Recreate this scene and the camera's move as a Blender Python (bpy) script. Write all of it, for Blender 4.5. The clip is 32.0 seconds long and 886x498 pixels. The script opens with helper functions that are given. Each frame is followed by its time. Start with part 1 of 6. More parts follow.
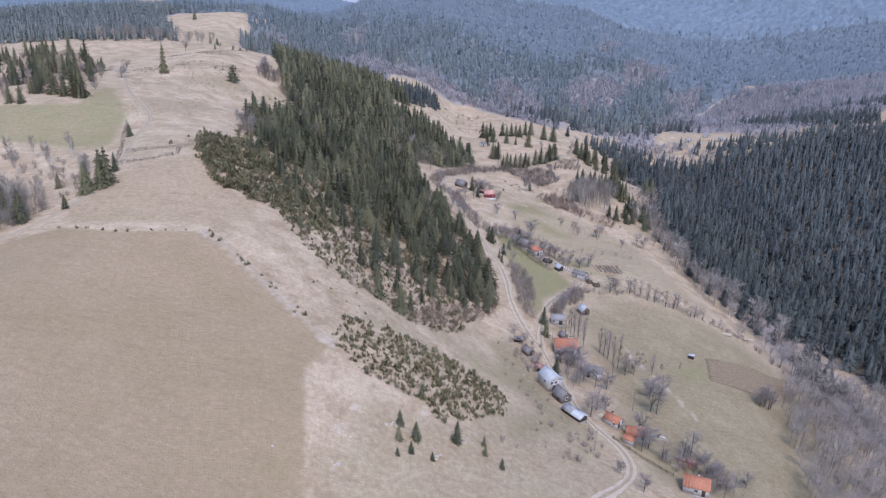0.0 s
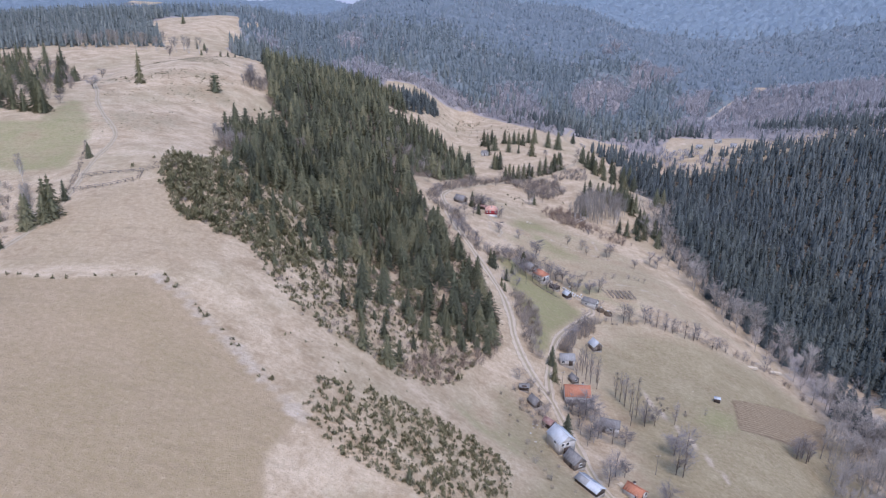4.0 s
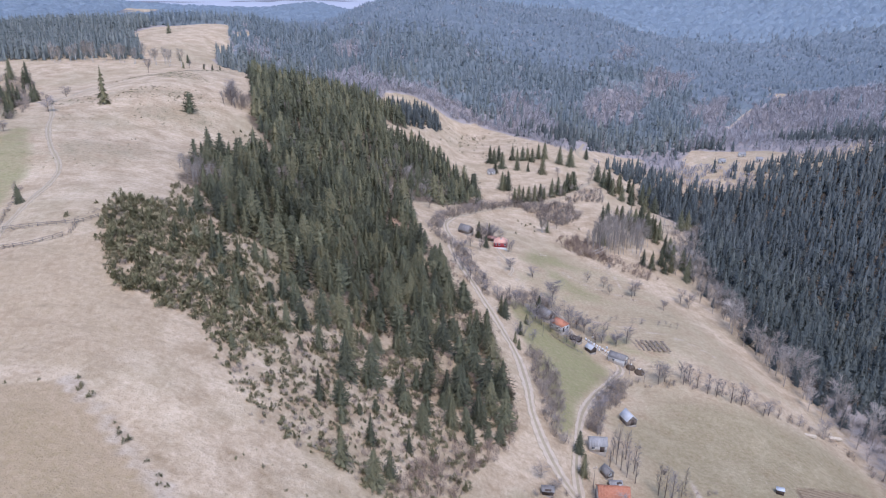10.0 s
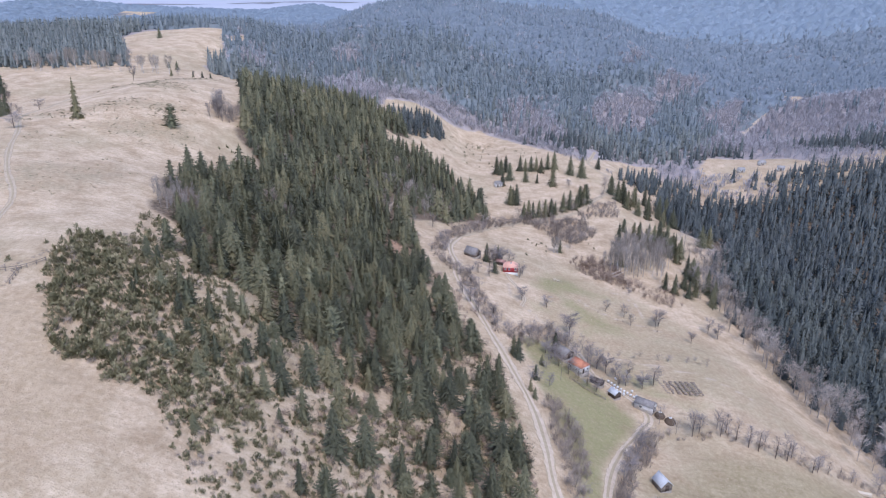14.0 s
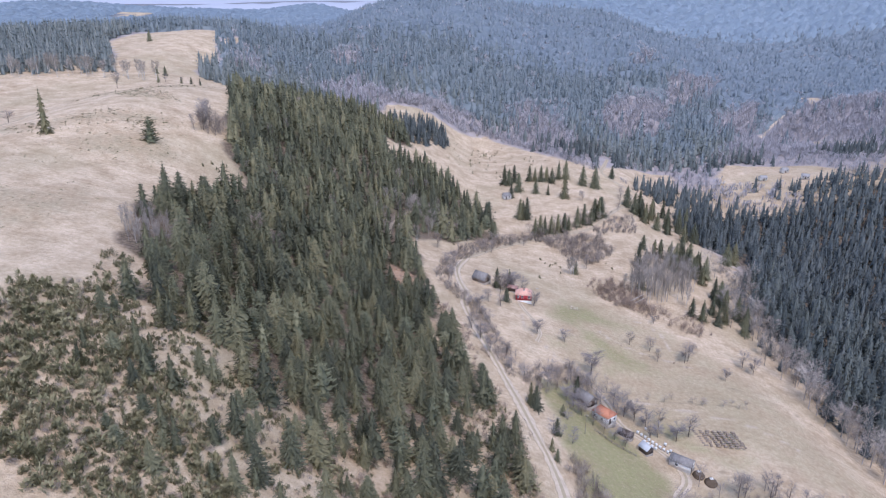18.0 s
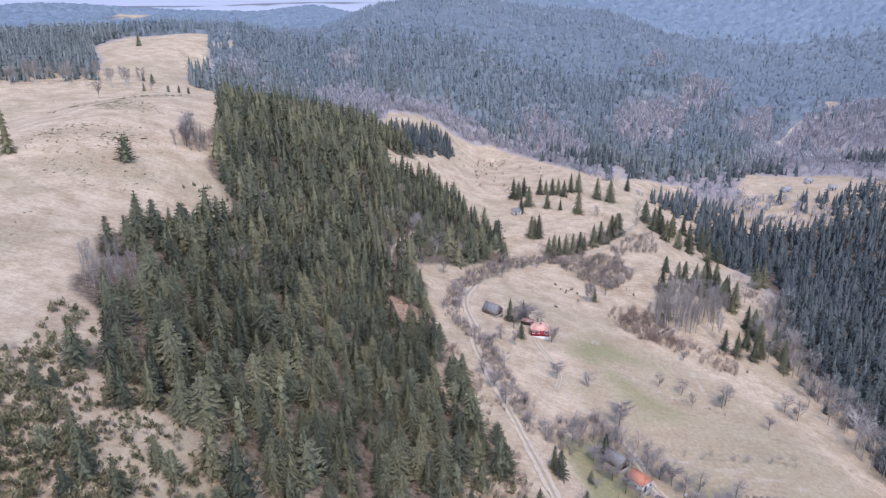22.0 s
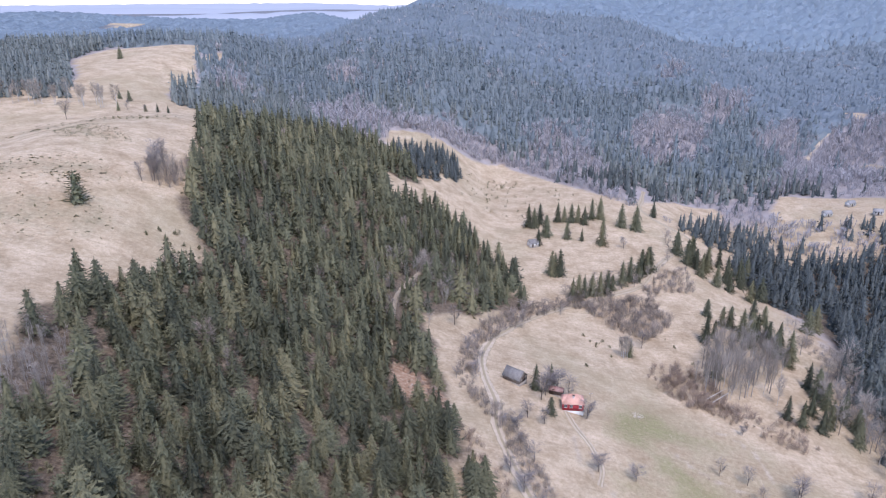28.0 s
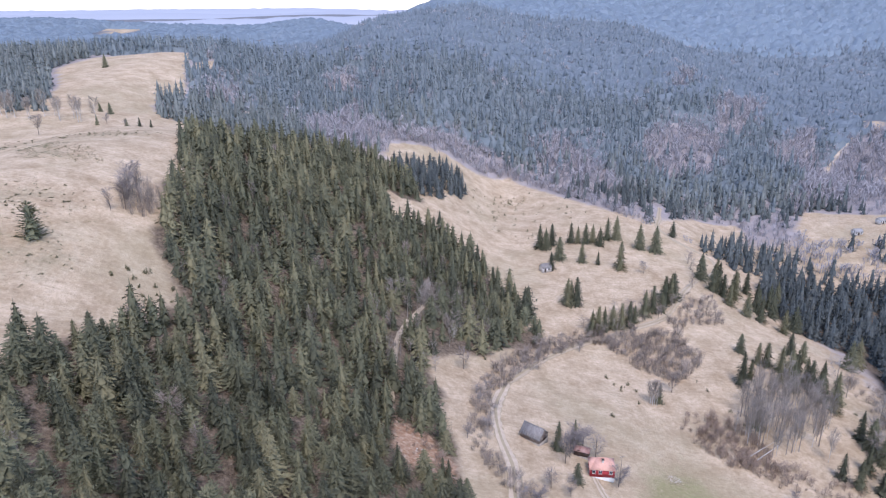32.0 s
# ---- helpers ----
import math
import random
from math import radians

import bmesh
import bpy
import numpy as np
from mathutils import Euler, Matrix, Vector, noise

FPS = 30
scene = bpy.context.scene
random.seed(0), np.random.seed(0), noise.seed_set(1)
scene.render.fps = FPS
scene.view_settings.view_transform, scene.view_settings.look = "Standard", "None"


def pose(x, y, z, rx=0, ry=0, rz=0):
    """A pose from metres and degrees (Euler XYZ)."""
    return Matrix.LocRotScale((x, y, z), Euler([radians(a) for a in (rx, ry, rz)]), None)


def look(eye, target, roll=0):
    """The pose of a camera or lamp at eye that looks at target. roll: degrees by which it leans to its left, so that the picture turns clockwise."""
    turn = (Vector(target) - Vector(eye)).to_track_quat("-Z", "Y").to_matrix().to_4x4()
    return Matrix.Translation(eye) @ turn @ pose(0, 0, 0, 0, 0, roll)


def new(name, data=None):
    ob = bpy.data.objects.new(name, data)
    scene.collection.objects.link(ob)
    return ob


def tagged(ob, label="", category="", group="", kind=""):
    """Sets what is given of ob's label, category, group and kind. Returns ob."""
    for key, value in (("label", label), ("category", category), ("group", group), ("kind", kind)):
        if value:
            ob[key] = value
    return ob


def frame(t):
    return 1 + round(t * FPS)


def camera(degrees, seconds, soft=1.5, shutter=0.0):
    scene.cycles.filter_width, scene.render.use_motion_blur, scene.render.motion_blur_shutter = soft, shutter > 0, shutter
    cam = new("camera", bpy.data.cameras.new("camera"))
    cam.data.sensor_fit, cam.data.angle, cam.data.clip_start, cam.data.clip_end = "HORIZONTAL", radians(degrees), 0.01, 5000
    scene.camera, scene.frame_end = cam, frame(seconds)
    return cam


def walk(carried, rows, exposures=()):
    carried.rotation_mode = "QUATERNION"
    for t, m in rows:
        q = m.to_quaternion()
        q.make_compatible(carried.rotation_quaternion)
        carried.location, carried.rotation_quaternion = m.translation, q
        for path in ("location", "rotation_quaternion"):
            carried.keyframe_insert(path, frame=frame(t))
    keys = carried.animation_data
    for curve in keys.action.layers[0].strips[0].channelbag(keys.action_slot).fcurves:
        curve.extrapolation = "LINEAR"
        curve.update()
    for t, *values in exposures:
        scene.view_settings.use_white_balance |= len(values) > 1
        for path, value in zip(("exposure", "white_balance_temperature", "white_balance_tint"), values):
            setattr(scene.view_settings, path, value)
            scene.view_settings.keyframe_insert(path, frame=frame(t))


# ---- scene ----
cam = camera(66.0, 32.0, 1.15)
PATH = [
    (0, pose(-2.11, -130.44, 116.34, 69.485, 0, -0.932) @ pose(0, 0, 0, 0, 0, 1.701)),
    (1, pose(-1.15, -122.47, 116.57, 69.508, 0, -0.866) @ pose(0, 0, 0, 0, 0, 1.614)),
    (2, pose(-0.36, -114.53, 116.79, 69.502, 0, -0.802) @ pose(0, 0, 0, 0, 0, 1.510)),
    (3, pose(0.26, -106.62, 117.01, 69.494, 0, -0.740) @ pose(0, 0, 0, 0, 0, 1.398)),
    (4, pose(0.74, -98.72, 117.22, 69.498, 0, -0.677) @ pose(0, 0, 0, 0, 0, 1.287)),
    (5, pose(1.11, -90.83, 117.43, 69.520, 0, -0.614) @ pose(0, 0, 0, 0, 0, 1.180)),
    (6, pose(1.36, -82.95, 117.65, 69.557, 0, -0.549) @ pose(0, 0, 0, 0, 0, 1.077)),
    (7, pose(1.52, -75.07, 117.87, 69.607, 0, -0.483) @ pose(0, 0, 0, 0, 0, 0.980)),
    (8, pose(1.60, -67.18, 118.09, 69.661, 0, -0.416) @ pose(0, 0, 0, 0, 0, 0.888)),
    (9, pose(1.61, -59.29, 118.31, 69.713, 0, -0.348) @ pose(0, 0, 0, 0, 0, 0.800)),
    (10, pose(1.55, -51.39, 118.53, 69.757, 0, -0.278) @ pose(0, 0, 0, 0, 0, 0.715)),
    (11, pose(1.44, -43.49, 118.76, 69.788, 0, -0.208) @ pose(0, 0, 0, 0, 0, 0.632)),
    (12, pose(1.27, -35.59, 118.99, 69.804, 0, -0.138) @ pose(0, 0, 0, 0, 0, 0.550)),
    (13, pose(1.05, -27.68, 119.22, 69.805, 0, -0.069) @ pose(0, 0, 0, 0, 0, 0.469)),
    (14, pose(0.79, -19.77, 119.44, 69.791, 0, -0.001) @ pose(0, 0, 0, 0, 0, 0.390)),
    (15, pose(0.48, -11.86, 119.66, 69.767, 0, 0.066) @ pose(0, 0, 0, 0, 0, 0.313)),
    (16, pose(0.13, -3.96, 119.87, 69.736, 0, 0.130) @ pose(0, 0, 0, 0, 0, 0.239)),
    (17, pose(-0.27, 3.93, 120.08, 69.705, 0, 0.191) @ pose(0, 0, 0, 0, 0, 0.168)),
    (18, pose(-0.71, 11.81, 120.28, 69.680, 0, 0.248) @ pose(0, 0, 0, 0, 0, 0.101)),
    (19, pose(-1.18, 19.67, 120.47, 69.665, 0, 0.301) @ pose(0, 0, 0, 0, 0, 0.040)),
    (20, pose(-1.70, 27.52, 120.65, 69.665, 0, 0.350) @ pose(0, 0, 0, 0, 0, -0.016)),
    (21, pose(-2.25, 35.34, 120.81, 69.684, 0, 0.394) @ pose(0, 0, 0, 0, 0, -0.067)),
    (22, pose(-2.84, 43.14, 120.96, 69.722, 0, 0.432) @ pose(0, 0, 0, 0, 0, -0.113)),
    (23, pose(-3.47, 50.91, 121.10, 69.780, 0, 0.464) @ pose(0, 0, 0, 0, 0, -0.155)),
    (24, pose(-4.13, 58.66, 121.23, 69.855, 0, 0.492) @ pose(0, 0, 0, 0, 0, -0.194)),
    (25, pose(-4.82, 66.38, 121.34, 69.942, 0, 0.513) @ pose(0, 0, 0, 0, 0, -0.232)),
    (26, pose(-5.53, 74.07, 121.45, 70.037, 0, 0.529) @ pose(0, 0, 0, 0, 0, -0.269)),
    (27, pose(-6.26, 81.74, 121.55, 70.132, 0, 0.541) @ pose(0, 0, 0, 0, 0, -0.308)),
    (28, pose(-7.00, 89.38, 121.64, 70.222, 0, 0.547) @ pose(0, 0, 0, 0, 0, -0.348)),
    (29, pose(-7.74, 97.00, 121.73, 70.306, 0, 0.548) @ pose(0, 0, 0, 0, 0, -0.387)),
    (30, pose(-8.46, 104.61, 121.82, 70.383, 0, 0.546) @ pose(0, 0, 0, 0, 0, -0.422)),
    (31, pose(-9.17, 112.21, 121.92, 70.464, 0, 0.540) @ pose(0, 0, 0, 0, 0, -0.445)),
    (32, pose(-9.84, 119.81, 122.04, 70.568, 0, 0.531) @ pose(0, 0, 0, 0, 0, -0.447)),
]
walk(cam, PATH, ((0, 0.98, 6260, 20), (16, 1.19, 6300, 20), (32, 1.23, 6390, 21)))

# ---- world and sun: a thinly overcast spring day ----
SUN_UP, SUN_TURN = 58.0, 165.0
world = bpy.data.worlds.new("world")
scene.world = world
world.use_nodes = True
wn = world.node_tree.nodes
sky = wn.new("ShaderNodeTexSky")
sky.sky_type, sky.sun_disc = "NISHITA", False
sky.sun_elevation, sky.sun_rotation = radians(SUN_UP), radians(SUN_TURN)
sky.air_density, sky.dust_density, sky.ozone_density, sky.altitude = 1.0, 1.4, 1.0, 900
wn["Background"].inputs["Strength"].default_value = 0.14
world.node_tree.links.new(sky.outputs[0], wn["Background"].inputs["Color"])
sun_data = bpy.data.lights.new("sun", "SUN")
sun_data.energy, sun_data.angle, sun_data.color = 1.0, radians(20), (1.0, 0.965, 0.92)
sun = new("sun", sun_data)
sun.matrix_world = look((0, 0, 500), (-math.sin(radians(SUN_TURN)) * 300, -math.cos(radians(SUN_TURN)) * 300, 500 - 300 * math.tan(radians(SUN_UP))))

# ---- materials ----
def material(name, rough=0.9, spec=0.2):
    m = bpy.data.materials.new(name)
    m.use_nodes = True
    b = m.node_tree.nodes["Principled BSDF"]
    b.inputs["Roughness"].default_value = rough
    b.inputs["Specular IOR Level"].default_value = spec
    return m, m.node_tree.nodes, m.node_tree.links, b


def noise_tex(n, l, scale, detail=4.0, rough=0.6, coord=None):
    t = n.new("ShaderNodeTexNoise")
    t.inputs["Scale"].default_value, t.inputs["Detail"].default_value, t.inputs["Roughness"].default_value = scale, detail, rough
    if coord is not None:
        l.new(coord, t.inputs["Vector"])
    return t.outputs["Fac"]


def ramp(n, l, fac, stops):
    r = n.new("ShaderNodeValToRGB")
    while len(r.color_ramp.elements) < len(stops):
        r.color_ramp.elements.new(0.5)
    for e, (p, c) in zip(r.color_ramp.elements, stops):
        e.position, e.color = p, (*c, 1)
    l.new(fac, r.inputs[0])
    return r.outputs[0]


def mix(n, l, fac, a, b, mode="MIX"):
    x = n.new("ShaderNodeMix")
    x.data_type, x.blend_type = "RGBA", mode
    for value, socket in ((fac, x.inputs[0]), (a, x.inputs[6]), (b, x.inputs[7])):
        if isinstance(value, (int, float)):
            socket.default_value = value
        elif isinstance(value, tuple):
            socket.default_value = (*value, 1)
        else:
            l.new(value, socket)
    return x.outputs[2]


def maths(n, l, op, a, b=0.0):
    x = n.new("ShaderNodeMath")
    x.operation = op
    for value, socket in ((a, x.inputs[0]), (b, x.inputs[1])):
        if isinstance(value, (int, float)):
            socket.default_value = value
        else:
            l.new(value, socket)
    return x.outputs[0]


def bump(n, l, b, height, strength, distance):
    x = n.new("ShaderNodeBump")
    x.inputs["Strength"].default_value, x.inputs["Distance"].default_value = strength, distance
    l.new(height, x.inputs["Height"])
    l.new(x.outputs[0], b.inputs["Normal"])


def where(n):
    return n.new("ShaderNodeNewGeometry").outputs["Position"]


def plain(name, dark, light, scale=1.0, rough=0.85, spec=0.2, metal=0.0, relief=0.0):
    """A surface with grain and stains between two tones."""
    m, n, l, b = material(name, rough, spec)
    c = where(n)
    f = maths(n, l, "ADD", maths(n, l, "MULTIPLY", noise_tex(n, l, scale, 6, 0.65, c), 0.7), maths(n, l, "MULTIPLY", noise_tex(n, l, scale * 7, 3, 0.6, c), 0.3))
    l.new(ramp(n, l, f, ((0.3, dark), (0.7, light))), b.inputs["Base Color"])
    b.inputs["Metallic"].default_value = metal
    if relief:
        bump(n, l, b, noise_tex(n, l, scale * 5, 4, 0.6, c), 0.6, relief)
    return m


def foliage(name, tones, shoots=0.12):
    """Leaves, needles or twigs: tones from plant to plant and from shoot to shoot."""
    m, n, l, b = material(name, 0.8, 0.15)
    c = where(n)
    g = n.new("ShaderNodeNewGeometry")
    o = n.new("ShaderNodeObjectInfo")
    a = n.new("ShaderNodeAttribute")
    a.attribute_name = "tone"
    own = maths(n, l, "FRACT", maths(n, l, "ADD", a.outputs["Fac"], o.outputs["Random"]))
    r = maths(n, l, "ADD", maths(n, l, "MULTIPLY", g.outputs["Random Per Island"], shoots), maths(n, l, "MULTIPLY", own, 0.6 - shoots))
    r = maths(n, l, "ADD", r, maths(n, l, "MULTIPLY", maths(n, l, "ADD", noise_tex(n, l, 0.035, 2, 0.5, c), noise_tex(n, l, 0.9, 3, 0.6, c)), 0.23))
    k = len(tones) - 1
    l.new(ramp(n, l, r, tuple((0.25 + 0.55 * i / k, t) for i, t in enumerate(tones))), b.inputs["Base Color"])
    return m


def ground_material():
    m, n, l, b = material("pasture", 0.95, 0.1)
    c = where(n)

    def cover(name):
        a = n.new("ShaderNodeAttribute")
        a.attribute_name = name
        return a.outputs["Fac"]

    wide, mid, fine, grit = (noise_tex(n, l, s, d, 0.65, c) for s, d in ((0.018, 4), (0.11, 5), (0.75, 5), (3.0, 4)))
    straw = ramp(n, l, maths(n, l, "ADD", maths(n, l, "MULTIPLY", mid, 0.6), maths(n, l, "MULTIPLY", fine, 0.4)), ((0.34, (0.357, 0.270, 0.176)), (0.5, (0.530, 0.425, 0.304)), (0.66, (0.714, 0.600, 0.456))))
    straw = mix(n, l, maths(n, l, "MULTIPLY", ramp_fac(n, l, wide, 0.45, 0.7), 0.45), straw, (0.347, 0.305, 0.195))
    mown = ramp(n, l, maths(n, l, "ADD", maths(n, l, "MULTIPLY", wide, 0.5), maths(n, l, "MULTIPLY", fine, 0.5)), ((0.38, (0.352, 0.281, 0.172)), (0.5, (0.405, 0.317, 0.208)), (0.62, (0.476, 0.368, 0.256))))
    olive = ramp(n, l, maths(n, l, "ADD", maths(n, l, "MULTIPLY", mid, 0.5), maths(n, l, "MULTIPLY", fine, 0.5)), ((0.36, (0.255, 0.215, 0.123)), (0.52, (0.357, 0.305, 0.195)), (0.68, (0.479, 0.405, 0.280))))
    green = ramp(n, l, maths(n, l, "ADD", maths(n, l, "MULTIPLY", mid, 0.5), maths(n, l, "MULTIPLY", fine, 0.5)), ((0.35, (0.230, 0.235, 0.109)), (0.6, (0.321, 0.305, 0.166)), (0.75, (0.418, 0.370, 0.237))))
    litter = ramp(n, l, fine, ((0.35, (0.085, 0.068, 0.052)), (0.5, (0.15, 0.12, 0.095)), (0.7, (0.28, 0.235, 0.185))))
    soil = ramp(n, l, fine, ((0.3, (0.17, 0.125, 0.085)), (0.7, (0.28, 0.215, 0.15))))
    worn = ramp(n, l, fine, ((0.3, (0.42, 0.345, 0.265)), (0.7, (0.58, 0.50, 0.40))))
    # grey-lilac of bare brush, also used to paint haze on far ground
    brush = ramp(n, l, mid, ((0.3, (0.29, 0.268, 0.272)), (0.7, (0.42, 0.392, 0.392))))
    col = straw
    # ground under the far forest is coloured blue-grey in place of haze
    for name, tone in (("olive", olive), ("mown", mown), ("green", green), ("brush", brush), ("haze_floor", ramp(n, l, mid, ((0.3, (0.125, 0.147, 0.173)), (0.7, (0.165, 0.19, 0.22))))), ("litter", litter), ("heath", ramp(n, l, fine, ((0.35, (0.15, 0.135, 0.075)), (0.65, (0.30, 0.265, 0.165))))), ("bank", (0.22, 0.18, 0.125)), ("soil", soil), ("red", ramp(n, l, fine, ((0.38, (0.33, 0.20, 0.13)), (0.52, (0.43, 0.29, 0.205)), (0.66, (0.58, 0.47, 0.37))))), ("worn", worn), ("chalk", (0.62, 0.53, 0.425))):
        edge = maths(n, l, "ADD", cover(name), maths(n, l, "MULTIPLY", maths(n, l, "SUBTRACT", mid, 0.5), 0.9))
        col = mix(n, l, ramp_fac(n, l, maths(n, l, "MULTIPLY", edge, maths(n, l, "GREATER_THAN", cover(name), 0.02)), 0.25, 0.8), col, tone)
    wild = maths(n, l, "MAXIMUM", maths(n, l, "SUBTRACT", 1.0, cover("brush")), 0.0)
    # tufts, dead stalks and bleached blades
    col = mix(n, l, maths(n, l, "MULTIPLY", maths(n, l, "MULTIPLY", ramp_fac(n, l, grit, 0.5, 0.68), 0.55), wild), col, (0.21, 0.165, 0.105))
    col = mix(n, l, maths(n, l, "MULTIPLY", maths(n, l, "MULTIPLY", ramp_fac(n, l, noise_tex(n, l, 1.1, 4, 0.75, c), 0.53, 0.7), 0.26), wild), col, (0.64, 0.53, 0.39))
    col = mix(n, l, maths(n, l, "MULTIPLY", maths(n, l, "MULTIPLY", ramp_fac(n, l, noise_tex(n, l, 0.32, 6, 0.75, c), 0.53, 0.74), 0.34), wild), col, (0.28, 0.215, 0.135))
    terraces = n.new("ShaderNodeMapping")
    terraces.inputs["Scale"].default_value, terraces.inputs["Rotation"].default_value = (0.08, 0.55, 0.3), (0, 0, 0.25)
    l.new(c, terraces.inputs["Vector"])
    col = mix(n, l, maths(n, l, "MULTIPLY", maths(n, l, "MULTIPLY", ramp_fac(n, l, noise_tex(n, l, 1.0, 3, 0.6, terraces.outputs[0]), 0.52, 0.72), 0.3), wild), col, (0.27, 0.215, 0.145))
    col = mix(n, l, 1.0, col, (1.0, 0.968, 0.932), "MULTIPLY")
    l.new(col, b.inputs["Base Color"])
    bump(n, l, b, maths(n, l, "ADD", fine, maths(n, l, "MULTIPLY", grit, 0.5)), 0.7, 0.5)
    return m


def ramp_fac(n, l, fac, lo, hi):
    x = n.new("ShaderNodeMapRange")
    x.interpolation_type = "SMOOTHSTEP"
    x.inputs["From Min"].default_value, x.inputs["From Max"].default_value = lo, hi
    l.new(fac, x.inputs["Value"])
    return x.outputs["Result"]


PASTURE = ground_material()
SPRUCE = foliage("spruce_needles", ((0.068, 0.073, 0.051), (0.108, 0.112, 0.072), (0.156, 0.155, 0.094), (0.22, 0.203, 0.118)))
PINE = foliage("pine_needles", ((0.092, 0.098, 0.062), (0.13, 0.136, 0.086), (0.172, 0.176, 0.11), (0.225, 0.22, 0.132)), 0.2)
# spruce needles with a little bluish haze mixed into the colour
HAZY_SPRUCE = foliage("hazy_spruce_needles", ((0.066, 0.079, 0.080), (0.088, 0.103, 0.103), (0.112, 0.128, 0.126), (0.14, 0.156, 0.15)))
# distance haze is painted into these two needle colours, palest on the mountains
HAZE_BLUE_SPRUCE = foliage("haze_blue_needles", ((0.124, 0.154, 0.168), (0.146, 0.178, 0.192), (0.17, 0.204, 0.217), (0.197, 0.231, 0.243)))
HAZED_MOUNTAIN_SPRUCE = foliage("hazed_mountain_needles", ((0.150, 0.200, 0.244), (0.166, 0.217, 0.262), (0.184, 0.236, 0.282), (0.204, 0.256, 0.302)))
JUNIPER = foliage("juniper_needles", ((0.134, 0.127, 0.070), (0.188, 0.175, 0.097), (0.242, 0.218, 0.127), (0.30, 0.262, 0.162)), 0.22)
TWIGS = foliage("bare_twigs", ((0.19, 0.153, 0.127), (0.25, 0.207, 0.174), (0.315, 0.266, 0.227), (0.395, 0.342, 0.295)), 0.35)
DARK_TWIGS = foliage("dark_twigs", ((0.165, 0.142, 0.132), (0.225, 0.197, 0.184), (0.29, 0.258, 0.242), (0.36, 0.325, 0.306)), 0.35)
# twigs of the distant woods, lightened and cooled to imitate haze
HAZED_TWIGS = foliage("hazed_twigs", ((0.31, 0.292, 0.30), (0.36, 0.342, 0.35), (0.41, 0.392, 0.40), (0.46, 0.442, 0.45)), 0.3)
RUSSET = foliage("russet_twigs", ((0.20, 0.146, 0.112), (0.27, 0.20, 0.156), (0.335, 0.258, 0.203), (0.39, 0.31, 0.248)), 0.35)
PALE_TWIGS = foliage("pale_twigs", ((0.21, 0.18, 0.156), (0.28, 0.246, 0.214), (0.35, 0.312, 0.275), (0.425, 0.383, 0.342)), 0.35)
BARK = plain("bark", (0.07, 0.05, 0.04), (0.17, 0.13, 0.105), 3.0, 0.95)
BIRCH_BARK = plain("birch_bark", (0.35, 0.32, 0.29), (0.68, 0.65, 0.61), 2.0, 0.8)
DIRT = plain("dirt_road", (0.43, 0.345, 0.255), (0.61, 0.51, 0.395), 0.5, 0.95, 0.1, 0.0, 0.08)
FOUNDATION = plain("rough_foundation_stone", (0.22, 0.195, 0.165), (0.42, 0.38, 0.33), 1.4, 0.95, 0.1, 0.0, 0.05)
VERGE = plain("road_verge", (0.30, 0.245, 0.155), (0.46, 0.385, 0.27), 0.9, 0.95, 0.1, 0.0, 0.1)

TRACK = plain("worn_track_earth", (0.37, 0.30, 0.215), (0.53, 0.44, 0.335), 0.6, 0.95, 0.1, 0.0, 0.06)

PLASTER = plain("white_plaster", (0.55, 0.53, 0.50), (0.80, 0.78, 0.75), 0.6, 0.9)
CREAM = plain("grey_plaster", (0.42, 0.40, 0.37), (0.60, 0.57, 0.53), 0.8, 0.9)
RED_WALL = plain("red_boards", (0.30, 0.035, 0.045), (0.48, 0.07, 0.08), 1.5, 0.7)
OLD_WOOD = plain("weathered_wood", (0.12, 0.10, 0.085), (0.30, 0.26, 0.225), 1.2, 0.9)
DARK_WOOD = plain("dark_wood", (0.05, 0.038, 0.032), (0.13, 0.10, 0.085), 1.2, 0.9)
ORANGE_TILE = plain("orange_roof_tiles", (0.40, 0.155, 0.09), (0.58, 0.27, 0.17), 1.6, 0.8, 0.2, 0.0, 0.05)
PINK_TILE = plain("salmon_roof_tiles", (0.62, 0.34, 0.26), (0.80, 0.48, 0.38), 1.2, 0.75)
TIN = plain("grey_metal_roof", (0.44, 0.465, 0.49), (0.62, 0.645, 0.67), 0.6, 0.7, 0.3)
OLD_TIN = plain("dull_sheet_roof", (0.25, 0.245, 0.24), (0.42, 0.41, 0.40), 0.6, 0.8, 0.2)
RUST = plain("rusty_sheet_roof", (0.24, 0.10, 0.075), (0.50, 0.36, 0.33), 0.9, 0.7)
SHINGLE = plain("grey_shingles", (0.17, 0.16, 0.155), (0.33, 0.315, 0.30), 1.0, 0.9)
BED_SOIL = plain("garden_soil", (0.21, 0.165, 0.125), (0.34, 0.28, 0.22), 1.5, 0.95)
FURROW = plain("furrow_soil", (0.20, 0.148, 0.092), (0.36, 0.285, 0.19), 0.8, 0.95)
HAY = plain("dark_hay", (0.075, 0.055, 0.04), (0.17, 0.13, 0.095), 2.0, 0.95, 0.1, 0.0, 0.15)
WHITE = plain("white_paint", (0.66, 0.66, 0.64), (0.85, 0.85, 0.83), 2.0, 0.6)
STONE = plain("pale_stone", (0.38, 0.35, 0.31), (0.62, 0.58, 0.52), 1.2, 0.95, 0.2, 0.0, 0.05)
CUT_WOOD = plain("fresh_cut_planks", (0.50, 0.42, 0.31), (0.70, 0.62, 0.50), 2.0, 0.85)
IRON = plain("dark_iron", (0.03, 0.03, 0.03), (0.07, 0.065, 0.06), 3.0, 0.5, 0.5, 0.6)
PANE, _n, _l, _b = material("window_glass", 0.08, 0.6)
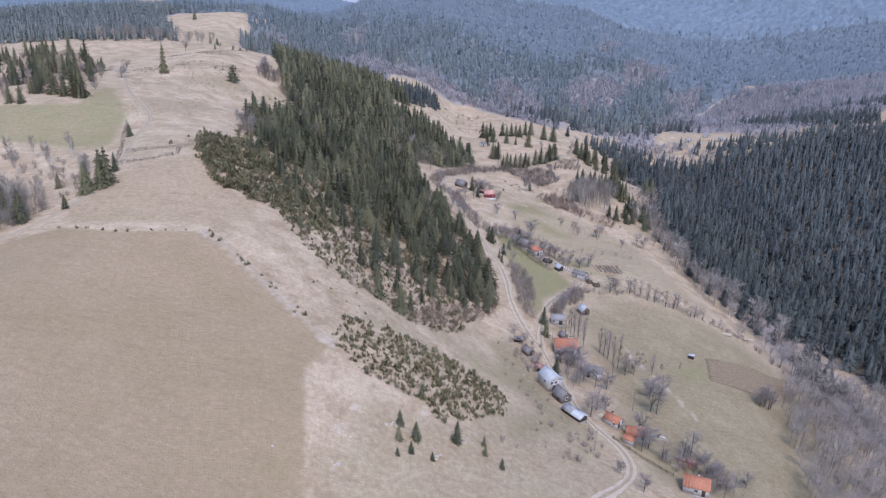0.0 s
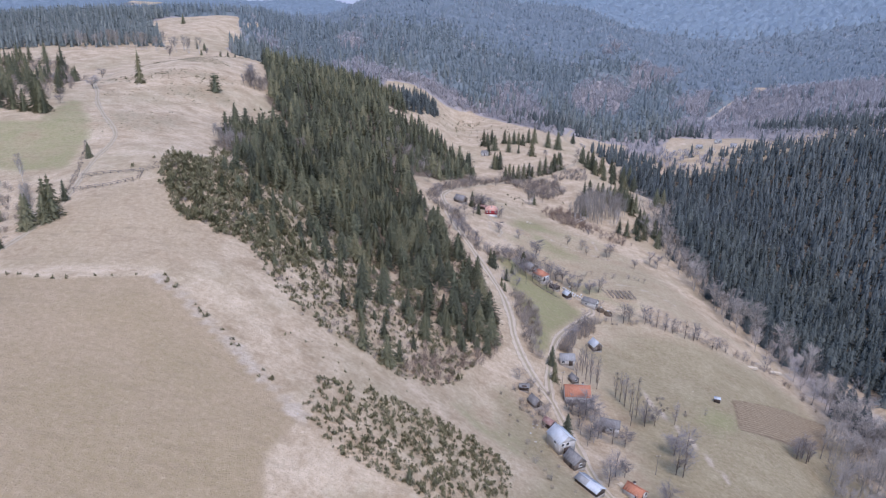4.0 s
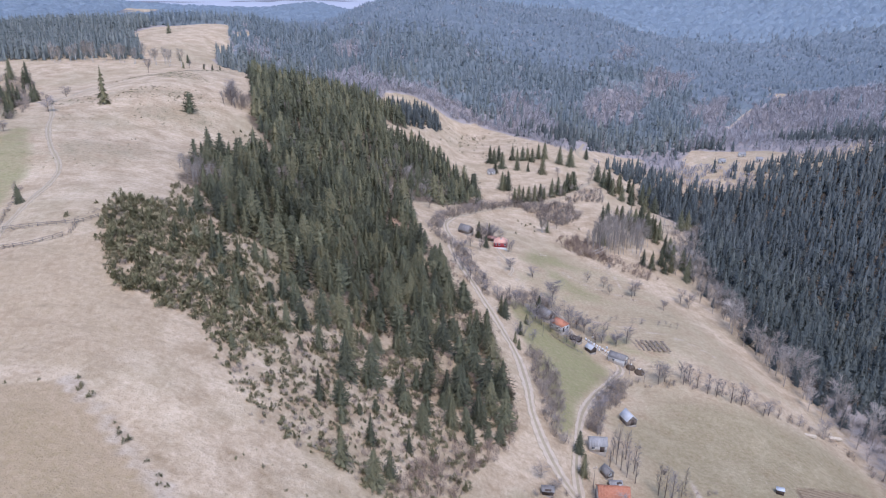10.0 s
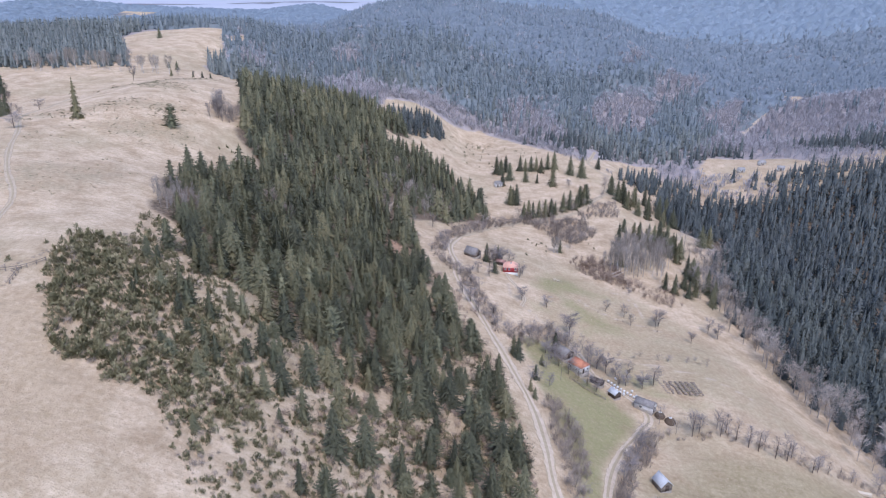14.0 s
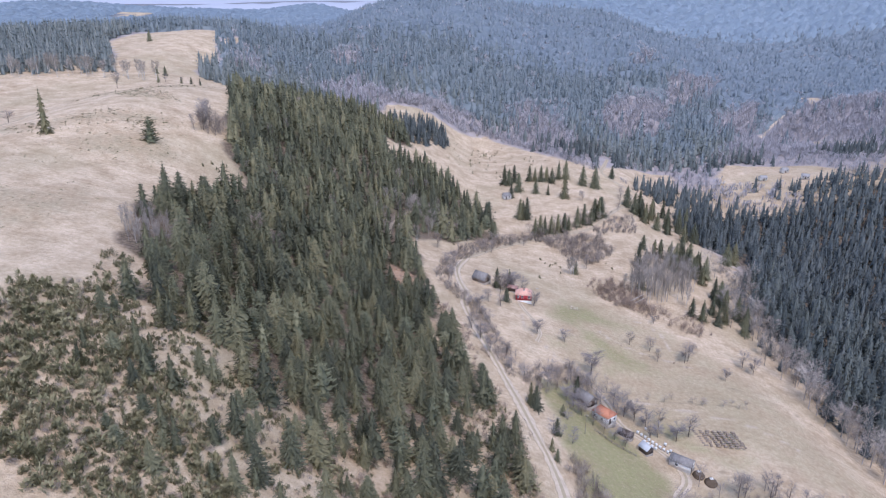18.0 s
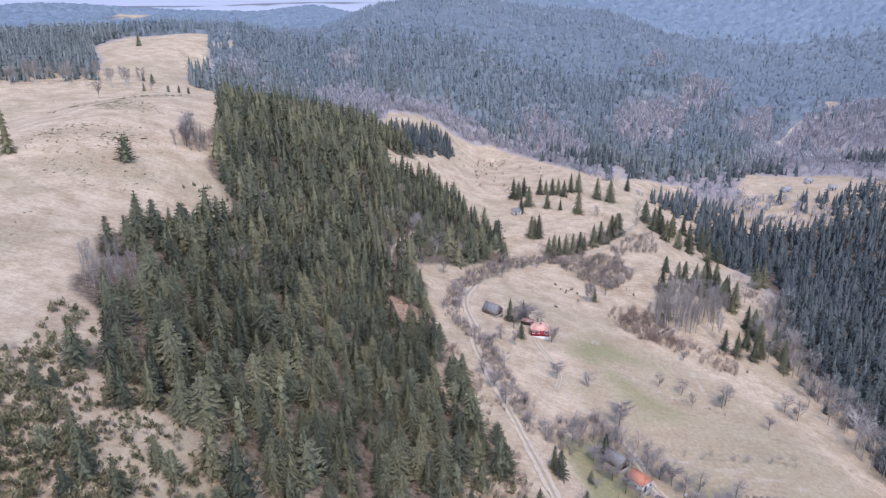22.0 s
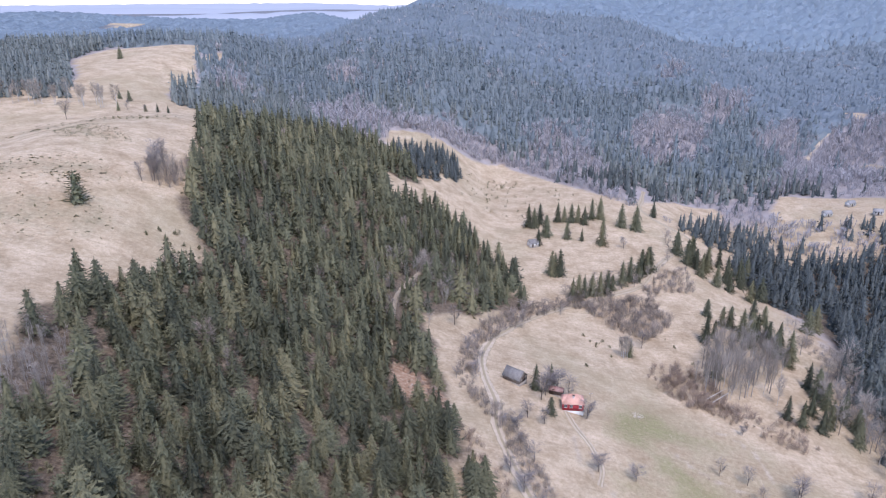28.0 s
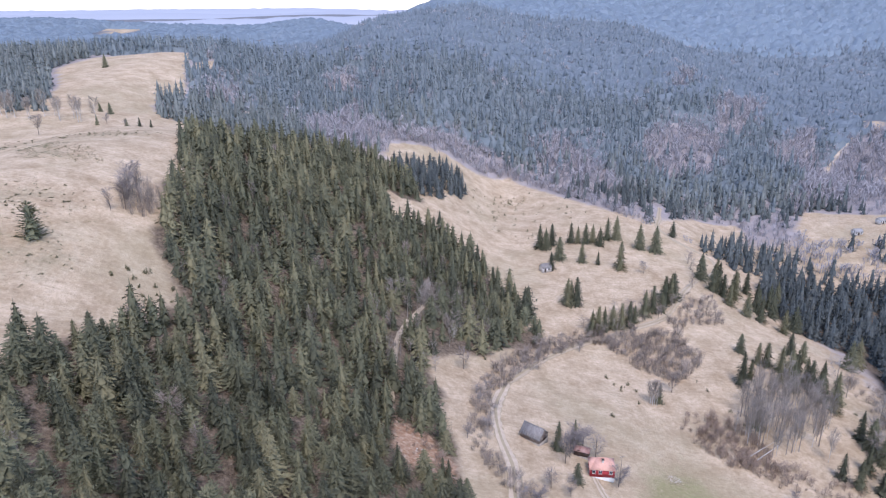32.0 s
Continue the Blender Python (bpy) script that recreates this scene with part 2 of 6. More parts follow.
_b.inputs["Base Color"].default_value = (0.03, 0.035, 0.045, 1)

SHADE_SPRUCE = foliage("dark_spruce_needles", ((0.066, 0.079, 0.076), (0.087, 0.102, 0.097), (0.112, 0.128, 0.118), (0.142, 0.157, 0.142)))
# first and farther hills: needles greyed and blued to stand in for haze
HAZED_HILL_SPRUCE = foliage("hazed_hill_needles", ((0.112, 0.132, 0.130), (0.141, 0.162, 0.157), (0.173, 0.194, 0.186), (0.21, 0.23, 0.214)))
HAZED_FAR_SPRUCE = foliage("hazed_far_needles", ((0.125, 0.158, 0.184), (0.142, 0.177, 0.204), (0.16, 0.196, 0.224), (0.18, 0.216, 0.245)))

# horizon backdrop: haze painted as pale blue, with a faint added glow
FAR_HAZE, _n, _l, _b = material("hazed_ridge", 1.0, 0.0)
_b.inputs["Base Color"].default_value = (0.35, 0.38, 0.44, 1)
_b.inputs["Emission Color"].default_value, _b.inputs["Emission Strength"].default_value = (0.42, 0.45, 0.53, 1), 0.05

# ---- the lie of the land: cross-sections of the valley, south to north ----
STATIONS = (-900, -600, -420, -300, -220, -150, -100, -60, -20, 20, 60, 110, 170, 230, 320, 450, 700, 1100)
SECTIONS = []


def section(y, *heights):
    """Ground heights across the valley at the stations, at that y."""
    SECTIONS.append((y, heights))


section(-300, -15.8, 12.4, 29.7, 40.6, 45.2, 44.6, 40.5, 33.8, 23.5, 11.1, -2.2, -16, -24.5, -25.8, -21.2, -9.2, 16.5, 55.6)
section(-140, -7.3, 14.7, 28.3, 37.9, 44.3, 46.6, 42.4, 33.9, 17.8, 10.7, -3.3, -24.1, -34.6, -33.9, -21.6, 1.5, 40.5, 89.7)
section(-40, -2.1, 16.2, 27.7, 36.2, 43, 47.7, 43.7, 33.1, 14.4, 9.1, -4.3, -26.8, -40.2, -39.5, -21.5, 7.9, 55, 111.2)
section(30, 1.5, 17.7, 28, 35.6, 41.1, 45.9, 46.3, 39.1, 25.6, 5.1, -7.6, -25.5, -43.2, -43.7, -20.8, 11.5, 63.6, 126.8)
section(80, 4, 19.3, 29.1, 36.7, 41.4, 44.7, 50.6, 44.4, 23.8, -0.3, -12.6, -24.1, -45.1, -46.9, -19.9, 12.9, 68.2, 137.9)
section(140, 7, 22, 31.8, 40.9, 50.2, 53.4, 57.7, 45, 18.1, 2.1, -14.3, -24, -47, -49.4, -20.6, 13.8, 73.1, 149)
section(200, 10, 25.5, 35.8, 46, 61.9, 62.8, 54.2, 38.8, 15.4, 1.2, -14.3, -20.9, -46.5, -51.7, -23.6, 15.2, 78.3, 156.5)
section(270, 13.5, 30.7, 41.6, 51.8, 65.3, 62.8, 48.5, 30.5, 10.5, 0.7, -10.5, -21.1, -38.8, -53.1, -24, 19.2, 84.4, 159.8)
section(340, 17, 36.6, 48, 58.4, 62.9, 71, 53.4, 28.9, 8.4, -4.1, -11.1, -15.2, -27.6, -43.3, -19.4, 25.9, 89.1, 157.1)
section(420, 21, 44.1, 55.6, 65.7, 64.4, 69.9, 55.8, 36.9, 13.8, -2.5, -5.5, -8.8, -28.7, -34.2, -10.3, 32.4, 90.1, 147.6)
section(500, 24.8, 51.4, 64.4, 71.3, 70.5, 59.5, 49.8, 38.6, 20.7, -0.6, -0.4, -2, -19.9, -15.7, -0.4, 30.5, 84.5, 133.3)
section(580, 28.6, 57.2, 74.8, 75.7, 77.2, 52.4, 44.3, 42.6, 31.7, 2.3, 1.7, 3.8, -13.5, -9.1, -3.9, 22.1, 76.1, 117.7)
section(680, 33.7, 60.9, 81.7, 85.4, 87.1, 61.8, 48.5, 55.7, 55.9, 36.7, 19.4, 18.1, 7.5, 4.5, -18.9, 11.5, 63.2, 101.9)
section(800, 40.6, 61.3, 77.7, 85.6, 83.8, 76.1, 82.4, 79.9, 80.2, 74.8, 61.4, 46.9, 42, 47, 5.4, 9.9, 40.9, 94.8)
section(950, 50, 60, 69.8, 70, 71.2, 78.6, 100.8, 100.5, 102.1, 104.8, 96.8, 78.7, 72, 72.4, 30.5, 6.7, 40.2, 110.5)
section(1250, 68.9, 62, 64.7, 50.7, 57.4, 60.8, 93.8, 113, 123.8, 127, 118.7, 118.4, 114.6, 109.9, 94.5, 89.9, 110.1, 189.6)
section(1700, 98.3, 82.1, 81.7, 91.4, 77.4, 80.3, 99.9, 117.2, 133, 148.6, 164.3, 160.1, 159, 162.7, 176.4, 209.5, 229.7, 260)
section(2400, 90.1, 102, 102.2, 100.1, 103.5, 109.2, 115.4, 122.6, 130.9, 139.2, 150.3, 181.8, 217, 243.5, 269.6, 290.3, 340, 340.1)


def cubic_weights(knots, q):
    """For positions q: the knot index and the four Hermite weights of smooth interpolation between the knots."""
    k = np.asarray(knots, float)
    q = np.clip(q, k[0], k[-1] - 1e-6)
    i = np.clip(np.searchsorted(k, q, side="right") - 1, 0, len(k) - 2)
    h = k[i + 1] - k[i]
    u = (q - k[i]) / h
    return i, h, 2 * u**3 - 3 * u**2 + 1, u**3 - 2 * u**2 + u, -2 * u**3 + 3 * u**2, u**3 - u**2


def slopes(knots, values):
    """Tangents at the knots along the last axis."""
    k = np.asarray(knots, float)
    s = np.diff(values) / np.diff(k)
    out = np.empty_like(values)
    out[..., 0], out[..., -1] = s[..., 0], s[..., -1]
    h = np.diff(k)
    out[..., 1:-1] = (s[..., :-1] * h[1:] + s[..., 1:] * h[:-1]) / (h[1:] + h[:-1])
    return out


ROWS_Y = np.array([r[0] for r in SECTIONS], float)
LAND = np.array([r[1] for r in SECTIONS], float)
LAND_DX = slopes(STATIONS, LAND)
LAND_DY = slopes(ROWS_Y, LAND.T.copy()).T
LAND_DXY = slopes(ROWS_Y, LAND_DX.T.copy()).T


def ground(x, y):
    """Height of the ground at arrays (or numbers) x, y."""
    x, y = np.broadcast_arrays(np.asarray(x, float), np.asarray(y, float))
    i, hx, a0, b0, a1, b1 = cubic_weights(STATIONS, x)
    j, hy, c0, d0, c1, d1 = cubic_weights(ROWS_Y, y)

    def along(v, dv, jj):
        return a0 * v[jj, i] + b0 * hx * dv[jj, i] + a1 * v[jj, i + 1] + b1 * hx * dv[jj, i + 1]

    z = c0 * along(LAND, LAND_DX, j) + c1 * along(LAND, LAND_DX, j + 1)
    z = z + hy * (d0 * along(LAND_DY, LAND_DXY, j) + d1 * along(LAND_DY, LAND_DXY, j + 1))
    # gentle unevenness of pasture and banks
    z = z + 0.5 * np.sin(x / 17.0 + 1.3 * np.sin(y / 23.0)) * np.sin(y / 19.0 + 0.7 * np.sin(x / 31.0))
    return z + 0.16 * np.sin(x / 5.3 + np.sin(y / 6.1)) * np.sin(y / 4.7 + 1.1 * np.sin(x / 7.9))

# ---- kit: meshes, placing, plan outlines ----
rng = np.random.default_rng(7)


def mesh_from(name, verts, tris, mat=None, smooth=False):
    """A mesh from arrays of corners and triangles."""
    me = bpy.data.meshes.new(name)
    verts, tris = np.asarray(verts, np.float32), np.asarray(tris, np.int32)
    me.vertices.add(len(verts))
    me.vertices.foreach_set("co", verts.ravel())
    k = tris.shape[1]
    me.loops.add(tris.size)
    me.loops.foreach_set("vertex_index", tris.ravel())
    me.polygons.add(len(tris))
    me.polygons.foreach_set("loop_start", np.arange(0, tris.size, k, dtype=np.int32))
    me.polygons.foreach_set("loop_total", np.full(len(tris), k, np.int32))
    if smooth:
        me.polygons.foreach_set("use_smooth", np.ones(len(tris), bool))
    me.update(calc_edges=True)
    if mat:
        me.materials.append(mat)
    return me


def inside(poly, x, y):
    """Which of the points lie within the outline."""
    p = np.asarray(poly, float)
    hit = np.zeros(np.shape(x), bool)
    for (ax, ay), (bx, by) in zip(p, np.roll(p, -1, 0)):
        if ay != by:
            hit ^= ((ay > y) != (by > y)) & (x < (bx - ax) * (y - ay) / (by - ay) + ax)
    return hit


def distance(points, x, y, closed=False):
    """Distance from the points to a line through the given corners."""
    p = np.asarray(points, float)
    q = np.roll(p, -1, 0) if closed else p[1:]
    best = np.full(np.shape(x), 1e9)
    for (ax, ay), (bx, by) in zip(p, q):
        dx, dy = bx - ax, by - ay
        u = np.clip(((x - ax) * dx + (y - ay) * dy) / max(dx * dx + dy * dy, 1e-9), 0, 1)
        best = np.minimum(best, np.hypot(x - ax - u * dx, y - ay - u * dy))
    return best


def cover_of(poly, x, y, soft=4.0):
    """1 well within the outline, 0 well outside, soft between."""
    d = distance(poly, x, y, True)
    return np.clip(0.5 + np.where(inside(poly, x, y), d, -d) / (2 * soft), 0, 1)


def sow(poly, gap, keep=1.0, jitter=0.45):
    """Places about gap metres apart within an outline."""
    p = np.asarray(poly, float)
    (x0, y0), (x1, y1) = p.min(0), p.max(0)
    gx, gy = np.meshgrid(np.arange(x0, x1 + gap, gap), np.arange(y0, y1 + gap, gap))
    gx = gx + (np.arange(gx.shape[0]) % 2)[:, None] * gap / 2
    x = (gx + rng.uniform(-jitter, jitter, gx.shape) * gap).ravel()
    y = (gy + rng.uniform(-jitter, jitter, gy.shape) * gap).ravel()
    ok = inside(poly, x, y) & (rng.random(x.shape) < keep)
    return np.stack([x[ok], y[ok]], 1)


def tiled(templates, spots, heights, widths, sink=0.2):
    """Many copies of light templates as one set of corners and triangles."""
    V, T, base = [], [], 0
    which = rng.integers(0, len(templates), len(spots))
    turn = rng.uniform(0, 2 * math.pi, len(spots))
    z = ground(spots[:, 0], spots[:, 1]) - sink
    for k, (tv, tt) in enumerate(templates):
        s = np.where(which == k)[0]
        if not len(s):
            continue
        c, sn = np.cos(turn[s])[:, None], np.sin(turn[s])[:, None]
        w, h = widths[s][:, None], heights[s][:, None]
        v = np.stack([(tv[:, 0] * c - tv[:, 1] * sn) * w + spots[s, 0][:, None], (tv[:, 0] * sn + tv[:, 1] * c) * w + spots[s, 1][:, None], tv[:, 2] * h + z[s][:, None]], 2)
        V.append(v.reshape(-1, 3))
        T.append((tt[None] + (base + np.arange(len(s)) * len(tv))[:, None, None]).reshape(-1, 3))
        base += len(s) * len(tv)
    tones = [np.repeat(rng.random((which == k).sum()), len(tv)) for k, (tv, tt) in enumerate(templates)]
    return np.concatenate(V), np.concatenate(T), np.concatenate(tones)


def part(name, data, parent, label=""):
    ob = new(name, data)
    ob.parent = parent
    if label:
        ob["label"] = label
    return ob


# plant templates: unit height, unit half-width
def gather(pieces):
    V, T = [], []
    for v, t in pieces:
        T += [tuple(i + len(V) for i in tri) for tri in t]
        V += [tuple(p) for p in v]
    return np.array(V, float), np.array(T, int)


def tiers(r, count, sides, lean, notch=0.6, foot=0.02, hang=1.9):
    """Spruce: drooping skirts of branches, one over another, each with a ragged rim."""
    out = []
    for i in range(count):
        u = min(max((i + r.uniform(-0.2, 0.2)) / count, 0), 0.97)
        step = 0.95 / count
        h, rad = foot + (0.95 - foot) * u, (1 - u) ** lean * r.uniform(0.9, 1.1) + 0.02
        sx, sy, a0 = r.normal(0, 0.05), r.normal(0, 0.05), r.uniform(0, 6.283)
        rim = []
        for k in range(sides):
            a = a0 + 6.283 * (k + r.uniform(-0.3, 0.3)) / sides
            long = k % 2 == 0
            q = rad * (r.uniform(0.82, 1.18) if long else r.uniform(notch - 0.12, notch + 0.12))
            rim.append((math.cos(a) * q + sx * rad, math.sin(a) * q + sy * rad, max(h + (r.uniform(-0.45, 0.1) if long else r.uniform(0.1, 0.5)) * step, 0.0)))
        v = [(0, 0, min(h + hang * step, 1.0))] + rim
        out.append((v, [(0, 1 + k, 1 + (k + 1) % sides) for k in range(sides)]))
    out.append(([(0.04, 0, 0.88), (-0.02, 0.04, 0.88), (-0.02, -0.04, 0.88), (0, 0, 1.0)], [(0, 1, 3), (1, 2, 3), (2, 0, 3)]))
    return gather(out)


def fir(r, whorls, arms, sprays, lean, core, fine=0.06, droop=0.09, lift=0.0):
    """Spruce or pine: a slim inner crown hidden by whorls of arms that carry fine, fanned sprays."""
    v, t = tiers(r, core[0], core[1], lean, 0.8)
    out = [(v * (0.56, 0.56, 0.95), t)]
    for i in range(whorls):
        u = min(max((i + r.uniform(-0.4, 0.4)) / whorls, 0), 0.96)
        rad = (1 - u) ** lean * r.uniform(0.82, 1.12) + 0.03
        a0 = r.uniform(0, 6.283)
        for k in range(arms):
            a = a0 + 6.283 * (k + r.uniform(-0.4, 0.4)) / arms
            reach = rad * r.uniform(0.7, 1.2)
            for j in range(sprays):
                f = 0.35 + 0.65 * (j + r.random()) / sprays
                p = np.array((math.cos(a) * reach * f, math.sin(a) * reach * f, max(0.04 + 0.93 * u - droop * f * f * (1 - u) + lift * f * rad, 0.01)))
                b, ln = a + r.uniform(-1.0, 1.0), rad * r.uniform(0.13, 0.3) + 0.025
                d = np.array((math.cos(b) * ln, math.sin(b) * ln, r.uniform(-0.03, 0.03) + lift * 0.3))
                out.append(sliver(p - d * 0.4, p + d, fine * r.uniform(0.7, 1.3) * (0.45 + 0.55 * rad)))
    out.append(sliver((0, 0, 0.9), (0.01, 0, 1.03), 0.05))
    return gather(out)


def lobed(r, lobes, tufts):
    """Juniper: several upright spindles of short sprays, of uneven height, grown together."""
    out = []
    for k in range(lobes):
        a, q = r.uniform(0, 6.283), (0 if k == 0 else r.uniform(0.25, 0.75))
        cx, cy, tall, fat = math.cos(a) * q, math.sin(a) * q, (1.0 if k == 0 else r.uniform(0.45, 0.9)), r.uniform(0.22, 0.4)
        for _ in range(tufts):
            u, b = r.uniform(0, 1) ** 0.9, r.uniform(0, 6.283)
            w = fat * (0.35 + 0.65 * math.sin(math.pi * min(0.25 + 0.75 * u, 1.0))) * r.uniform(0.5, 1.1)
            p = np.array((cx + math.cos(b) * w, cy + math.sin(b) * w, u * tall * 0.85))
            d = np.array((math.cos(b) * r.uniform(0.05, 0.2), math.sin(b) * r.uniform(0.05, 0.2), r.uniform(0.1, 0.22) * tall))
            out.append(sliver(p - d * 0.4, p + d, r.uniform(0.045, 0.085)))
    return gather(out)


def sliver(a, b, w):
    a, b = np.asarray(a, float), np.asarray(b, float)
    s = np.cross(b - a, (0.3, 0.2, 1.0))
    s = s / (np.linalg.norm(s) + 1e-9) * w
    return [a - s, a + s, b], [(0, 1, 2)]


def limbs(r, count, spread, twigs, bare=0.25, thick=0.012, fine_w=0.0115, steep=1.0):
    """A leafless crown: limbs that fork into twigs. Returns wood and twig pieces."""
    wood, fine = [], []
    for i in range(count):
        h = bare + (0.9 - bare) * (i + r.random()) / count
        a = r.uniform(0, 6.283)
        reach = spread * (0.45 + 0.55 * math.sin(math.pi * min((h - bare) / (1 - bare) * 0.8 + 0.15, 1))) * r.uniform(0.7, 1.1)
        rise = r.uniform(0.22, 0.48) * (1.15 - h) * steep
        b = np.array((0, 0, h - 0.06))
        e = np.array((math.cos(a) * reach, math.sin(a) * reach, min(h + rise, 1.0)))
        wood.append(sliver(b, e, thick * (1.3 - h)))
        for _ in range(twigs):
            f = r.uniform(0.3, 1.0)
            p = b + (e - b) * f
            d = np.array((r.normal(0, 0.32), r.normal(0, 0.32), r.uniform(0.02, 0.16) * steep))
            d[:2] += np.array((math.cos(a), math.sin(a))) * 0.2
            fine.append(sliver(p, p + d, fine_w))
    return wood, fine


def stem(r, thick, sides=5, top=0.95):
    out_v, out_t = [], []
    for k in range(sides):
        a = 6.283 * k / sides
        out_v += [(math.cos(a) * thick, math.sin(a) * thick, 0.0), (math.cos(a) * thick * 0.15, math.sin(a) * thick * 0.15, top)]
    for k in range(sides):
        i, j = 2 * k, 2 * ((k + 1) % sides)
        out_t += [(i, j, i + 1), (j, j + 1, i + 1)]
    return out_v, out_t


def shrub(r, stems, spread=1.0, wide=0.018):
    out = []
    for _ in range(stems):
        a, q = r.uniform(0, 6.283), r.uniform(0.05, 0.55)
        p = np.array((math.cos(a) * q, math.sin(a) * q, 0))
        e = np.array((math.cos(a) * (q + r.uniform(0.1, 0.45) * spread), math.sin(a) * (q + r.uniform(0.1, 0.45) * spread), r.uniform(0.5, 1.0)))
        out.append(sliver(p, e, wide))
        for _ in range(4):
            s = p + (e - p) * r.uniform(0.35, 0.8)
            out.append(sliver(s, s + np.array((r.normal(0, 0.3), r.normal(0, 0.3), r.uniform(0.1, 0.35))), wide))
    return gather(out)


seeded = np.random.default_rng(21)
CONIFERS_NEAR = [fir(seeded, 20, 8, 7, le, (8, 9), 0.042) for le in (0.68, 0.78, 0.9, 0.82)]
CONIFERS_MID = [fir(seeded, 17, 8, 6, le, (7, 9), 0.045) for le in (0.68, 0.8, 0.92, 0.72, 0.85)]
CONIFERS_EAST = [fir(seeded, 10, 5, 4, le, (4, 7), 0.09) for le in (0.7, 0.82, 0.92)]
CONIFERS_BACK = [fir(seeded, 12, 6, 4, le, (5, 7), 0.075) for le in (0.68, 0.8, 0.92, 0.75)]
CONIFERS_FAR = [fir(seeded, 6, 4, 2, le, (3, 7), 0.16) for le in (0.7, 0.82, 0.95)]
CONIFERS_HILL = [fir(seeded, 5, 4, 2, le, (3, 6), 0.18) for le in (0.7, 0.85, 0.95)]
CONIFERS_TINY = [tiers(seeded, 3, 6, le, 0.8) for le in (0.7, 0.85)]
PINES_NEAR = [fir(seeded, 14, 9, 8, le, (6, 10), 0.042, -0.02, 0.06) for le in (0.42, 0.5, 0.58)]
PINES_MID = [fir(seeded, 11, 7, 5, le, (5, 9), 0.06, -0.02, 0.06) for le in (0.42, 0.5, 0.58)]
BUSHES = [lobed(seeded, 5, 34) for _ in range(5)]
BUSHES_LOW = [lobed(seeded, 4, 14) for _ in range(4)]
SHRUBS_FAR = [shrub(seeded, 7, 1.0, 0.05) for _ in range(4)]
SHRUBS = [shrub(seeded, 34, 1.0, 0.0135) for _ in range(4)]


def bare_templates(count, spread, limbs_n, twigs, bare, thick, fine_w=0.0115, steep=1.0):
    out = []
    for _ in range(count):
        w, f = limbs(seeded, limbs_n, spread, twigs, bare, 0.012, fine_w, steep)
        out.append((gather([stem(seeded, thick)] + w), gather(f)))
    return out


BARE = bare_templates(3, 0.95, 24, 44, 0.2, 0.045, 0.0068)
BARE_TALL = bare_templates(3, 0.8, 28, 24, 0.2, 0.05, 0.0085, 1.05)
BARE_POLE = bare_templates(3, 0.75, 30, 14, 0.12, 0.09, 0.011, 0.7)
BARE_FAN = bare_templates(3, 0.9, 18, 16, 0.25, 0.05, 0.0095, 1.15)
BARE_SLIM = bare_templates(3, 0.7, 18, 12, 0.25, 0.08, 0.012, 1.1)
BARE_THIN = bare_templates(3, 0.9, 16, 17, 0.2, 0.045, 0.0105)

# ---- plan of the valley (x east, y north) ----
ROAD = [(30, -8), (42, 7), (49, 15), (53.5, 22), (55, 29), (53.5, 36), (50, 42), (46, 51), (44, 67), (42, 84), (40, 95), (36, 105), (33, 116), (31, 129), (31, 145), (30, 163), (26.5, 181), (21.5, 202), (15, 226), (10, 246), (7, 263), (7.5, 276), (5, 293), (5, 310), (10, 329)]
UPPER_ROAD = [(10, 329), (22, 347.5), (34, 361), (63, 382), (88, 399), (98, 415), (112, 436), (133, 462), (137, 478), (119, 493), (115, 503), (122, 531), (130, 556)]
LANE = [(40, 95), (41, 108), (43, 118), (46, 131), (51, 146), (58, 160), (67, 173), (72.5, 182), (70, 191), (65, 196.5), (58.5, 203), (55, 216), (51, 225)]
HOUSE_TRACK = [(30.5, 280), (32, 271), (35, 262), (36.5, 252), (34, 243)]
RIDGE_TRACK = [(-135, 30), (-126, 52), (-119, 71), (-115, 94), (-118, 116), (-124, 141), (-134, 186), (-147, 206), (-166, 240), (-176, 262), (-191, 290), (-215, 380)]
FAR_ROAD = [(318, 706), (327, 717), (344, 739), (361, 759), (386, 790), (395, 812), (425, 840)]

BIG_FIELD = [(-113, 60), (-95, 59), (-81, 63), (-72, 67), (-57, 55), (-46, 46), (-36, 37), (-28, 30), (-33, 16), (-30, 0), (-27, -18), (-25, -140), (-150, -140), (-150, 0), (-124, 48)]
UPPER_FIELD = [(-119, 84), (-115, 106), (-103, 121), (-98, 126), (-88, 142), (-79, 129), (-78, 114), (-76, 105), (-64, 99), (-58, 84), (-72, 70), (-113, 62), (-118, 74)]
GREEN_FIELD = [(-250, 205), (-205, 194), (-171, 194), (-178, 238), (-168, 232), (-144, 190), (-134, 156), (-132, 140), (-150, 143), (-175, 148), (-250, 158)]
GREEN_STRIP = [(30, 216), (44, 226), (49, 209), (60, 195), (69, 180), (69, 175), (56, 161), (48, 141), (42, 124), (36, 124), (36, 146), (34, 172)]
PLOUGH = [(115, 125), (143, 136), (160, 136), (150, 114), (128, 103), (108, 102)]
GREEN_PATCHES = [[(39, 258), (44, 259), (45, 245), (38, 242)], [(58, 256), (72, 258), (88, 251), (80, 242), (61, 240)], [(88, 96), (100, 92), (112, 100), (106, 116), (96, 116)], [(92, 118), (112, 112), (110, 96), (95, 92), (84, 100)], [(46, 262), (66, 270), (88, 245), (70, 236), (50, 244)], [(36, 286), (62, 300), (78, 280), (60, 262), (42, 268)], [(8, 70), (17, 77), (30, 66), (30, 57), (20, 52)], [(60, 222), (80, 216), (100, 190), (86, 186), (72, 204)]]
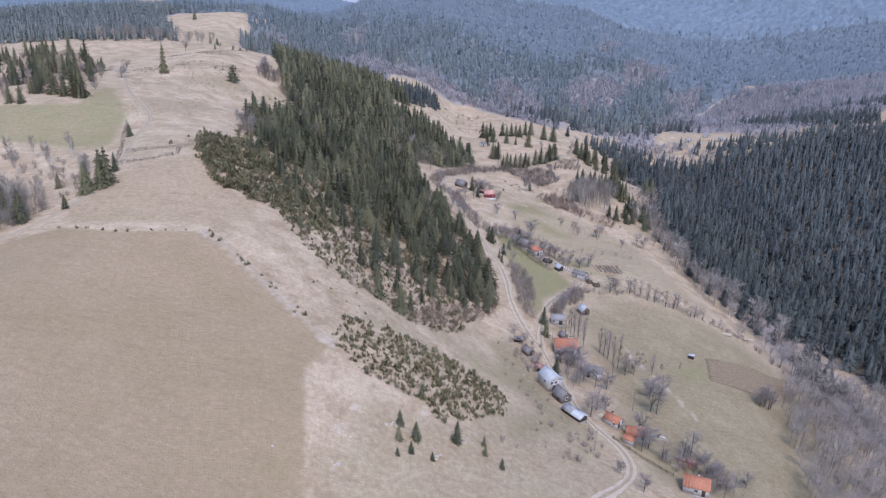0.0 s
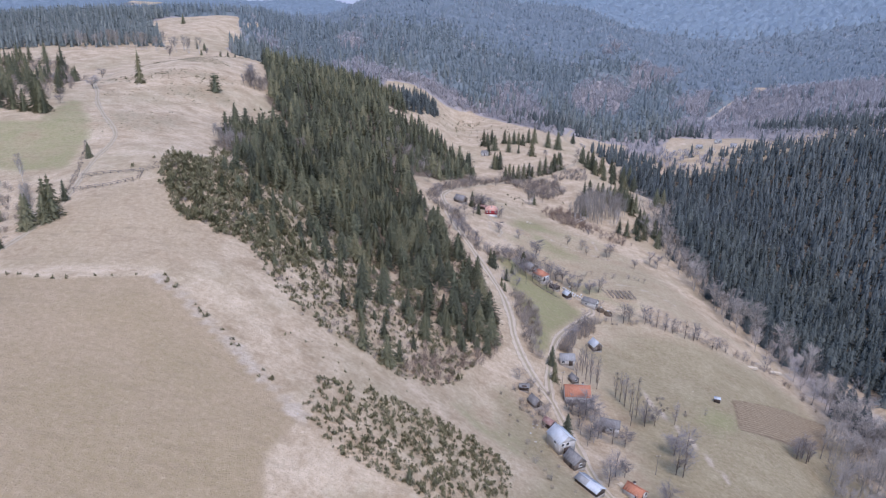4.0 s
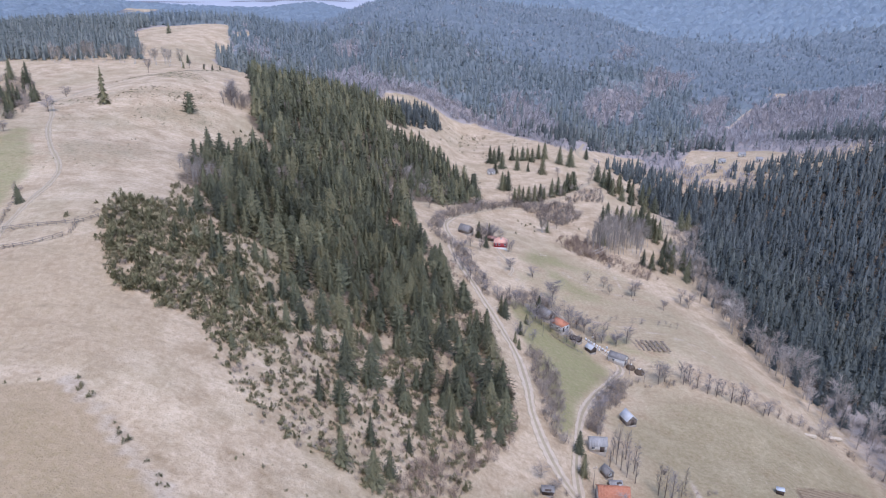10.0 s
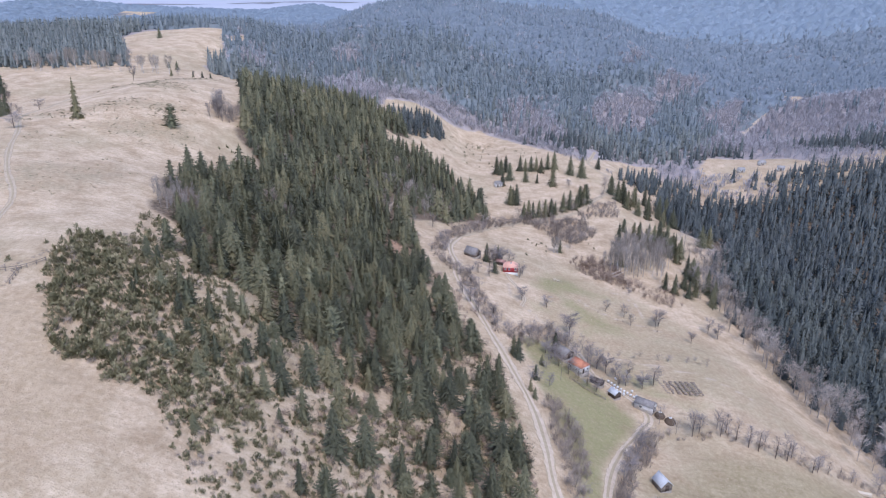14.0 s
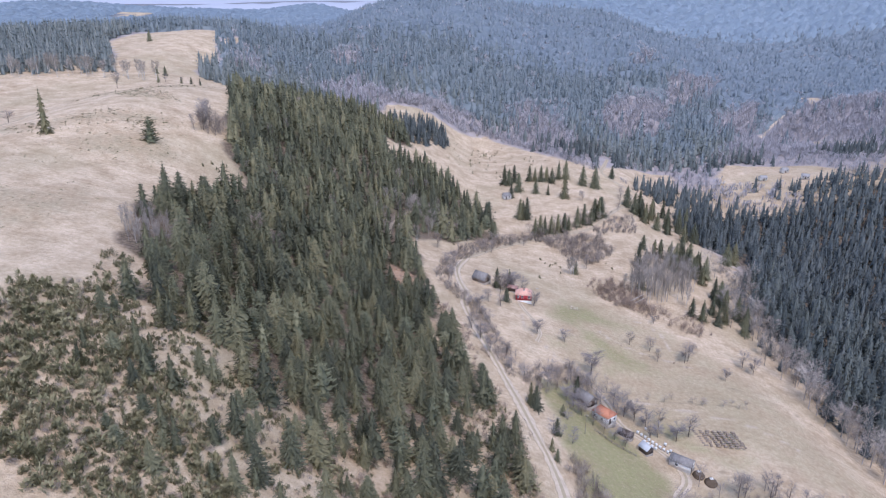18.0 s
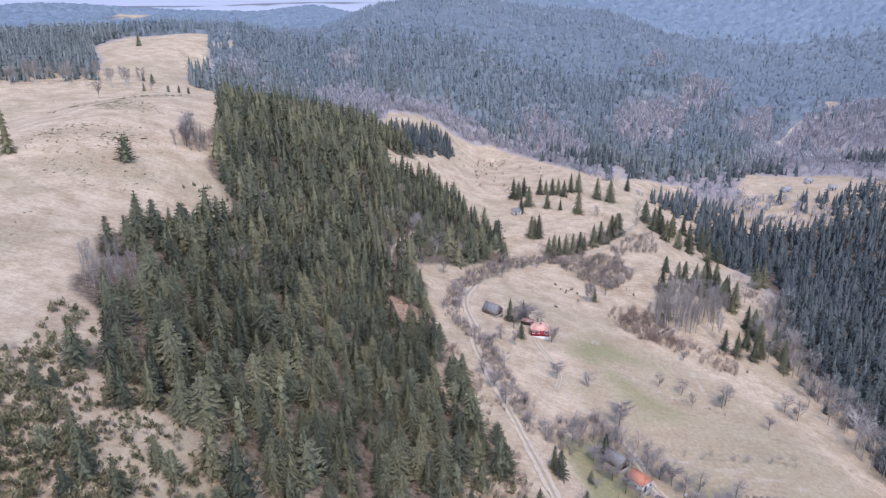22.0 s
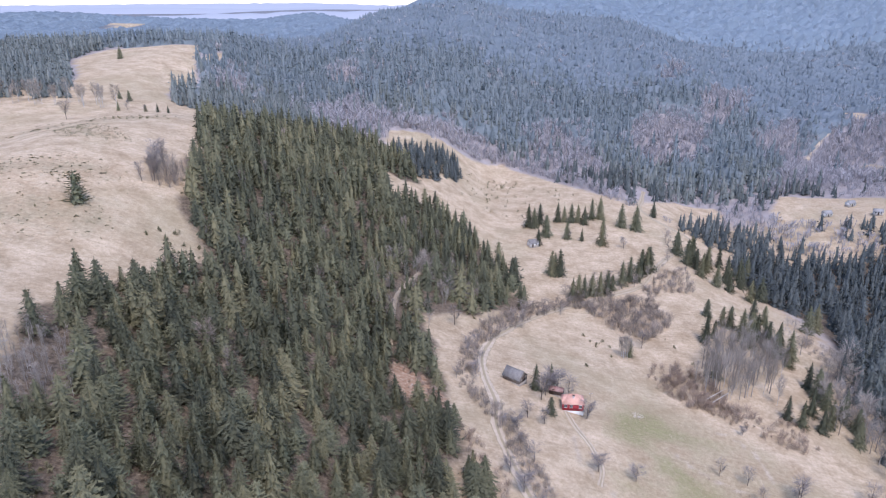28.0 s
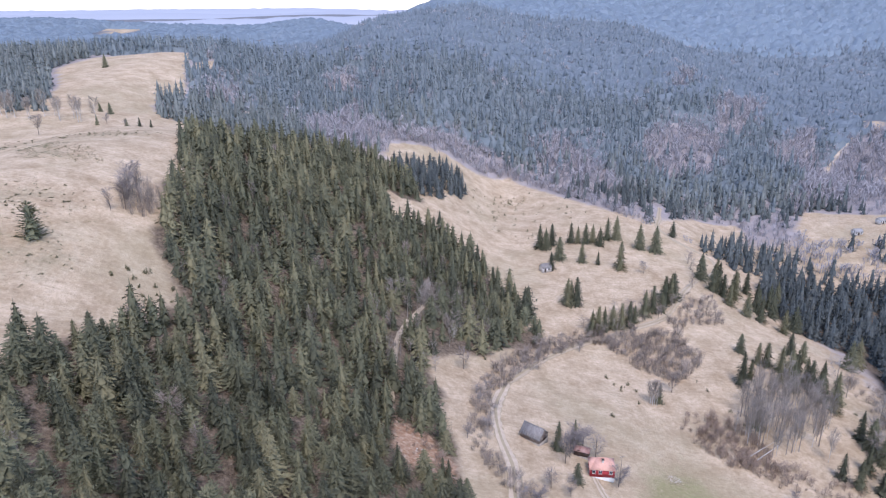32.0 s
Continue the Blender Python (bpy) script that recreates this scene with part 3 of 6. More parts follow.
FOREST = [(24, 132), (22, 150), (19, 185), (6, 222), (-5, 258), (-14, 300), (-19, 328), (-12, 343), (3, 345), (28, 367), (24, 398), (2, 440), (-14, 470), (-34, 500), (-50, 520), (-85, 505), (-118, 492), (-136, 470), (-128, 420), (-113, 366), (-99, 318), (-82, 296), (-94, 270), (-107, 252), (-99, 212), (-84, 182), (-78, 162), (-56, 152), (-20, 128), (4, 116)]
SCRUB = [(-78, 103), (-58, 99), (-46, 82), (-38, 72), (-23, 69), (-8, 64), (6, 78), (16, 102), (26, 122), (24, 140), (-20, 135), (-60, 155), (-88, 165), (-100, 158), (-92, 128)]
JUNIPERS = [(-27, 48), (-12, 51), (5, 55), (21, 47), (20, 34), (10, 23), (1, 16), (-9, 22), (-18, 22), (-28, 30)]
WOOD_EAST = [(150, 440), (151, 412), (164, 406), (174, 398), (170, 372), (160, 345), (154, 310), (152, 280), (163, 248), (176, 222), (188, 200), (197, 178), (205, 145), (216, 90), (235, -40), (440, -40), (455, 300), (425, 405), (384, 460), (364, 480), (345, 489), (316, 484), (290, 479), (265, 476), (240, 466), (213, 464), (190, 462), (174, 474), (160, 465)]
CLEARING = [(-260, 400), (-240, 471), (-226, 490), (-262, 568), (-299, 634), (-300, 705), (-220, 705), (-204, 640), (-188, 593), (-192, 540), (-165, 500), (-158, 456), (-140, 400)]
MEADOW = [(-50, 566), (-48, 535), (-30, 505), (10, 470), (30, 400), (60, 395), (100, 410), (125, 440), (150, 470), (128, 500), (112, 503), (96, 522), (69, 566), (34, 606), (-7, 588)]
WEST_WOOD = [(-228, 494), (-264, 568), (-301, 634), (-302, 720), (-560, 720), (-560, 470), (-300, 482)]
ROCKS = [(-3, 16, 1.6), (-22, 1, 2.2), (-1, 3, 1.6), (-20, 9, 1.5), (-11, 8, 1.2), (-22, -9, 1.5), (7, 12, 1.2), (-33, -11, 1.2), (-30, 31, 2.0), (-38, 39, 1.6)]
RED_BANK = [(-27, 289), (-26, 274), (-18, 266), (-9, 263), (-8, 273), (-17, 284)]
WOOD_GAP = [(-38, 337), (-31, 309), (-16, 320), (-4, 338), (-6, 385), (-20, 388), (-34, 369)]
MEADOW_WEDGE = [(-48, 478), (-39, 440), (-22, 452), (-4, 444), (10, 434), (22, 438), (20, 516), (3, 528), (-19, 484), (-36, 474)]
BRIGHT_BANK = [(189, 416), (180, 390), (159, 350), (138, 326), (115, 306), (127, 337), (147, 350), (164, 384)]
YOUNG_BIRCHES = [(-106, 222), (-98, 204), (-86, 198), (-82, 206), (-86, 222), (-96, 230)]
GULLY_TRACK = [(-27, 296), (-28, 304), (-28, 319), (-28, 337), (-22, 363), (-13, 390)]
ROAD_SLOPE = [(12, 10), (36, 24), (44, 44), (38, 62), (35, 84), (28, 100), (18, 86), (22, 56), (24, 36)]
HEATHS = [[(-195, 300), (-160, 330), (-130, 340), (-128, 320), (-165, 300), (-190, 280)], [(-215, 400), (-180, 412), (-150, 415), (-140, 440), (-180, 440), (-215, 430)], [(-165, 361), (-148, 360), (-136, 368), (-150, 385), (-176, 402), (-180, 385)], [(-150, 275), (-120, 280), (-112, 300), (-135, 320), (-152, 300)], [(-150, 180), (-120, 190), (-112, 230), (-130, 250), (-150, 220)]]
TERRACES = [[(56, 223), (68, 225), (83, 223), (99, 224), (111, 227)], [(67, 266), (75, 257), (86, 254), (98, 251), (106, 240), (123, 239), (133, 236), (145, 227)], [(80, 188), (89, 185), (97, 182), (104, 179)], [(-108, 84), (-90, 90), (-72, 96)], [(-118, 116), (-100, 119), (-84, 112)]]
SLOPE_PATHS = [[(30, 264), (30, 256), (33, 248), (40, 238), (49, 228), (54, 223)], [(62, 272), (67, 264), (72, 260), (81, 256), (91, 254), (100, 250)], [(81, 287), (89, 283), (94, 274), (92, 263)], [(58, 222), (80, 219), (104, 214), (120, 206)]]
FOOT_SLOPE = [(-26, -140), (60, -140), (56, 15), (44, 44), (24, 46), (6, 18), (-14, 20), (-27, 10)]
FOOTPATH = [(77, 120), (79, 107), (82, 98), (85, 89), (87, 81), (92, 66)]
WOOD_FOOT = [(-86, 166), (-70, 140), (-20, 112), (26, 124), (28, 150), (24, 190), (8, 226), (-4, 262), (-10, 232), (-1, 192), (-6, 168), (-40, 158), (-70, 168)]
EAST_SLOPE = [(52, 20), (58, 90), (60, 150), (90, 172), (150, 170), (165, 130), (150, 60), (110, 10)]
LOW_SLOPE = [(36, 210), (60, 190), (90, 200), (120, 180), (150, 190), (120, 260), (80, 300), (40, 300)]
VALLEY_FLOOR = [(112, 506), (150, 474), (174, 478), (195, 466), (240, 470), (290, 484), (345, 494), (386, 466), (430, 410), (560, 560), (470, 576), (380, 602), (200, 562), (130, 562), (80, 587), (60, 580), (96, 524)]
FAR_MEADOWS = [[(118, 498), (124, 523), (152, 556), (182, 558), (182, 540), (156, 508), (140, 498)], [(230, 568), (290, 544), (300, 520), (268, 499), (216, 514), (214, 538)], [(342, 660), (349, 690), (370, 684), (383, 640), (378, 610), (356, 590)], [(392, 480), (440, 540), (452, 528), (410, 478)], [(404, 800), (430, 850), (452, 840), (420, 794)], [(-700, 1425), (-740, 1650), (-655, 1670), (-625, 1500)], [(-405, 1385), (-352, 1475), (-330, 1410), (-382, 1355)], [(-172, 578), (-146, 616), (-128, 611), (-154, 584)], [(-208, 650), (-203, 703), (-192, 698), (-198, 648)]]


def grid_lines(lo, hi, step, far_lo, far_hi):
    out = list(np.arange(lo, hi + step, step))
    s = step
    while out[-1] < far_hi:
        s *= 1.08
        out.append(out[-1] + s)
    s = step
    while out[0] > far_lo:
        s *= 1.08
        out.insert(0, out[0] - s)
    return np.array(out)


def build_ground():
    gx, gy = grid_lines(-200, 240, 2.4, -4400, 4400), grid_lines(-70, 560, 2.4, -1500, 4600)
    X, Y = np.meshgrid(gx, gy)
    V = np.stack([X, Y, ground(X, Y)], 2).reshape(-1, 3)
    nx, ny = len(gx), len(gy)
    i = (np.arange(ny - 1)[:, None] * nx + np.arange(nx - 1)[None]).ravel()
    me = mesh_from("ground", V, np.stack([i, i + 1, i + nx + 1, i + nx], 1), PASTURE, True)
    x, y = V[:, 0], V[:, 1]
    wob = 3.0 * np.sin(x / 9.0 + np.sin(y / 7.0)) + 2.0 * np.sin(y / 5.0 + x / 13.0)
    far = (y > 585) | (x > 235)
    in_clear = np.maximum.reduce([cover_of(p, x, y, 5) for p in [CLEARING, MEADOW] + FAR_MEADOWS])
    masks = {
        "mown": np.maximum(cover_of(BIG_FIELD, x, y, 1.5), 0.5 * cover_of(UPPER_FIELD, x, y, 2.5)),
        "olive": np.maximum(0.75 * cover_of(EAST_SLOPE, x + wob, y, 14), np.maximum(0.5 * cover_of(LOW_SLOPE, x + wob, y, 8), np.maximum(0.75 * cover_of(ROAD_SLOPE, x + wob, y, 7), 0.5 * cover_of(FOOT_SLOPE, x + wob, y, 6)))),
        "green": np.maximum.reduce([0.6 * cover_of(GREEN_FIELD, x, y, 3), 0.7 * cover_of(GREEN_STRIP, x + 0.4 * wob, y, 3)] + [0.66 * cover_of(p, x + 1.6 * wob, y, 11) for p in GREEN_PATCHES]),
        # by the creek real brush; beyond y 500 also a painted haze tint
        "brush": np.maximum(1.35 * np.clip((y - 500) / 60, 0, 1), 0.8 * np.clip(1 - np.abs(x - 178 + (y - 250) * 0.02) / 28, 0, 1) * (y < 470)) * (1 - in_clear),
        # haze tint on the floor of the distant hills, weaker behind y 1750
        "haze_floor": 1.4 * np.clip((y - 760) / 80, 0, 1) * (1 - in_clear) * (1 - 0.55 * np.clip((y - 1750) / 40, 0, 1)),
        "litter": np.maximum.reduce([cover_of(FOREST, x + wob, y, 4) * (1 - cover_of(MEADOW_WEDGE, x, y, 3)) * (1 - 0.75 * cover_of(WOOD_FOOT, x + wob, y, 8)), 0.9 * cover_of(WOOD_EAST, x, y, 4), np.where(x > 235, 0.3, 0.0) * (y < 560)]),
        "soil": 1.0 * cover_of(PLOUGH, x, y, 1.5),
        "worn": np.maximum.reduce([0.75 * np.clip(1.2 - distance(p, x, y + 0.1 * wob) / 1.6, 0, 1) for p in SLOPE_PATHS] + [0.9 * np.clip(1.2 - distance(FOOTPATH, x, y) / 1.5, 0, 1), np.clip(1 - np.abs(distance(BIG_FIELD[3:8], x, y) - 1.0) / 2.2, 0, 1) * 0.9, 0.4 * np.clip(1 - distance(RIDGE_TRACK, x, y) / 2.4, 0, 1)]),
        "red": cover_of(RED_BANK, x + 0.3 * wob, y, 2.5),
        "heath": np.maximum.reduce([0.45 * cover_of(p, x + 2 * wob, y + wob, 9) for p in HEATHS]),
        "bank": np.maximum.reduce([0.5 * np.clip(1.25 - distance(p, x, y + 0.25 * wob) / 1.3, 0, 1) for p in TERRACES]),
        "chalk": np.maximum.reduce([np.clip(1.4 - np.hypot(x - a, (y - b) * 1.3) / r, 0, 1) for a, b, r in ROCKS]),
    }
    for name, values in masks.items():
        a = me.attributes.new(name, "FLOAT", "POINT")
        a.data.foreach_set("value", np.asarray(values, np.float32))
    return tagged(new("ground", me), "dry straw-coloured hillside pasture with greener mown fields", "ground", kind="structure")


def smooth_line(points, step=1.5):
    """A flowing line through plan points, evenly stepped."""
    p = np.asarray(points, float)
    t = np.r_[0, np.cumsum(np.hypot(*np.diff(p, axis=0).T))]
    q = np.arange(0, t[-1], step)
    i, h, a0, b0, a1, b1 = cubic_weights(t, q)
    out = []
    for k in (0, 1):
        m = slopes(t, p[:, k].copy())
        out.append(a0 * p[i, k] + b0 * h * m[i] + a1 * p[i + 1, k] + b1 * h * m[i + 1])
    return np.stack(out, 1)


def road(name, points, half, label, lift=0.10, grass=True, mat=None):
    """A dirt road: two wheel tracks with a raised grassy middle and low verges, laid over the ground."""
    c = smooth_line(points)
    d = np.gradient(c, axis=0)
    d /= np.hypot(d[:, 0], d[:, 1])[:, None]
    side = np.stack([d[:, 1], -d[:, 0]], 1)
    across = np.array([-1.3, -1.02, -0.9, -0.42, -0.3, 0.3, 0.42, 0.9, 1.02, 1.3]) * half
    rise = np.array([-0.25, 0.05, -0.03, -0.03, 0.05, 0.05, -0.03, -0.03, 0.05, -0.25])
    n = len(c)
    wob = 1 + 0.16 * np.sin(np.arange(n) * 0.23)[:, None] + 0.1 * rng.normal(0, 1, (n, len(across))) * (np.abs(across) > half * 0.9)
    P = c[:, None, :] + side[:, None, :] * (across[None, :] * wob)[:, :, None]
    zg = ground(P[:, :, 0], P[:, :, 1])
    z = zg + lift + rise[None] + 0.02 * rng.normal(0, 1, zg.shape)
    V = np.dstack([P, z]).reshape(-1, 3)
    k = len(across)
    i = (np.arange(n - 1)[:, None] * k + np.arange(k - 1)[None]).ravel()
    me = mesh_from(name, V, np.stack([i, i + 1, i + k + 1, i + k], 1), mat or DIRT, True)
    me.materials.append(VERGE)
    col = np.tile(np.arange(k - 1), n - 1)
    me.polygons.foreach_set("material_index", np.where((col == 0) | (col == k - 2) | ((col == 4) & grass), 1, 0).astype(np.int32))
    return tagged(new(name, me), label, "road", kind="structure")


build_ground()
road("road_village", ROAD, 1.55, "pale dirt road with two wheel tracks along the valley")
road("road_upper", UPPER_ROAD, 1.3, "brown dirt road climbing round the meadow shoulder", mat=TRACK)
road("road_lane", LANE, 1.25, "narrow dirt lane with a grassy middle to the farm")
road("road_house_track", HOUSE_TRACK, 0.8, "faint dirt track leading to the red house")
road("road_ridge", RIDGE_TRACK, 1.0, "worn two-rut farm track over the ridge pasture", 0.05, True, TRACK)
road("road_gully", GULLY_TRACK, 0.8, "narrow brown track climbing the wooded gully", 0.08, False, TRACK)
road("road_far", FAR_ROAD, 1.2, "pale winding dirt road on the distant slope", 0.6, False)


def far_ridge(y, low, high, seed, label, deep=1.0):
    """A hill range on the horizon: a rounded backdrop bank across the whole view, its height fitted to that view."""
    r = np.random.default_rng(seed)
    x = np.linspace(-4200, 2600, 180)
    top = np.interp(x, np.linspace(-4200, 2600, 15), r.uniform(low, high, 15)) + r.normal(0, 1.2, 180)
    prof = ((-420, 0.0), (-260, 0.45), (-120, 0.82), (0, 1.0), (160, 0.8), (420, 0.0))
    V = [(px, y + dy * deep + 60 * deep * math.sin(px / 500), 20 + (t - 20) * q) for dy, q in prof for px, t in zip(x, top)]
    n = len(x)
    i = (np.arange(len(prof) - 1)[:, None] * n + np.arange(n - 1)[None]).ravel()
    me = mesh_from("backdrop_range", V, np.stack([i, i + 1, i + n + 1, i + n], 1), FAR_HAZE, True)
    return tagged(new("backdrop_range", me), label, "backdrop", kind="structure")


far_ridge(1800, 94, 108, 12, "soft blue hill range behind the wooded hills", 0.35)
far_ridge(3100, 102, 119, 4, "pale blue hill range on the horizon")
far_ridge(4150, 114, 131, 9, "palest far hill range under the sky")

# ---- woods ----
def without(spots, *polys):
    ok = np.ones(len(spots), bool)
    for p in polys:
        ok &= ~inside(p, spots[:, 0], spots[:, 1])
    return spots[ok]


def clear_of(spots, line, gap):
    return spots[distance(line, spots[:, 0], spots[:, 1]) > gap]


def stand(name, templates, spots, tall, slim, mat, label, category, spread=0.25, sink=0.3):
    """Many plants of one kind as one mass."""
    h = tall * np.exp(np.clip(rng.normal(0, spread, len(spots)), -1.8 * spread, 1.2 * spread))
    w = h * slim * rng.uniform(0.85, 1.2, len(spots))
    v, t, tone = tiled(templates, spots, h, w, sink)
    me = mesh_from(name, v, t, mat)
    me.attributes.new("tone", "FLOAT", "POINT").data.foreach_set("value", tone.astype(np.float32))
    return tagged(new(name, me), label, category, kind="stuff")


def canopy(name, outline, step, low, high, mat, label, holes=()):
    """The closed roof of a far forest: an uneven sheet of crowns, one hummock a tree."""
    p = np.asarray(outline, float)
    (x0, y0), (x1, y1) = p.min(0), p.max(0)
    X, Y = np.meshgrid(np.arange(x0, x1 + step, step), np.arange(y0, y1 + step, step))
    X, Y = X + rng.uniform(-0.35, 0.35, X.shape) * step, Y + rng.uniform(-0.35, 0.35, Y.shape) * step
    Z = ground(X, Y) + rng.uniform(low, high, X.shape)
    cx, cy = (X[1:, 1:] + X[:-1, :-1]) / 2, (Y[1:, 1:] + Y[:-1, :-1]) / 2
    ok = inside(outline, cx, cy)
    for h in holes:
        ok &= ~inside(h, cx, cy)
    nx = X.shape[1]
    i = (np.arange(X.shape[0] - 1)[:, None] * nx + np.arange(nx - 1)[None])[ok]
    full = np.zeros(X.shape, int)
    for dy in (0, 1):
        for dx in (0, 1):
            full[dy:dy + ok.shape[0], dx:dx + ok.shape[1]] += ok
    Z = np.where(full == 4, Z, ground(X, Y) - 1.0)
    used, back = np.unique(np.stack([i, i + 1, i + nx + 1, i + nx], 1), return_inverse=True)
    q = back.reshape(-1, 4)
    me = mesh_from(name, np.stack([X, Y, Z], 2).reshape(-1, 3)[used], np.concatenate([q[:, [0, 1, 2]], q[:, [0, 2, 3]]]), mat)
    me.attributes.new("tone", "FLOAT", "POINT").data.foreach_set("value", rng.random(len(used)).astype(np.float32))
    return tagged(new(name, me), label, "trees", kind="stuff")


def single_conifers(name, templates, mat, count_meshes):
    out = []
    for k, (v, t) in enumerate(templates[:count_meshes]):
        crown = mesh_from(name + "_crown", v, t, mat)
        tv, tt = stem(seeded, 0.05, 6, 0.9)
        out.append((crown, mesh_from(name + "_trunk", np.array(tv), np.array(tt), BARK)))
    return out


def plant(name, kit, x, y, tall, wide, label, category, group, sink=0.2, turn=None):
    """One tree with trunk and crown."""
    crown, trunk = kit
    ob = new(name)
    part("trunk", trunk, ob)
    part("crown", crown, ob)
    a = rng.uniform(0, 6.28) if turn is None else turn
    ob.matrix_basis = Matrix.Translation((x, y, float(ground(x, y)) - sink)) @ Matrix.Rotation(a, 4, "Z") @ Matrix.Diagonal((wide, wide, tall, 1))
    return tagged(ob, label, category, group)


SPRUCE_KIT = single_conifers("spruce", CONIFERS_NEAR, SPRUCE, 4)
PINE_KIT = single_conifers("pine", PINES_NEAR, PINE, 3)
BARE_KIT = [(mesh_from("bare_crown", *f, DARK_TWIGS), mesh_from("bare_trunk", *w, BARK)) for w, f in BARE]
BIRCH_KIT = [(mesh_from("birch_crown", *f, PALE_TWIGS), mesh_from("birch_trunk", *w, BIRCH_BARK)) for w, f in BARE_TALL]

spots = sow(FOREST, 4.9, 0.97)
# dry grass shows between the trees on the lower edge
thin = cover_of(WOOD_FOOT, spots[:, 0], spots[:, 1], 8)
spots = spots[rng.random(len(spots)) > 0.38 * thin]
spots = without(spots, RED_BANK, MEADOW_WEDGE, YOUNG_BIRCHES)
spots = spots[~inside(WOOD_GAP, spots[:, 0], spots[:, 1]) | (rng.random(len(spots)) < 0.75) & (distance(GULLY_TRACK, spots[:, 0], spots[:, 1]) > 2.5)]
near = (spots[:, 1] < 235) & (spots[:, 0] > -95)
picked = np.zeros(len(spots), bool)
picked[rng.permutation(np.where(near)[0])[:190]] = True
for x, y in spots[picked]:
    if rng.random() < 0.72:
        h = rng.uniform(7, 12)
        plant("spruce", SPRUCE_KIT[rng.integers(4)], x, y, h, h * rng.uniform(0.29, 0.36), "dark green spruce standing in the dense hillside wood", "tree", "trees of the hillside wood")
    else:
        h = rng.uniform(6, 10)
        plant("pine", PINE_KIT[rng.integers(3)], x, y, h, h * rng.uniform(0.28, 0.36), "grey-green young pine with a rounded crown", "tree", "trees of the hillside wood")
rest = spots[~picked]
kind = rng.random(len(rest))
is_north = rest[:, 1] > 260
chosen = (kind < 0.76) | is_north & (kind < 0.88)
upper = rest[:, 1] + rng.normal(0, 18, len(rest)) > 410
stand("spruce_wood_back", CONIFERS_BACK, rest[chosen & (rest[:, 1] > 270) & ~upper], 11, 0.30, SPRUCE, "dense dark green spruce wood up the ridge", "trees", 0.3)
stand("spruce_wood_top", CONIFERS_EAST, rest[chosen & (rest[:, 1] > 270) & upper], 11, 0.30, SPRUCE, "dark green spruce wood along the top of the ridge", "trees", 0.28)
stand("spruce_wood", CONIFERS_MID, rest[chosen & (rest[:, 1] <= 270)], 9.8, 0.33, SPRUCE, "dense dark green spruce wood on the slope", "trees", 0.3)
stand("pine_wood", PINES_MID, rest[~chosen & (kind < 0.97)], 8.6, 0.32, PINE, "grey-green pines mixed into the spruce wood", "trees", 0.2)
grey = rest[rng.random(len(rest)) < 0.03]
state = rng.bit_generator.state
stand("leafless_trees_in_wood", [w for w, f in BARE_TALL], grey, 9, 0.2, TWIGS, "pale leafless birches between the spruces", "trees", 0.2)
rng.bit_generator.state = state
stand("birch_twigs_in_wood", [f for w, f in BARE_TALL], grey, 9, 0.2, TWIGS, "pale twigs of birches between the spruces", "trees", 0.2)

stand("crest_spruces", CONIFERS_BACK, sow([(-36, 498), (-24, 491), (-9, 511), (3, 534), (-5, 561), (-32, 532), (-46, 520)], 4.4, 0.95), 10.5, 0.27, HAZY_SPRUCE, "dark spruce clump on the crest of the bright meadow", "trees", 0.2)
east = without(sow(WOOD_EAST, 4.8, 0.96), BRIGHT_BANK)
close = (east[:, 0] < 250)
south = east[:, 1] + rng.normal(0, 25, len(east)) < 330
# the wood's southern part keeps plain dark needles; farther parts take the haze-blued tone
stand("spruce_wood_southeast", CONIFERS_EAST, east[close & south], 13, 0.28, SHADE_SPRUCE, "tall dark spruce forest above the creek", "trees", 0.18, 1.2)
stand("spruce_wood_east", CONIFERS_EAST, east[close & ~south], 13, 0.28, HAZY_SPRUCE, "tall spruce forest on the eastern slope, blued for haze", "trees", 0.18, 1.2)
stand("spruce_wood_east_far", CONIFERS_HILL, east[~close & (east[:, 0] < 400)], 14, 0.24, HAZY_SPRUCE, "tall dark spruce forest up the far slope", "trees", 0.18)
stand("spruce_wood_east_crest", CONIFERS_TINY, east[(east[:, 0] >= 400) & (rng.random(len(east)) < 0.7)], 13, 0.3, HAZY_SPRUCE, "dark spruce forest along the eastern crest", "trees", 0.18)

hills = sow([(-560, 720), (-300, 720), (-185, 520), (-118, 496), (-85, 510), (-52, 540), (-50, 568), (-7, 590), (34, 608), (80, 585), (130, 560), (200, 560), (380, 600), (470, 575), (560, 700), (760, 1000), (860, 1150), (-560, 1150)], 5.8, 0.96)
hills = without(hills, CLEARING, MEADOW, *FAR_MEADOWS)
hills = clear_of(hills, FAR_ROAD, 4)
LEAFLESS = [[(-48, 562), (8, 600), (60, 558), (98, 500), (112, 530), (64, 598), (8, 622), (-54, 584)], [(60, 660), (78, 690), (90, 672), (102, 612), (112, 564), (126, 547), (110, 524), (86, 548), (66, 600)], [(228, 722), (248, 777), (340, 920), (322, 858), (246, 718)], [(160, 704), (194, 734), (222, 712), (196, 648), (157, 630), (148, 661)], [(286, 732), (361, 822), (310, 707), (267, 685)], [(300, 690), (386, 782), (480, 810), (620, 830), (640, 640), (560, 560), (398, 483), (330, 500), (284, 526), (225, 560), (262, 621)], [(-184, 605), (-177, 642), (-158, 612)], [(-114, 715), (-103, 747), (-86, 703)], [(-112, 596), (-86, 652), (-44, 568), (-79, 532)], [(206, 800), (240, 860), (250, 850), (226, 800)]]
in_gap = np.maximum.reduce([cover_of(p, hills[:, 0], hills[:, 1], 16) for p in LEAFLESS])
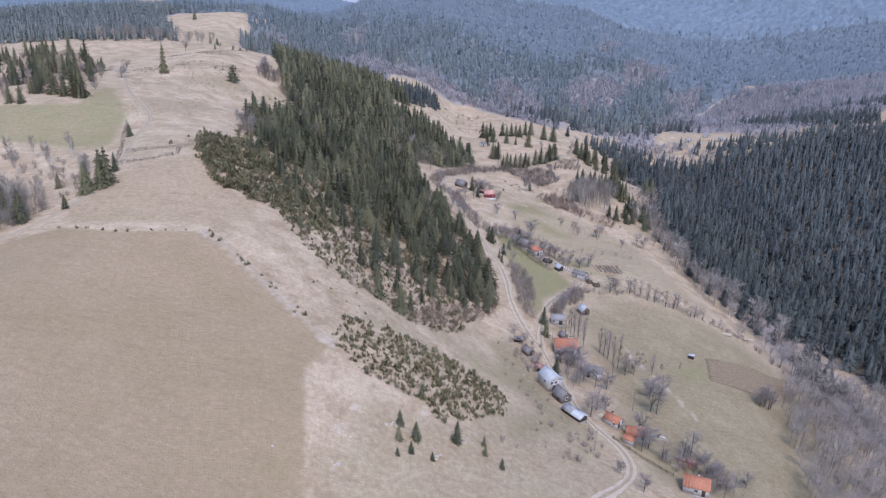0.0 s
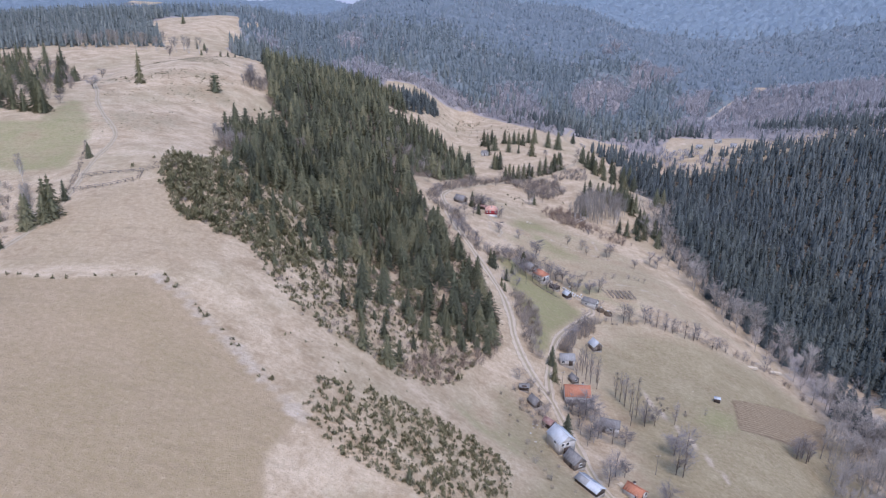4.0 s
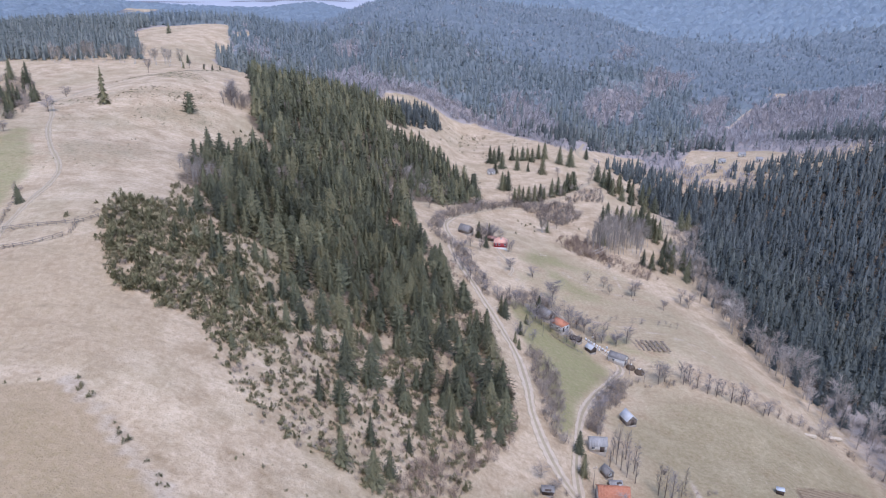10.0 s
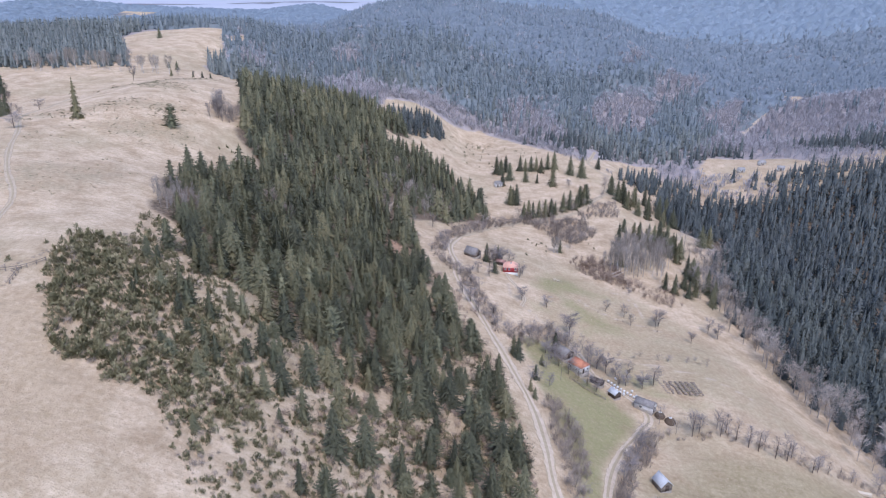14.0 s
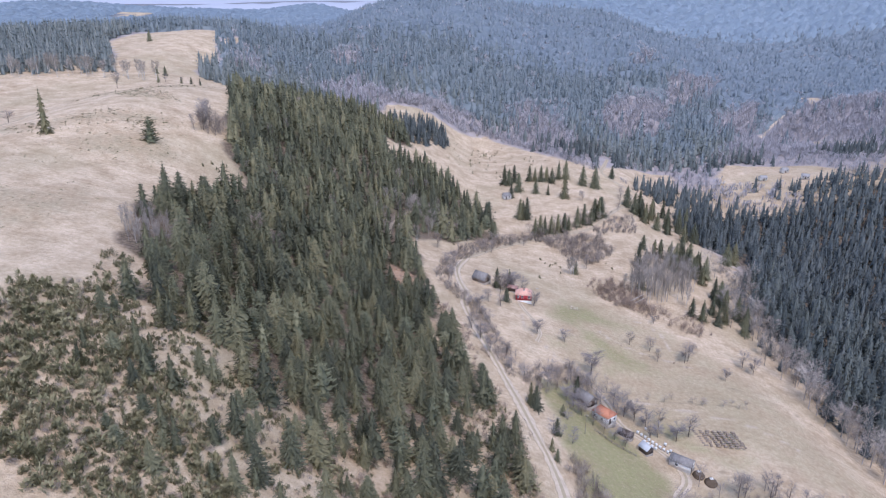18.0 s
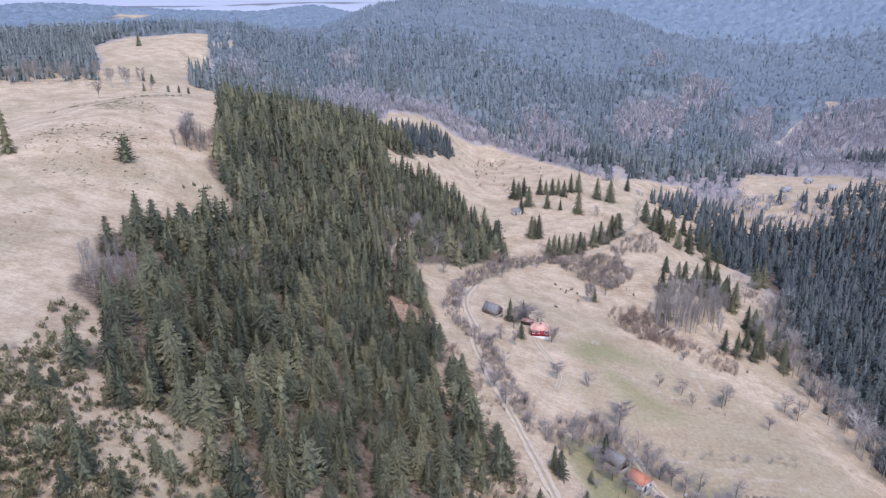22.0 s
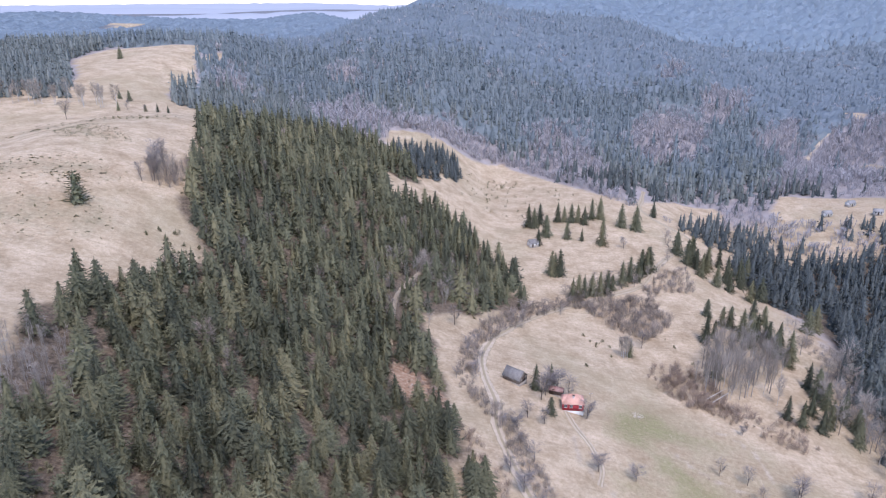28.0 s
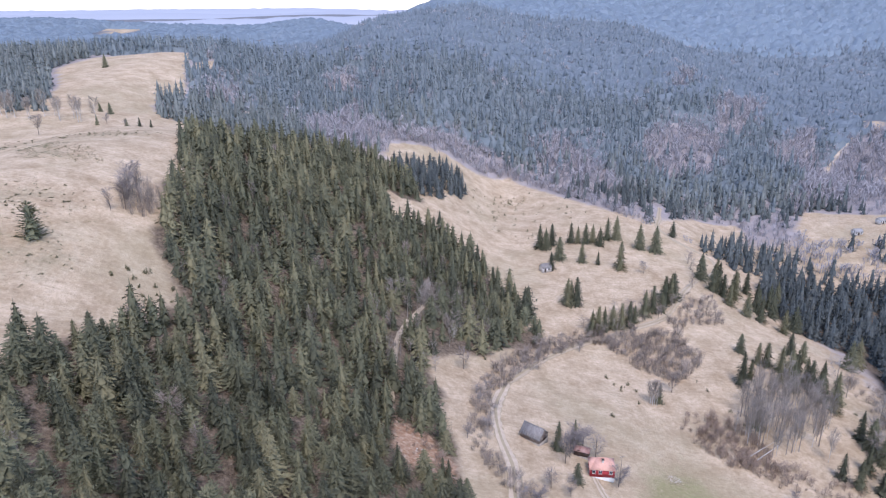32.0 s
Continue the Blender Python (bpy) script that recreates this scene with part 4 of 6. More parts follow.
bare_there = np.clip(in_gap * 1.7, 0, 0.93) + 0.04 + 0.12 * np.sin(hills[:, 0] / 23.0 + hills[:, 1] / 31.0) > rng.random(len(hills))
far_off = hills[:, 1] + rng.normal(0, 20, len(hills)) > 790
near_hill = hills[:, 1] + rng.normal(0, 22, len(hills)) + 0.12 * np.abs(hills[:, 0]) < 640
stand("hill_forest", CONIFERS_FAR, hills[~bare_there & ~far_off & near_hill], 14, 0.23, HAZED_HILL_SPRUCE, "dark spruce forest on the first hill beyond the valley", "trees", 0.22, 1.2)
stand("hill_forest_back", CONIFERS_FAR, hills[~bare_there & ~far_off & ~near_hill], 14, 0.24, HAZE_BLUE_SPRUCE, "spruce forest covering the hills beyond the valley", "trees", 0.22, 1.2)
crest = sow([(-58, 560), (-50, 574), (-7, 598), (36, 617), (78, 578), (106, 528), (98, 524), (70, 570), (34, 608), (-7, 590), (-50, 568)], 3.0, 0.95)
stand("crest_bushes", SHRUBS_FAR, crest, 5, 0.55, HAZED_TWIGS, "grey leafless bushes behind the meadow crest", "trees", 0.3)
stand("hill_forest_far", CONIFERS_TINY, hills[~bare_there & far_off & (rng.random(len(hills)) < 0.6)], 12, 0.3, HAZED_FAR_SPRUCE, "haze-tinted spruce forest on the rounded hills", "trees", 0.22, 2.5)
wild = hills[bare_there]
wild = np.concatenate([wild + rng.normal(0, 2.6, wild.shape) for _ in range(2)])
stand("leafless_wood", SHRUBS_FAR, wild, 8, 0.5, HAZED_TWIGS, "grey leafless wood along the valley floor", "trees", 0.25)
floor_spots = without(clear_of(sow(VALLEY_FLOOR, 5.0, 0.85), UPPER_ROAD, 5), *FAR_MEADOWS)
some = np.sin(floor_spots[:, 0] / 19.0 + floor_spots[:, 1] / 27.0) + rng.normal(0, 0.5, len(floor_spots)) > 0.0
stand("valley_spruces", CONIFERS_FAR, floor_spots[some], 10.5, 0.26, HAZY_SPRUCE, "dark spruces along the valley floor", "trees", 0.25)
stand("valley_leafless", SHRUBS_FAR, floor_spots[~some], 6, 0.55, HAZED_TWIGS, "grey leafless bushes along the valley floor", "trees", 0.3)
canopy("mountain_forest", [(-1000, 1740), (-1000, 1150), (-560, 1150), (-560, 1120), (860, 1120), (1080, 1500), (60, 1500), (60, 1740)], 6.0, 3.0, 13.0, HAZED_MOUNTAIN_SPRUCE, "unbroken haze-tinted forest on the distant mountain sides", FAR_MEADOWS)
canopy("western_forest", [(-1000, 1150), (-700, 950), (-560, 720), (-560, 1150)], 7.0, 4.0, 11.0, HAZED_FAR_SPRUCE, "haze-tinted forest on the western hills", FAR_MEADOWS)
# low sheets added among the hill trees to hide the dark, shaded gaps
canopy("first_hill_roof", [(-560, 720), (-300, 720), (-185, 560), (-110, 540), (-60, 590), (34, 640), (90, 620), (140, 600), (200, 590), (380, 640), (470, 620), (640, 775), (-560, 775)], 4.5, 0.5, 4.5, HAZE_BLUE_SPRUCE, "closed spruce forest on the first hills beyond the valley", FAR_MEADOWS + LEAFLESS + [CLEARING, WEST_WOOD])
canopy("hill_forest_roof", [(-560, 770), (640, 770), (760, 1000), (860, 1135), (-560, 1135)], 5.0, 2.0, 7.5, HAZED_FAR_SPRUCE, "closed haze-tinted forest on the rounded hills", FAR_MEADOWS + LEAFLESS)
stand("spruce_wood_west", CONIFERS_HILL, sow(WEST_WOOD, 5.6, 0.96), 14, 0.23, HAZED_HILL_SPRUCE, "dark spruce wood at the edge of the high clearing", "trees", 0.2)

scrub = sow(SCRUB, 1.8, 0.66)
stand("juniper_scrub", BUSHES, scrub, 1.35, 0.75, JUNIPER, "olive juniper scrub over rough grass", "bushes", 0.4, 0.1)
gaps = sow([(-96, 190), (-88, 160), (-60, 150), (-20, 128), (20, 128), (24, 160), (12, 205), (-4, 190), (-30, 172), (-70, 186)], 2.6, 0.6)
stand("wood_edge_junipers", BUSHES, gaps, 1.7, 0.75, JUNIPER, "olive juniper bushes between the last trees", "bushes", 0.4, 0.1)
thick = sow([(-80, 104), (-60, 100), (-46, 93), (-38, 108), (-48, 128), (-68, 146), (-86, 158), (-100, 158), (-95, 130)], 1.95, 0.85)
stand("juniper_thicket", BUSHES, thick, 2.1, 0.75, JUNIPER, "dense olive juniper thicket at the field edge", "bushes", 0.45, 0.1)
loose = sow([(-92, 160), (-80, 128), (-50, 106), (-24, 84), (-4, 76), (14, 104), (22, 128), (-20, 132), (-58, 152)], 6.8, 0.55)
for x, y in loose:
    if rng.random() < 0.6:
        h = rng.uniform(3.5, 8)
        plant("pine", PINE_KIT[rng.integers(3)], x, y, h, h * rng.uniform(0.3, 0.38), "olive-green young pine in the juniper scrub", "tree", "young pines in the scrub")
    else:
        h = rng.uniform(4, 8.5)
        plant("spruce", SPRUCE_KIT[rng.integers(4)], x, y, h, h * rng.uniform(0.25, 0.3), "small dark spruce in the juniper scrub", "tree", "spruces before the wood")

# ---- trees and bushes that stand by themselves ----
def spruces(group, label, *trees):
    for x, y, h in trees:
        plant("spruce", SPRUCE_KIT[rng.integers(4)], x, y, h * 1.15, h * rng.uniform(0.26, 0.34), label, "tree", group)


def bares(group, label, *trees, wide=0.34, kit=BARE_KIT, name="bare_tree"):
    for x, y, h in trees:
        plant(name, kit[rng.integers(len(kit))], x, y, h * 1.15, h * wide * rng.uniform(0.85, 1.2), label, "tree", group)


POPLAR_KIT = [(mesh_from("poplar_crown", *f, DARK_TWIGS), mesh_from("poplar_trunk", *w, BARK)) for w, f in BARE_POLE]
plant("spruce", SPRUCE_KIT[2], -166, 292, 19, 3.4, "tall lone spruce on the dry ridge pasture", "tree", "spruces on the ridge pasture")
plant("pine", PINE_KIT[0], -128, 303, 11, 4.2, "lone round-crowned pine on the dry ridge pasture", "tree", "spruces on the ridge pasture")
spruces("spruces by the ridge track", "dark spruce beside the ridge farm track", (-116, 97, 11), (-113, 95, 12), (-114, 92, 8), (-117, 88, 10), (-116, 108, 6.5), (-118, 91, 9), (-132, 99, 5.5), (-118, 76, 4.5), (-127, 67, 10), (-134, 71, 11), (-138, 76, 12), (-129, 152, 5.5))
bares("birches by the ridge track", "slender pale birch beside the ridge track", (-118, 93, 11), (-120, 95, 10), (-128, 69, 11), (-131, 70, 12), (-134, 66, 11), (-138, 70, 12), (-141, 75, 11), (-130, 74, 10), (-122, 98, 9), (-130, 153, 6), (-146, 120, 8), (-150, 126, 8), (-143, 132, 7), (-158, 132, 8), (-165, 128, 9), (-149, 141, 7), (-156, 116, 9), (-170, 122, 8), wide=0.2, kit=BIRCH_KIT, name="birch")
spruces("spruces by the green field", "dark spruce at the edge of the green field", (-197, 195, 8), (-203, 196, 8), (-199, 215, 11), (-174, 206, 13), (-177, 209, 15), (-180, 215, 13), (-185, 222, 14), (-196, 263, 10), (-210, 262, 13), (-218, 250, 11), (-190, 212, 12), (-208, 230, 12), (-225, 240, 12), (-230, 270, 13), (-240, 290, 12), (-205, 280, 9), (-215, 300, 10), (-250, 320, 13), (-267, 329, 13), (-236, 240, 10), (-183, 208, 9), (-172, 204, 8))
west = sow([(-330, 400), (-272, 415), (-215, 330), (-190, 262), (-178, 214), (-205, 200), (-330, 260)], 11, 0.45)
stand("western_spruces", CONIFERS_MID, west, 10.5, 0.24, SPRUCE, "dark spruces in the open western wood", "trees", 0.35)
bares("bushes by the ridge track", "round leafless bush by the ridge track", (-182, 270, 6), (-176, 225, 4), (-205, 330, 5), (-214, 300, 5), (-222, 310, 5), wide=0.6)
bares("birches under the high clearing", "pale birch at the foot of the high clearing", *[(float(x), float(y), float(h)) for x, y, h in zip(np.linspace(-300, -196, 30) + rng.normal(0, 3, 30), np.linspace(478, 484, 30) + rng.normal(0, 5, 30), rng.uniform(9, 13, 30))], wide=0.22, kit=BIRCH_KIT, name="birch")
bares("leafless trees on the brow", "leafless tree by the brow of the ridge", (-206, 445, 9), (-187, 474, 5), (-172, 462, 4), (-116, 335, 9), (-118, 342, 10), (-121, 350, 9), (-117, 348, 8), (-122, 358, 7), (-119, 331, 7), wide=0.3)
spruces("spruces in the high clearing", "small spruce in the high clearing", (-190, 470, 5), (-197, 500, 6), (-204, 503, 5), (-258, 628, 9), (-175, 470, 4), (-170, 474, 4.5), (-165, 476, 4))

spruces("spruces before the wood", "dark green spruce in juniper scrub below the wood", (-31, 114, 9), (-23, 107, 12.5), (-16.5, 110, 12), (-8, 106.5, 11), (-2.5, 98, 9), (3, 150, 11), (13, 115.5, 11), (21, 117, 12), (-19, 70, 10), (-12, 68, 9), (-27, 90, 7.5), (-37, 121, 9), (-51, 118.5, 7), (-40, 116, 8), (-48, 94, 4), (-2, 120, 10), (-14, 82, 8), (-9, 74, 7), (5, 108, 10), (8, 122, 12), (-24, 121, 11), (-44, 131, 9), (-57, 134, 8), (-66, 140, 9), (-33, 131, 11), (17, 122, 11), (19, 110, 7))
spruces("small spruces below the junipers", "small dark spruce on dry grass below the junipers", (-9, 9, 4.2), (-9, 4, 4.2), (-5, 6, 4.8), (-6, 1, 3.2), (5, 10, 6), (12, 9, 3.2), (12, 13, 2.8), (16, 6, 3), (-9, -1, 2.2), (-1, 1, 2.4), (-4, 22, 4.5))

spruces("spruces by the houses", "dark spruce close to the village houses", (41, 73, 8.5), (43.5, 118, 7.5), (54, 97, 5), (43, 108, 7), (22, 290, 9), (28, 296, 8), (26.5, 199, 7.5), (28, 197, 8), (44, 213, 8), (33, 186, 5.5), (30, 176, 4.5), (31, 172, 4), (25, 275, 6), (20, 155, 6), (37, 199, 4))
spruces("spruces on the far meadow", "dark spruce standing on the bright meadow", (40, 474, 13), (47, 477, 12), (43, 472, 11), (48, 456, 12), (59, 452, 10), (67, 450, 7), (77, 444, 14), (58, 480, 11), (66, 479, 11), (62, 481, 9), (73, 475, 10), (79, 484, 12), (84, 484, 13), (70, 480, 10), (94, 472, 13), (102, 469, 14), (42, 444, 9), (120, 497, 9), (44, 405, 12), (48, 405, 13), (46, 408, 10))
spruces("spruces above the road bend", "dark spruce in the row above the road bend", (50, 379, 10), (53, 381, 11), (56, 383, 10), (60, 385, 10), (64, 386, 11), (68, 388, 11), (71, 391, 8), (77, 397, 12), (82, 402, 12), (89, 408, 13), (93, 412, 13), (95, 415, 12), (91, 414, 11), (86, 402, 9))
spruces("spruces by the far bend", "dark spruce in the clump by the far road bend", (118, 443, 13), (120, 431, 13), (124, 419, 12), (129, 411, 11), (135, 409, 12), (131, 430, 13), (125, 437, 13), (138, 420, 12), (141, 428, 13), (146, 421, 12), (128, 448, 12), (135, 441, 11), (150, 433, 13), (157, 440, 13), (143, 445, 12), (124, 428, 11))
spruces("spruces in the gully", "dark spruce in the gully below the meadow", (101, 348, 13), (117, 363, 10), (122, 361, 11), (121, 349, 11), (129, 351, 12), (129, 344, 11), (134, 378, 10), (144, 404, 11), (161, 379, 13), (114, 364, 9), (138, 375, 9), (126, 356, 11), (133, 350, 12), (137, 357, 10), (118, 353, 11), (132, 338, 10), (96, 322, 9), (110, 372, 8), (106, 352, 8), (130, 364, 9), (136, 345, 12), (114, 300, 9), (118, 297, 10), (126, 306, 11), (134, 311, 11), (134, 318, 12), (125, 296, 9), (130, 300, 11), (138, 306, 12), (133, 323, 11), (124, 357, 12), (128, 353, 12), (131, 347, 11), (140, 300, 10), (136, 292, 10), (168, 385, 13), (153, 412, 12))
birch_row = ((88, 311, 11), (92, 312, 13), (97, 316, 13), (102, 316, 14), (108, 320, 14), (113, 324, 14), (117, 328, 13), (121, 332, 14), (103, 329, 14), (98, 326, 12), (110, 331, 14), (94, 320, 12), (106, 325, 13), (116, 336, 13), (90, 317, 11), (112, 315, 13), (119, 322, 12), (104, 311, 12), (124, 327, 13), (100, 334, 12), (86, 316, 9), (107, 336, 13), (121, 340, 12), (96, 307, 10), (114, 308, 11))
bares("birches in the gully", "tall pale birch in the gully grove", *birch_row, wide=0.16, kit=BIRCH_KIT, name="birch")
bares("birches in the gully", "clump of white-stemmed birch on the meadow", (62, 330, 9), (62.8, 330.6, 9), (61.4, 330.8, 8), (63.5, 330, 8.5), wide=0.25, kit=BIRCH_KIT, name="birch")
spruces("spruces on the far meadow", "small spruce behind the white-stemmed birches", (65, 332, 7))

bares("poplars on the slope", "slender leafless poplar on the village slope", (52, 114, 9), (55, 118, 10), (56, 116, 10), (57, 113, 9), (59, 111, 9), (60, 116, 10), (55, 122, 9), (59, 122, 10), (58, 127, 9), (65, 108, 10), (66.2, 106, 11), (67.2, 103.5, 11), (68.4, 100.5, 11), (69.5, 97, 10), (66, 91, 8), (72, 95, 8), (75, 114, 7), (83, 97, 8), wide=0.14, kit=POPLAR_KIT)
bares("orchard trees", "gnarled leafless fruit tree near the houses", (73, 66.4, 9), (74.9, 65.8, 8.5), (48.6, 50.9, 7), (93, 34.6, 4.5), (81, 80, 8), (76, 77, 8), (60, 76, 6), (53, 88, 7), (51, 92, 7.5), (47, 83, 6), (49, 76, 7), (52, 78, 6), (56, 76, 6.5), (52, 57, 6.5), (55, 58, 5), (48, 89, 6), (46, 90, 6), (75, 94, 6), (71, 92, 6.5), (63, 45, 8), (61, 37, 7), (64, 40, 7), (67, 36, 6), (79, 44, 7), (76, 42, 6), (82, 40, 5), (50, 21, 4), (55, 15, 5), (78, 30, 6), (80, 27, 6), (83, 34, 5), wide=0.42)
bares("farm trees", "leafless fruit tree around the upper farm", (75, 200, 6), (80, 203, 7), (71, 207, 6), (66, 205, 6), (63, 208, 7), (60, 210, 6.5), (57, 213, 6), (50, 196, 5), (47, 199, 5.5), (44, 203, 5.5), (53, 194, 5), (56, 192, 5), (42, 207, 6), (40, 210, 5), (85, 174, 8), (88, 176, 6), (66, 199, 5), (69, 201, 5), wide=0.42)
bares("meadow trees", "leafless round tree on the sloping meadow", (53, 232, 9), (75, 262, 5.5), (83, 260, 5.5), (96, 255, 7), (98, 257, 7), (109, 245, 5), (12, 233, 6), (15, 225, 6), (9, 240, 5), (21, 226, 5), (46, 250, 5), (35, 250, 6), (84, 252, 5), (123, 262, 7), (126, 258, 7), (72, 340, 7), (60, 452, 4), (88, 440, 6), (-5, 332, 7), (3, 318, 5), (33, 289, 7), (30, 293, 7), (25, 287, 7), (37, 277, 6), (17, 270, 5), (22, 268, 5), (13, 262, 5), (23, 283, 8), (27, 291, 8), (92, 286, 4), wide=0.4)
bares("hedgerow trees", "leafless tree in the slope hedgerow", (95, 175, 7), (100, 174, 8), (103, 171, 8), (106, 170, 7), (111, 168, 8), (115, 168, 7), (123, 166, 6), (126, 168, 6), (98, 178, 7), (118, 171, 6), (131, 170, 5), (141, 172, 5), (128, 96, 8), (129.5, 97.5, 9), (126, 95, 8), (129, 94, 8), (131, 96, 8), (97, 106, 3), wide=0.26, kit=POPLAR_KIT)


def thicket(name, outline, gap, tall, mat, label, templates=SHRUBS, slim=0.5, keep=0.9, spread=0.3):
    return stand(name, templates, sow(outline, gap, keep), tall, slim, mat, label, "bushes", spread, 0.1)


def strip(points, half):
    p = np.asarray(points, float)
    d = np.gradient(p, axis=0)
    d /= np.hypot(d[:, 0], d[:, 1])[:, None]
    s = np.stack([d[:, 1], -d[:, 0]], 1) * half
    return [tuple(q) for q in np.concatenate([p + s, (p - s)[::-1]])]


thicket("lane_thicket", [(33, 172), (38, 176), (44, 160), (43, 142), (40, 120), (35, 122), (34, 146)], 2.2, 3.6, TWIGS, "dense purple-grey leafless thicket between road and lane")
thicket("lane_bend_thicket", [(49, 134), (55, 150), (66, 170), (72, 172), (68, 160), (58, 148), (52, 128)], 2.1, 3.8, TWIGS, "dense grey leafless thicket inside the lane bend")
thicket("russet_thicket", [(-8, 68), (3, 74), (12, 92), (22, 108), (25, 122), (16, 112), (4, 96), (-4, 82)], 2.3, 3.2, RUSSET, "reddish-brown leafless bushes at the foot of the wood", keep=0.7)
thicket("wood_foot_thicket", [(26, 124), (24, 150), (22, 178), (14, 205), (4, 215), (12, 180), (14, 150), (8, 128), (16, 118)], 2.6, 2.6, RUSSET, "reddish-grey leafless bushes between the last spruces", keep=0.6)
thicket("road_thicket", strip([(24, 214), (16, 240), (10, 262), (-2, 285), (2, 318)], 3.5), 2.0, 3.0, TWIGS, "grey leafless bushes along the valley road", keep=0.7)
thicket("bank_thicket", strip([(-18, 290), (-12, 272), (-3, 255), (4, 240), (12, 220)], 3.0), 2.0, 2.4, RUSSET, "russet bushes on the bank above the road", keep=0.7)
thicket("bend_thicket", strip([(4, 322), (9, 336), (22, 354), (40, 372), (56, 376)], 4.5), 2.0, 3.2, TWIGS, "grey-brown bushes along the road bend", keep=0.75)
thicket("meadow_thicket", [(52, 372), (68, 384), (88, 384), (92, 362), (78, 347), (66, 352)], 2.1, 3.6, TWIGS, "grey leafless bushes on the meadow shoulder", keep=0.8)
thicket("gully_thicket", [(70, 326), (82, 324), (92, 306), (104, 300), (118, 296), (122, 284), (110, 280), (92, 290), (78, 302), (68, 314)], 2.4, 2.6, RUSSET, "russet-brown bushes along the gully edge", keep=0.7, spread=0.45)
thicket("farm_thicket", [(30, 222), (44, 232), (54, 228), (50, 216), (42, 220), (33, 208), (26, 212)], 2.0, 3.2, TWIGS, "grey leafless bushes behind the upper farm", keep=0.75)
thicket("hedgerow", strip([(72, 173), (95, 175), (111, 172), (126, 170), (141, 174), (157, 172), (163, 155), (166, 133), (166, 118)], 2.6), 2.0, 2.3, TWIGS, "leafless hedgerow across the slope", keep=0.4, spread=0.45)
creek = sow(strip([(164, 100), (172, 135), (176, 158), (168, 185), (160, 212), (154, 240), (146, 268), (142, 300), (146, 335), (156, 368)], 11.0), 5.2, 0.7)
creek = without(creek, BRIGHT_BANK)
state = rng.bit_generator.state
stand("creek_trees", [w for w, f in BARE_FAN], creek, 10.5, 0.33, PALE_TWIGS, "pale leafless trees along the creek", "trees", 0.3)
rng.bit_generator.state = state
stand("creek_tree_twigs", [f for w, f in BARE_FAN], creek, 10.5, 0.33, PALE_TWIGS, "pale twigs of the creekside trees", "trees", 0.3)
thicket("creek_thicket", strip([(166, 112), (176, 135), (184, 158), (176, 185), (166, 212), (160, 240), (150, 268), (146, 300), (150, 335), (158, 366)], 6.0), 3.2, 3.6, TWIGS, "grey brush along the creek", keep=0.6)
stand("creek_spruces", CONIFERS_MID, without(sow(strip([(176, 135), (186, 158), (180, 185), (168, 212), (160, 240), (152, 268), (148, 300), (152, 335)], 10.0), 5.8, 0.55), BRIGHT_BANK), 10, 0.25, HAZY_SPRUCE, "dark spruces along the creek", "trees", 0.3)
def leafless(name, spots, tall, slim, label, mat, kits=None):
    """Leafless trees in one mass: trunks and limbs in one mesh, twigs in the other."""
    keep = rng.bit_generator.state
    stand(name + "_stems", [w for w, f in kits or BARE_THIN], spots, tall, slim, mat, label, "trees", 0.22)
    rng.bit_generator.state = keep
    stand(name + "_twigs", [f for w, f in kits or BARE_THIN], spots, tall, slim, mat, label + " with fine twigs", "trees", 0.22)


leafless("birch_wood", sow([(146, 118), (124, 66), (112, 30), (112, -10), (200, -10), (206, 130), (186, 141)], 4.3, 0.9), 9.5, 0.3, "pale grey leafless birch wood on the lower slope", PALE_TWIGS, BARE_FAN)
thicket("scrub_brush", SCRUB, 2.7, 1.2, TWIGS, "low grey-brown dry brush among the junipers", keep=0.6, slim=0.7)
thicket("scrub_brush_russet", [(-30, 74), (0, 68), (24, 120), (24, 136), (-20, 130), (-40, 110)], 3.4, 2.0, RUSSET, "reddish leafless bushes among the scattered spruces", keep=0.6)
thicket("red_bank_scrub", RED_BANK, 2.2, 1.1, RUSSET, "low russet scrub on the slumped red bank", keep=0.6, slim=0.7)
leafless("lane_trees", sow([(49, 134), (55, 150), (66, 170), (72, 172), (68, 160), (58, 148), (52, 128)], 3.4, 0.6), 5.5, 0.4, "dark leafless young trees inside the lane bend", DARK_TWIGS)
leafless("hedge_trees", sow(strip([(72, 175), (95, 177), (111, 174), (126, 172), (141, 176), (157, 174), (165, 155)], 4.0), 4.5, 0.4), 6.0, 0.3, "dark leafless trees in the slope hedgerow", DARK_TWIGS, BARE_FAN)
leafless("farm_saplings", sow([(30, 222), (44, 232), (60, 226), (66, 208), (52, 206), (42, 220), (33, 208)], 4.2, 0.7), 5.5, 0.4, "dark leafless trees crowding round the upper farm", DARK_TWIGS)
leafless("road_trees", sow(strip([(24, 214), (16, 240), (10, 262), (-2, 285), (2, 318)], 5), 5.0, 0.5), 5, 0.4, "dark leafless young trees beside the valley road", DARK_TWIGS)
leafless("gap_trees", sow(WOOD_GAP, 6.0, 0.5), 9, 0.24, "pale leafless trees in the gully of the wood", PALE_TWIGS)
leafless("field_bush", sow([(124, 92), (132, 92), (133, 100), (125, 100)], 2.6, 0.9), 6.5, 0.4, "round grey leafless bush at the plough edge", TWIGS)
thicket("wood_foot_scrub", [(-40, 132), (-10, 118), (24, 126), (25, 180), (10, 216), (-2, 248), (0, 200), (-4, 166), (-40, 156)], 3.0, 2.2, RUSSET, "reddish-brown scrub between the scattered spruces", keep=0.7)
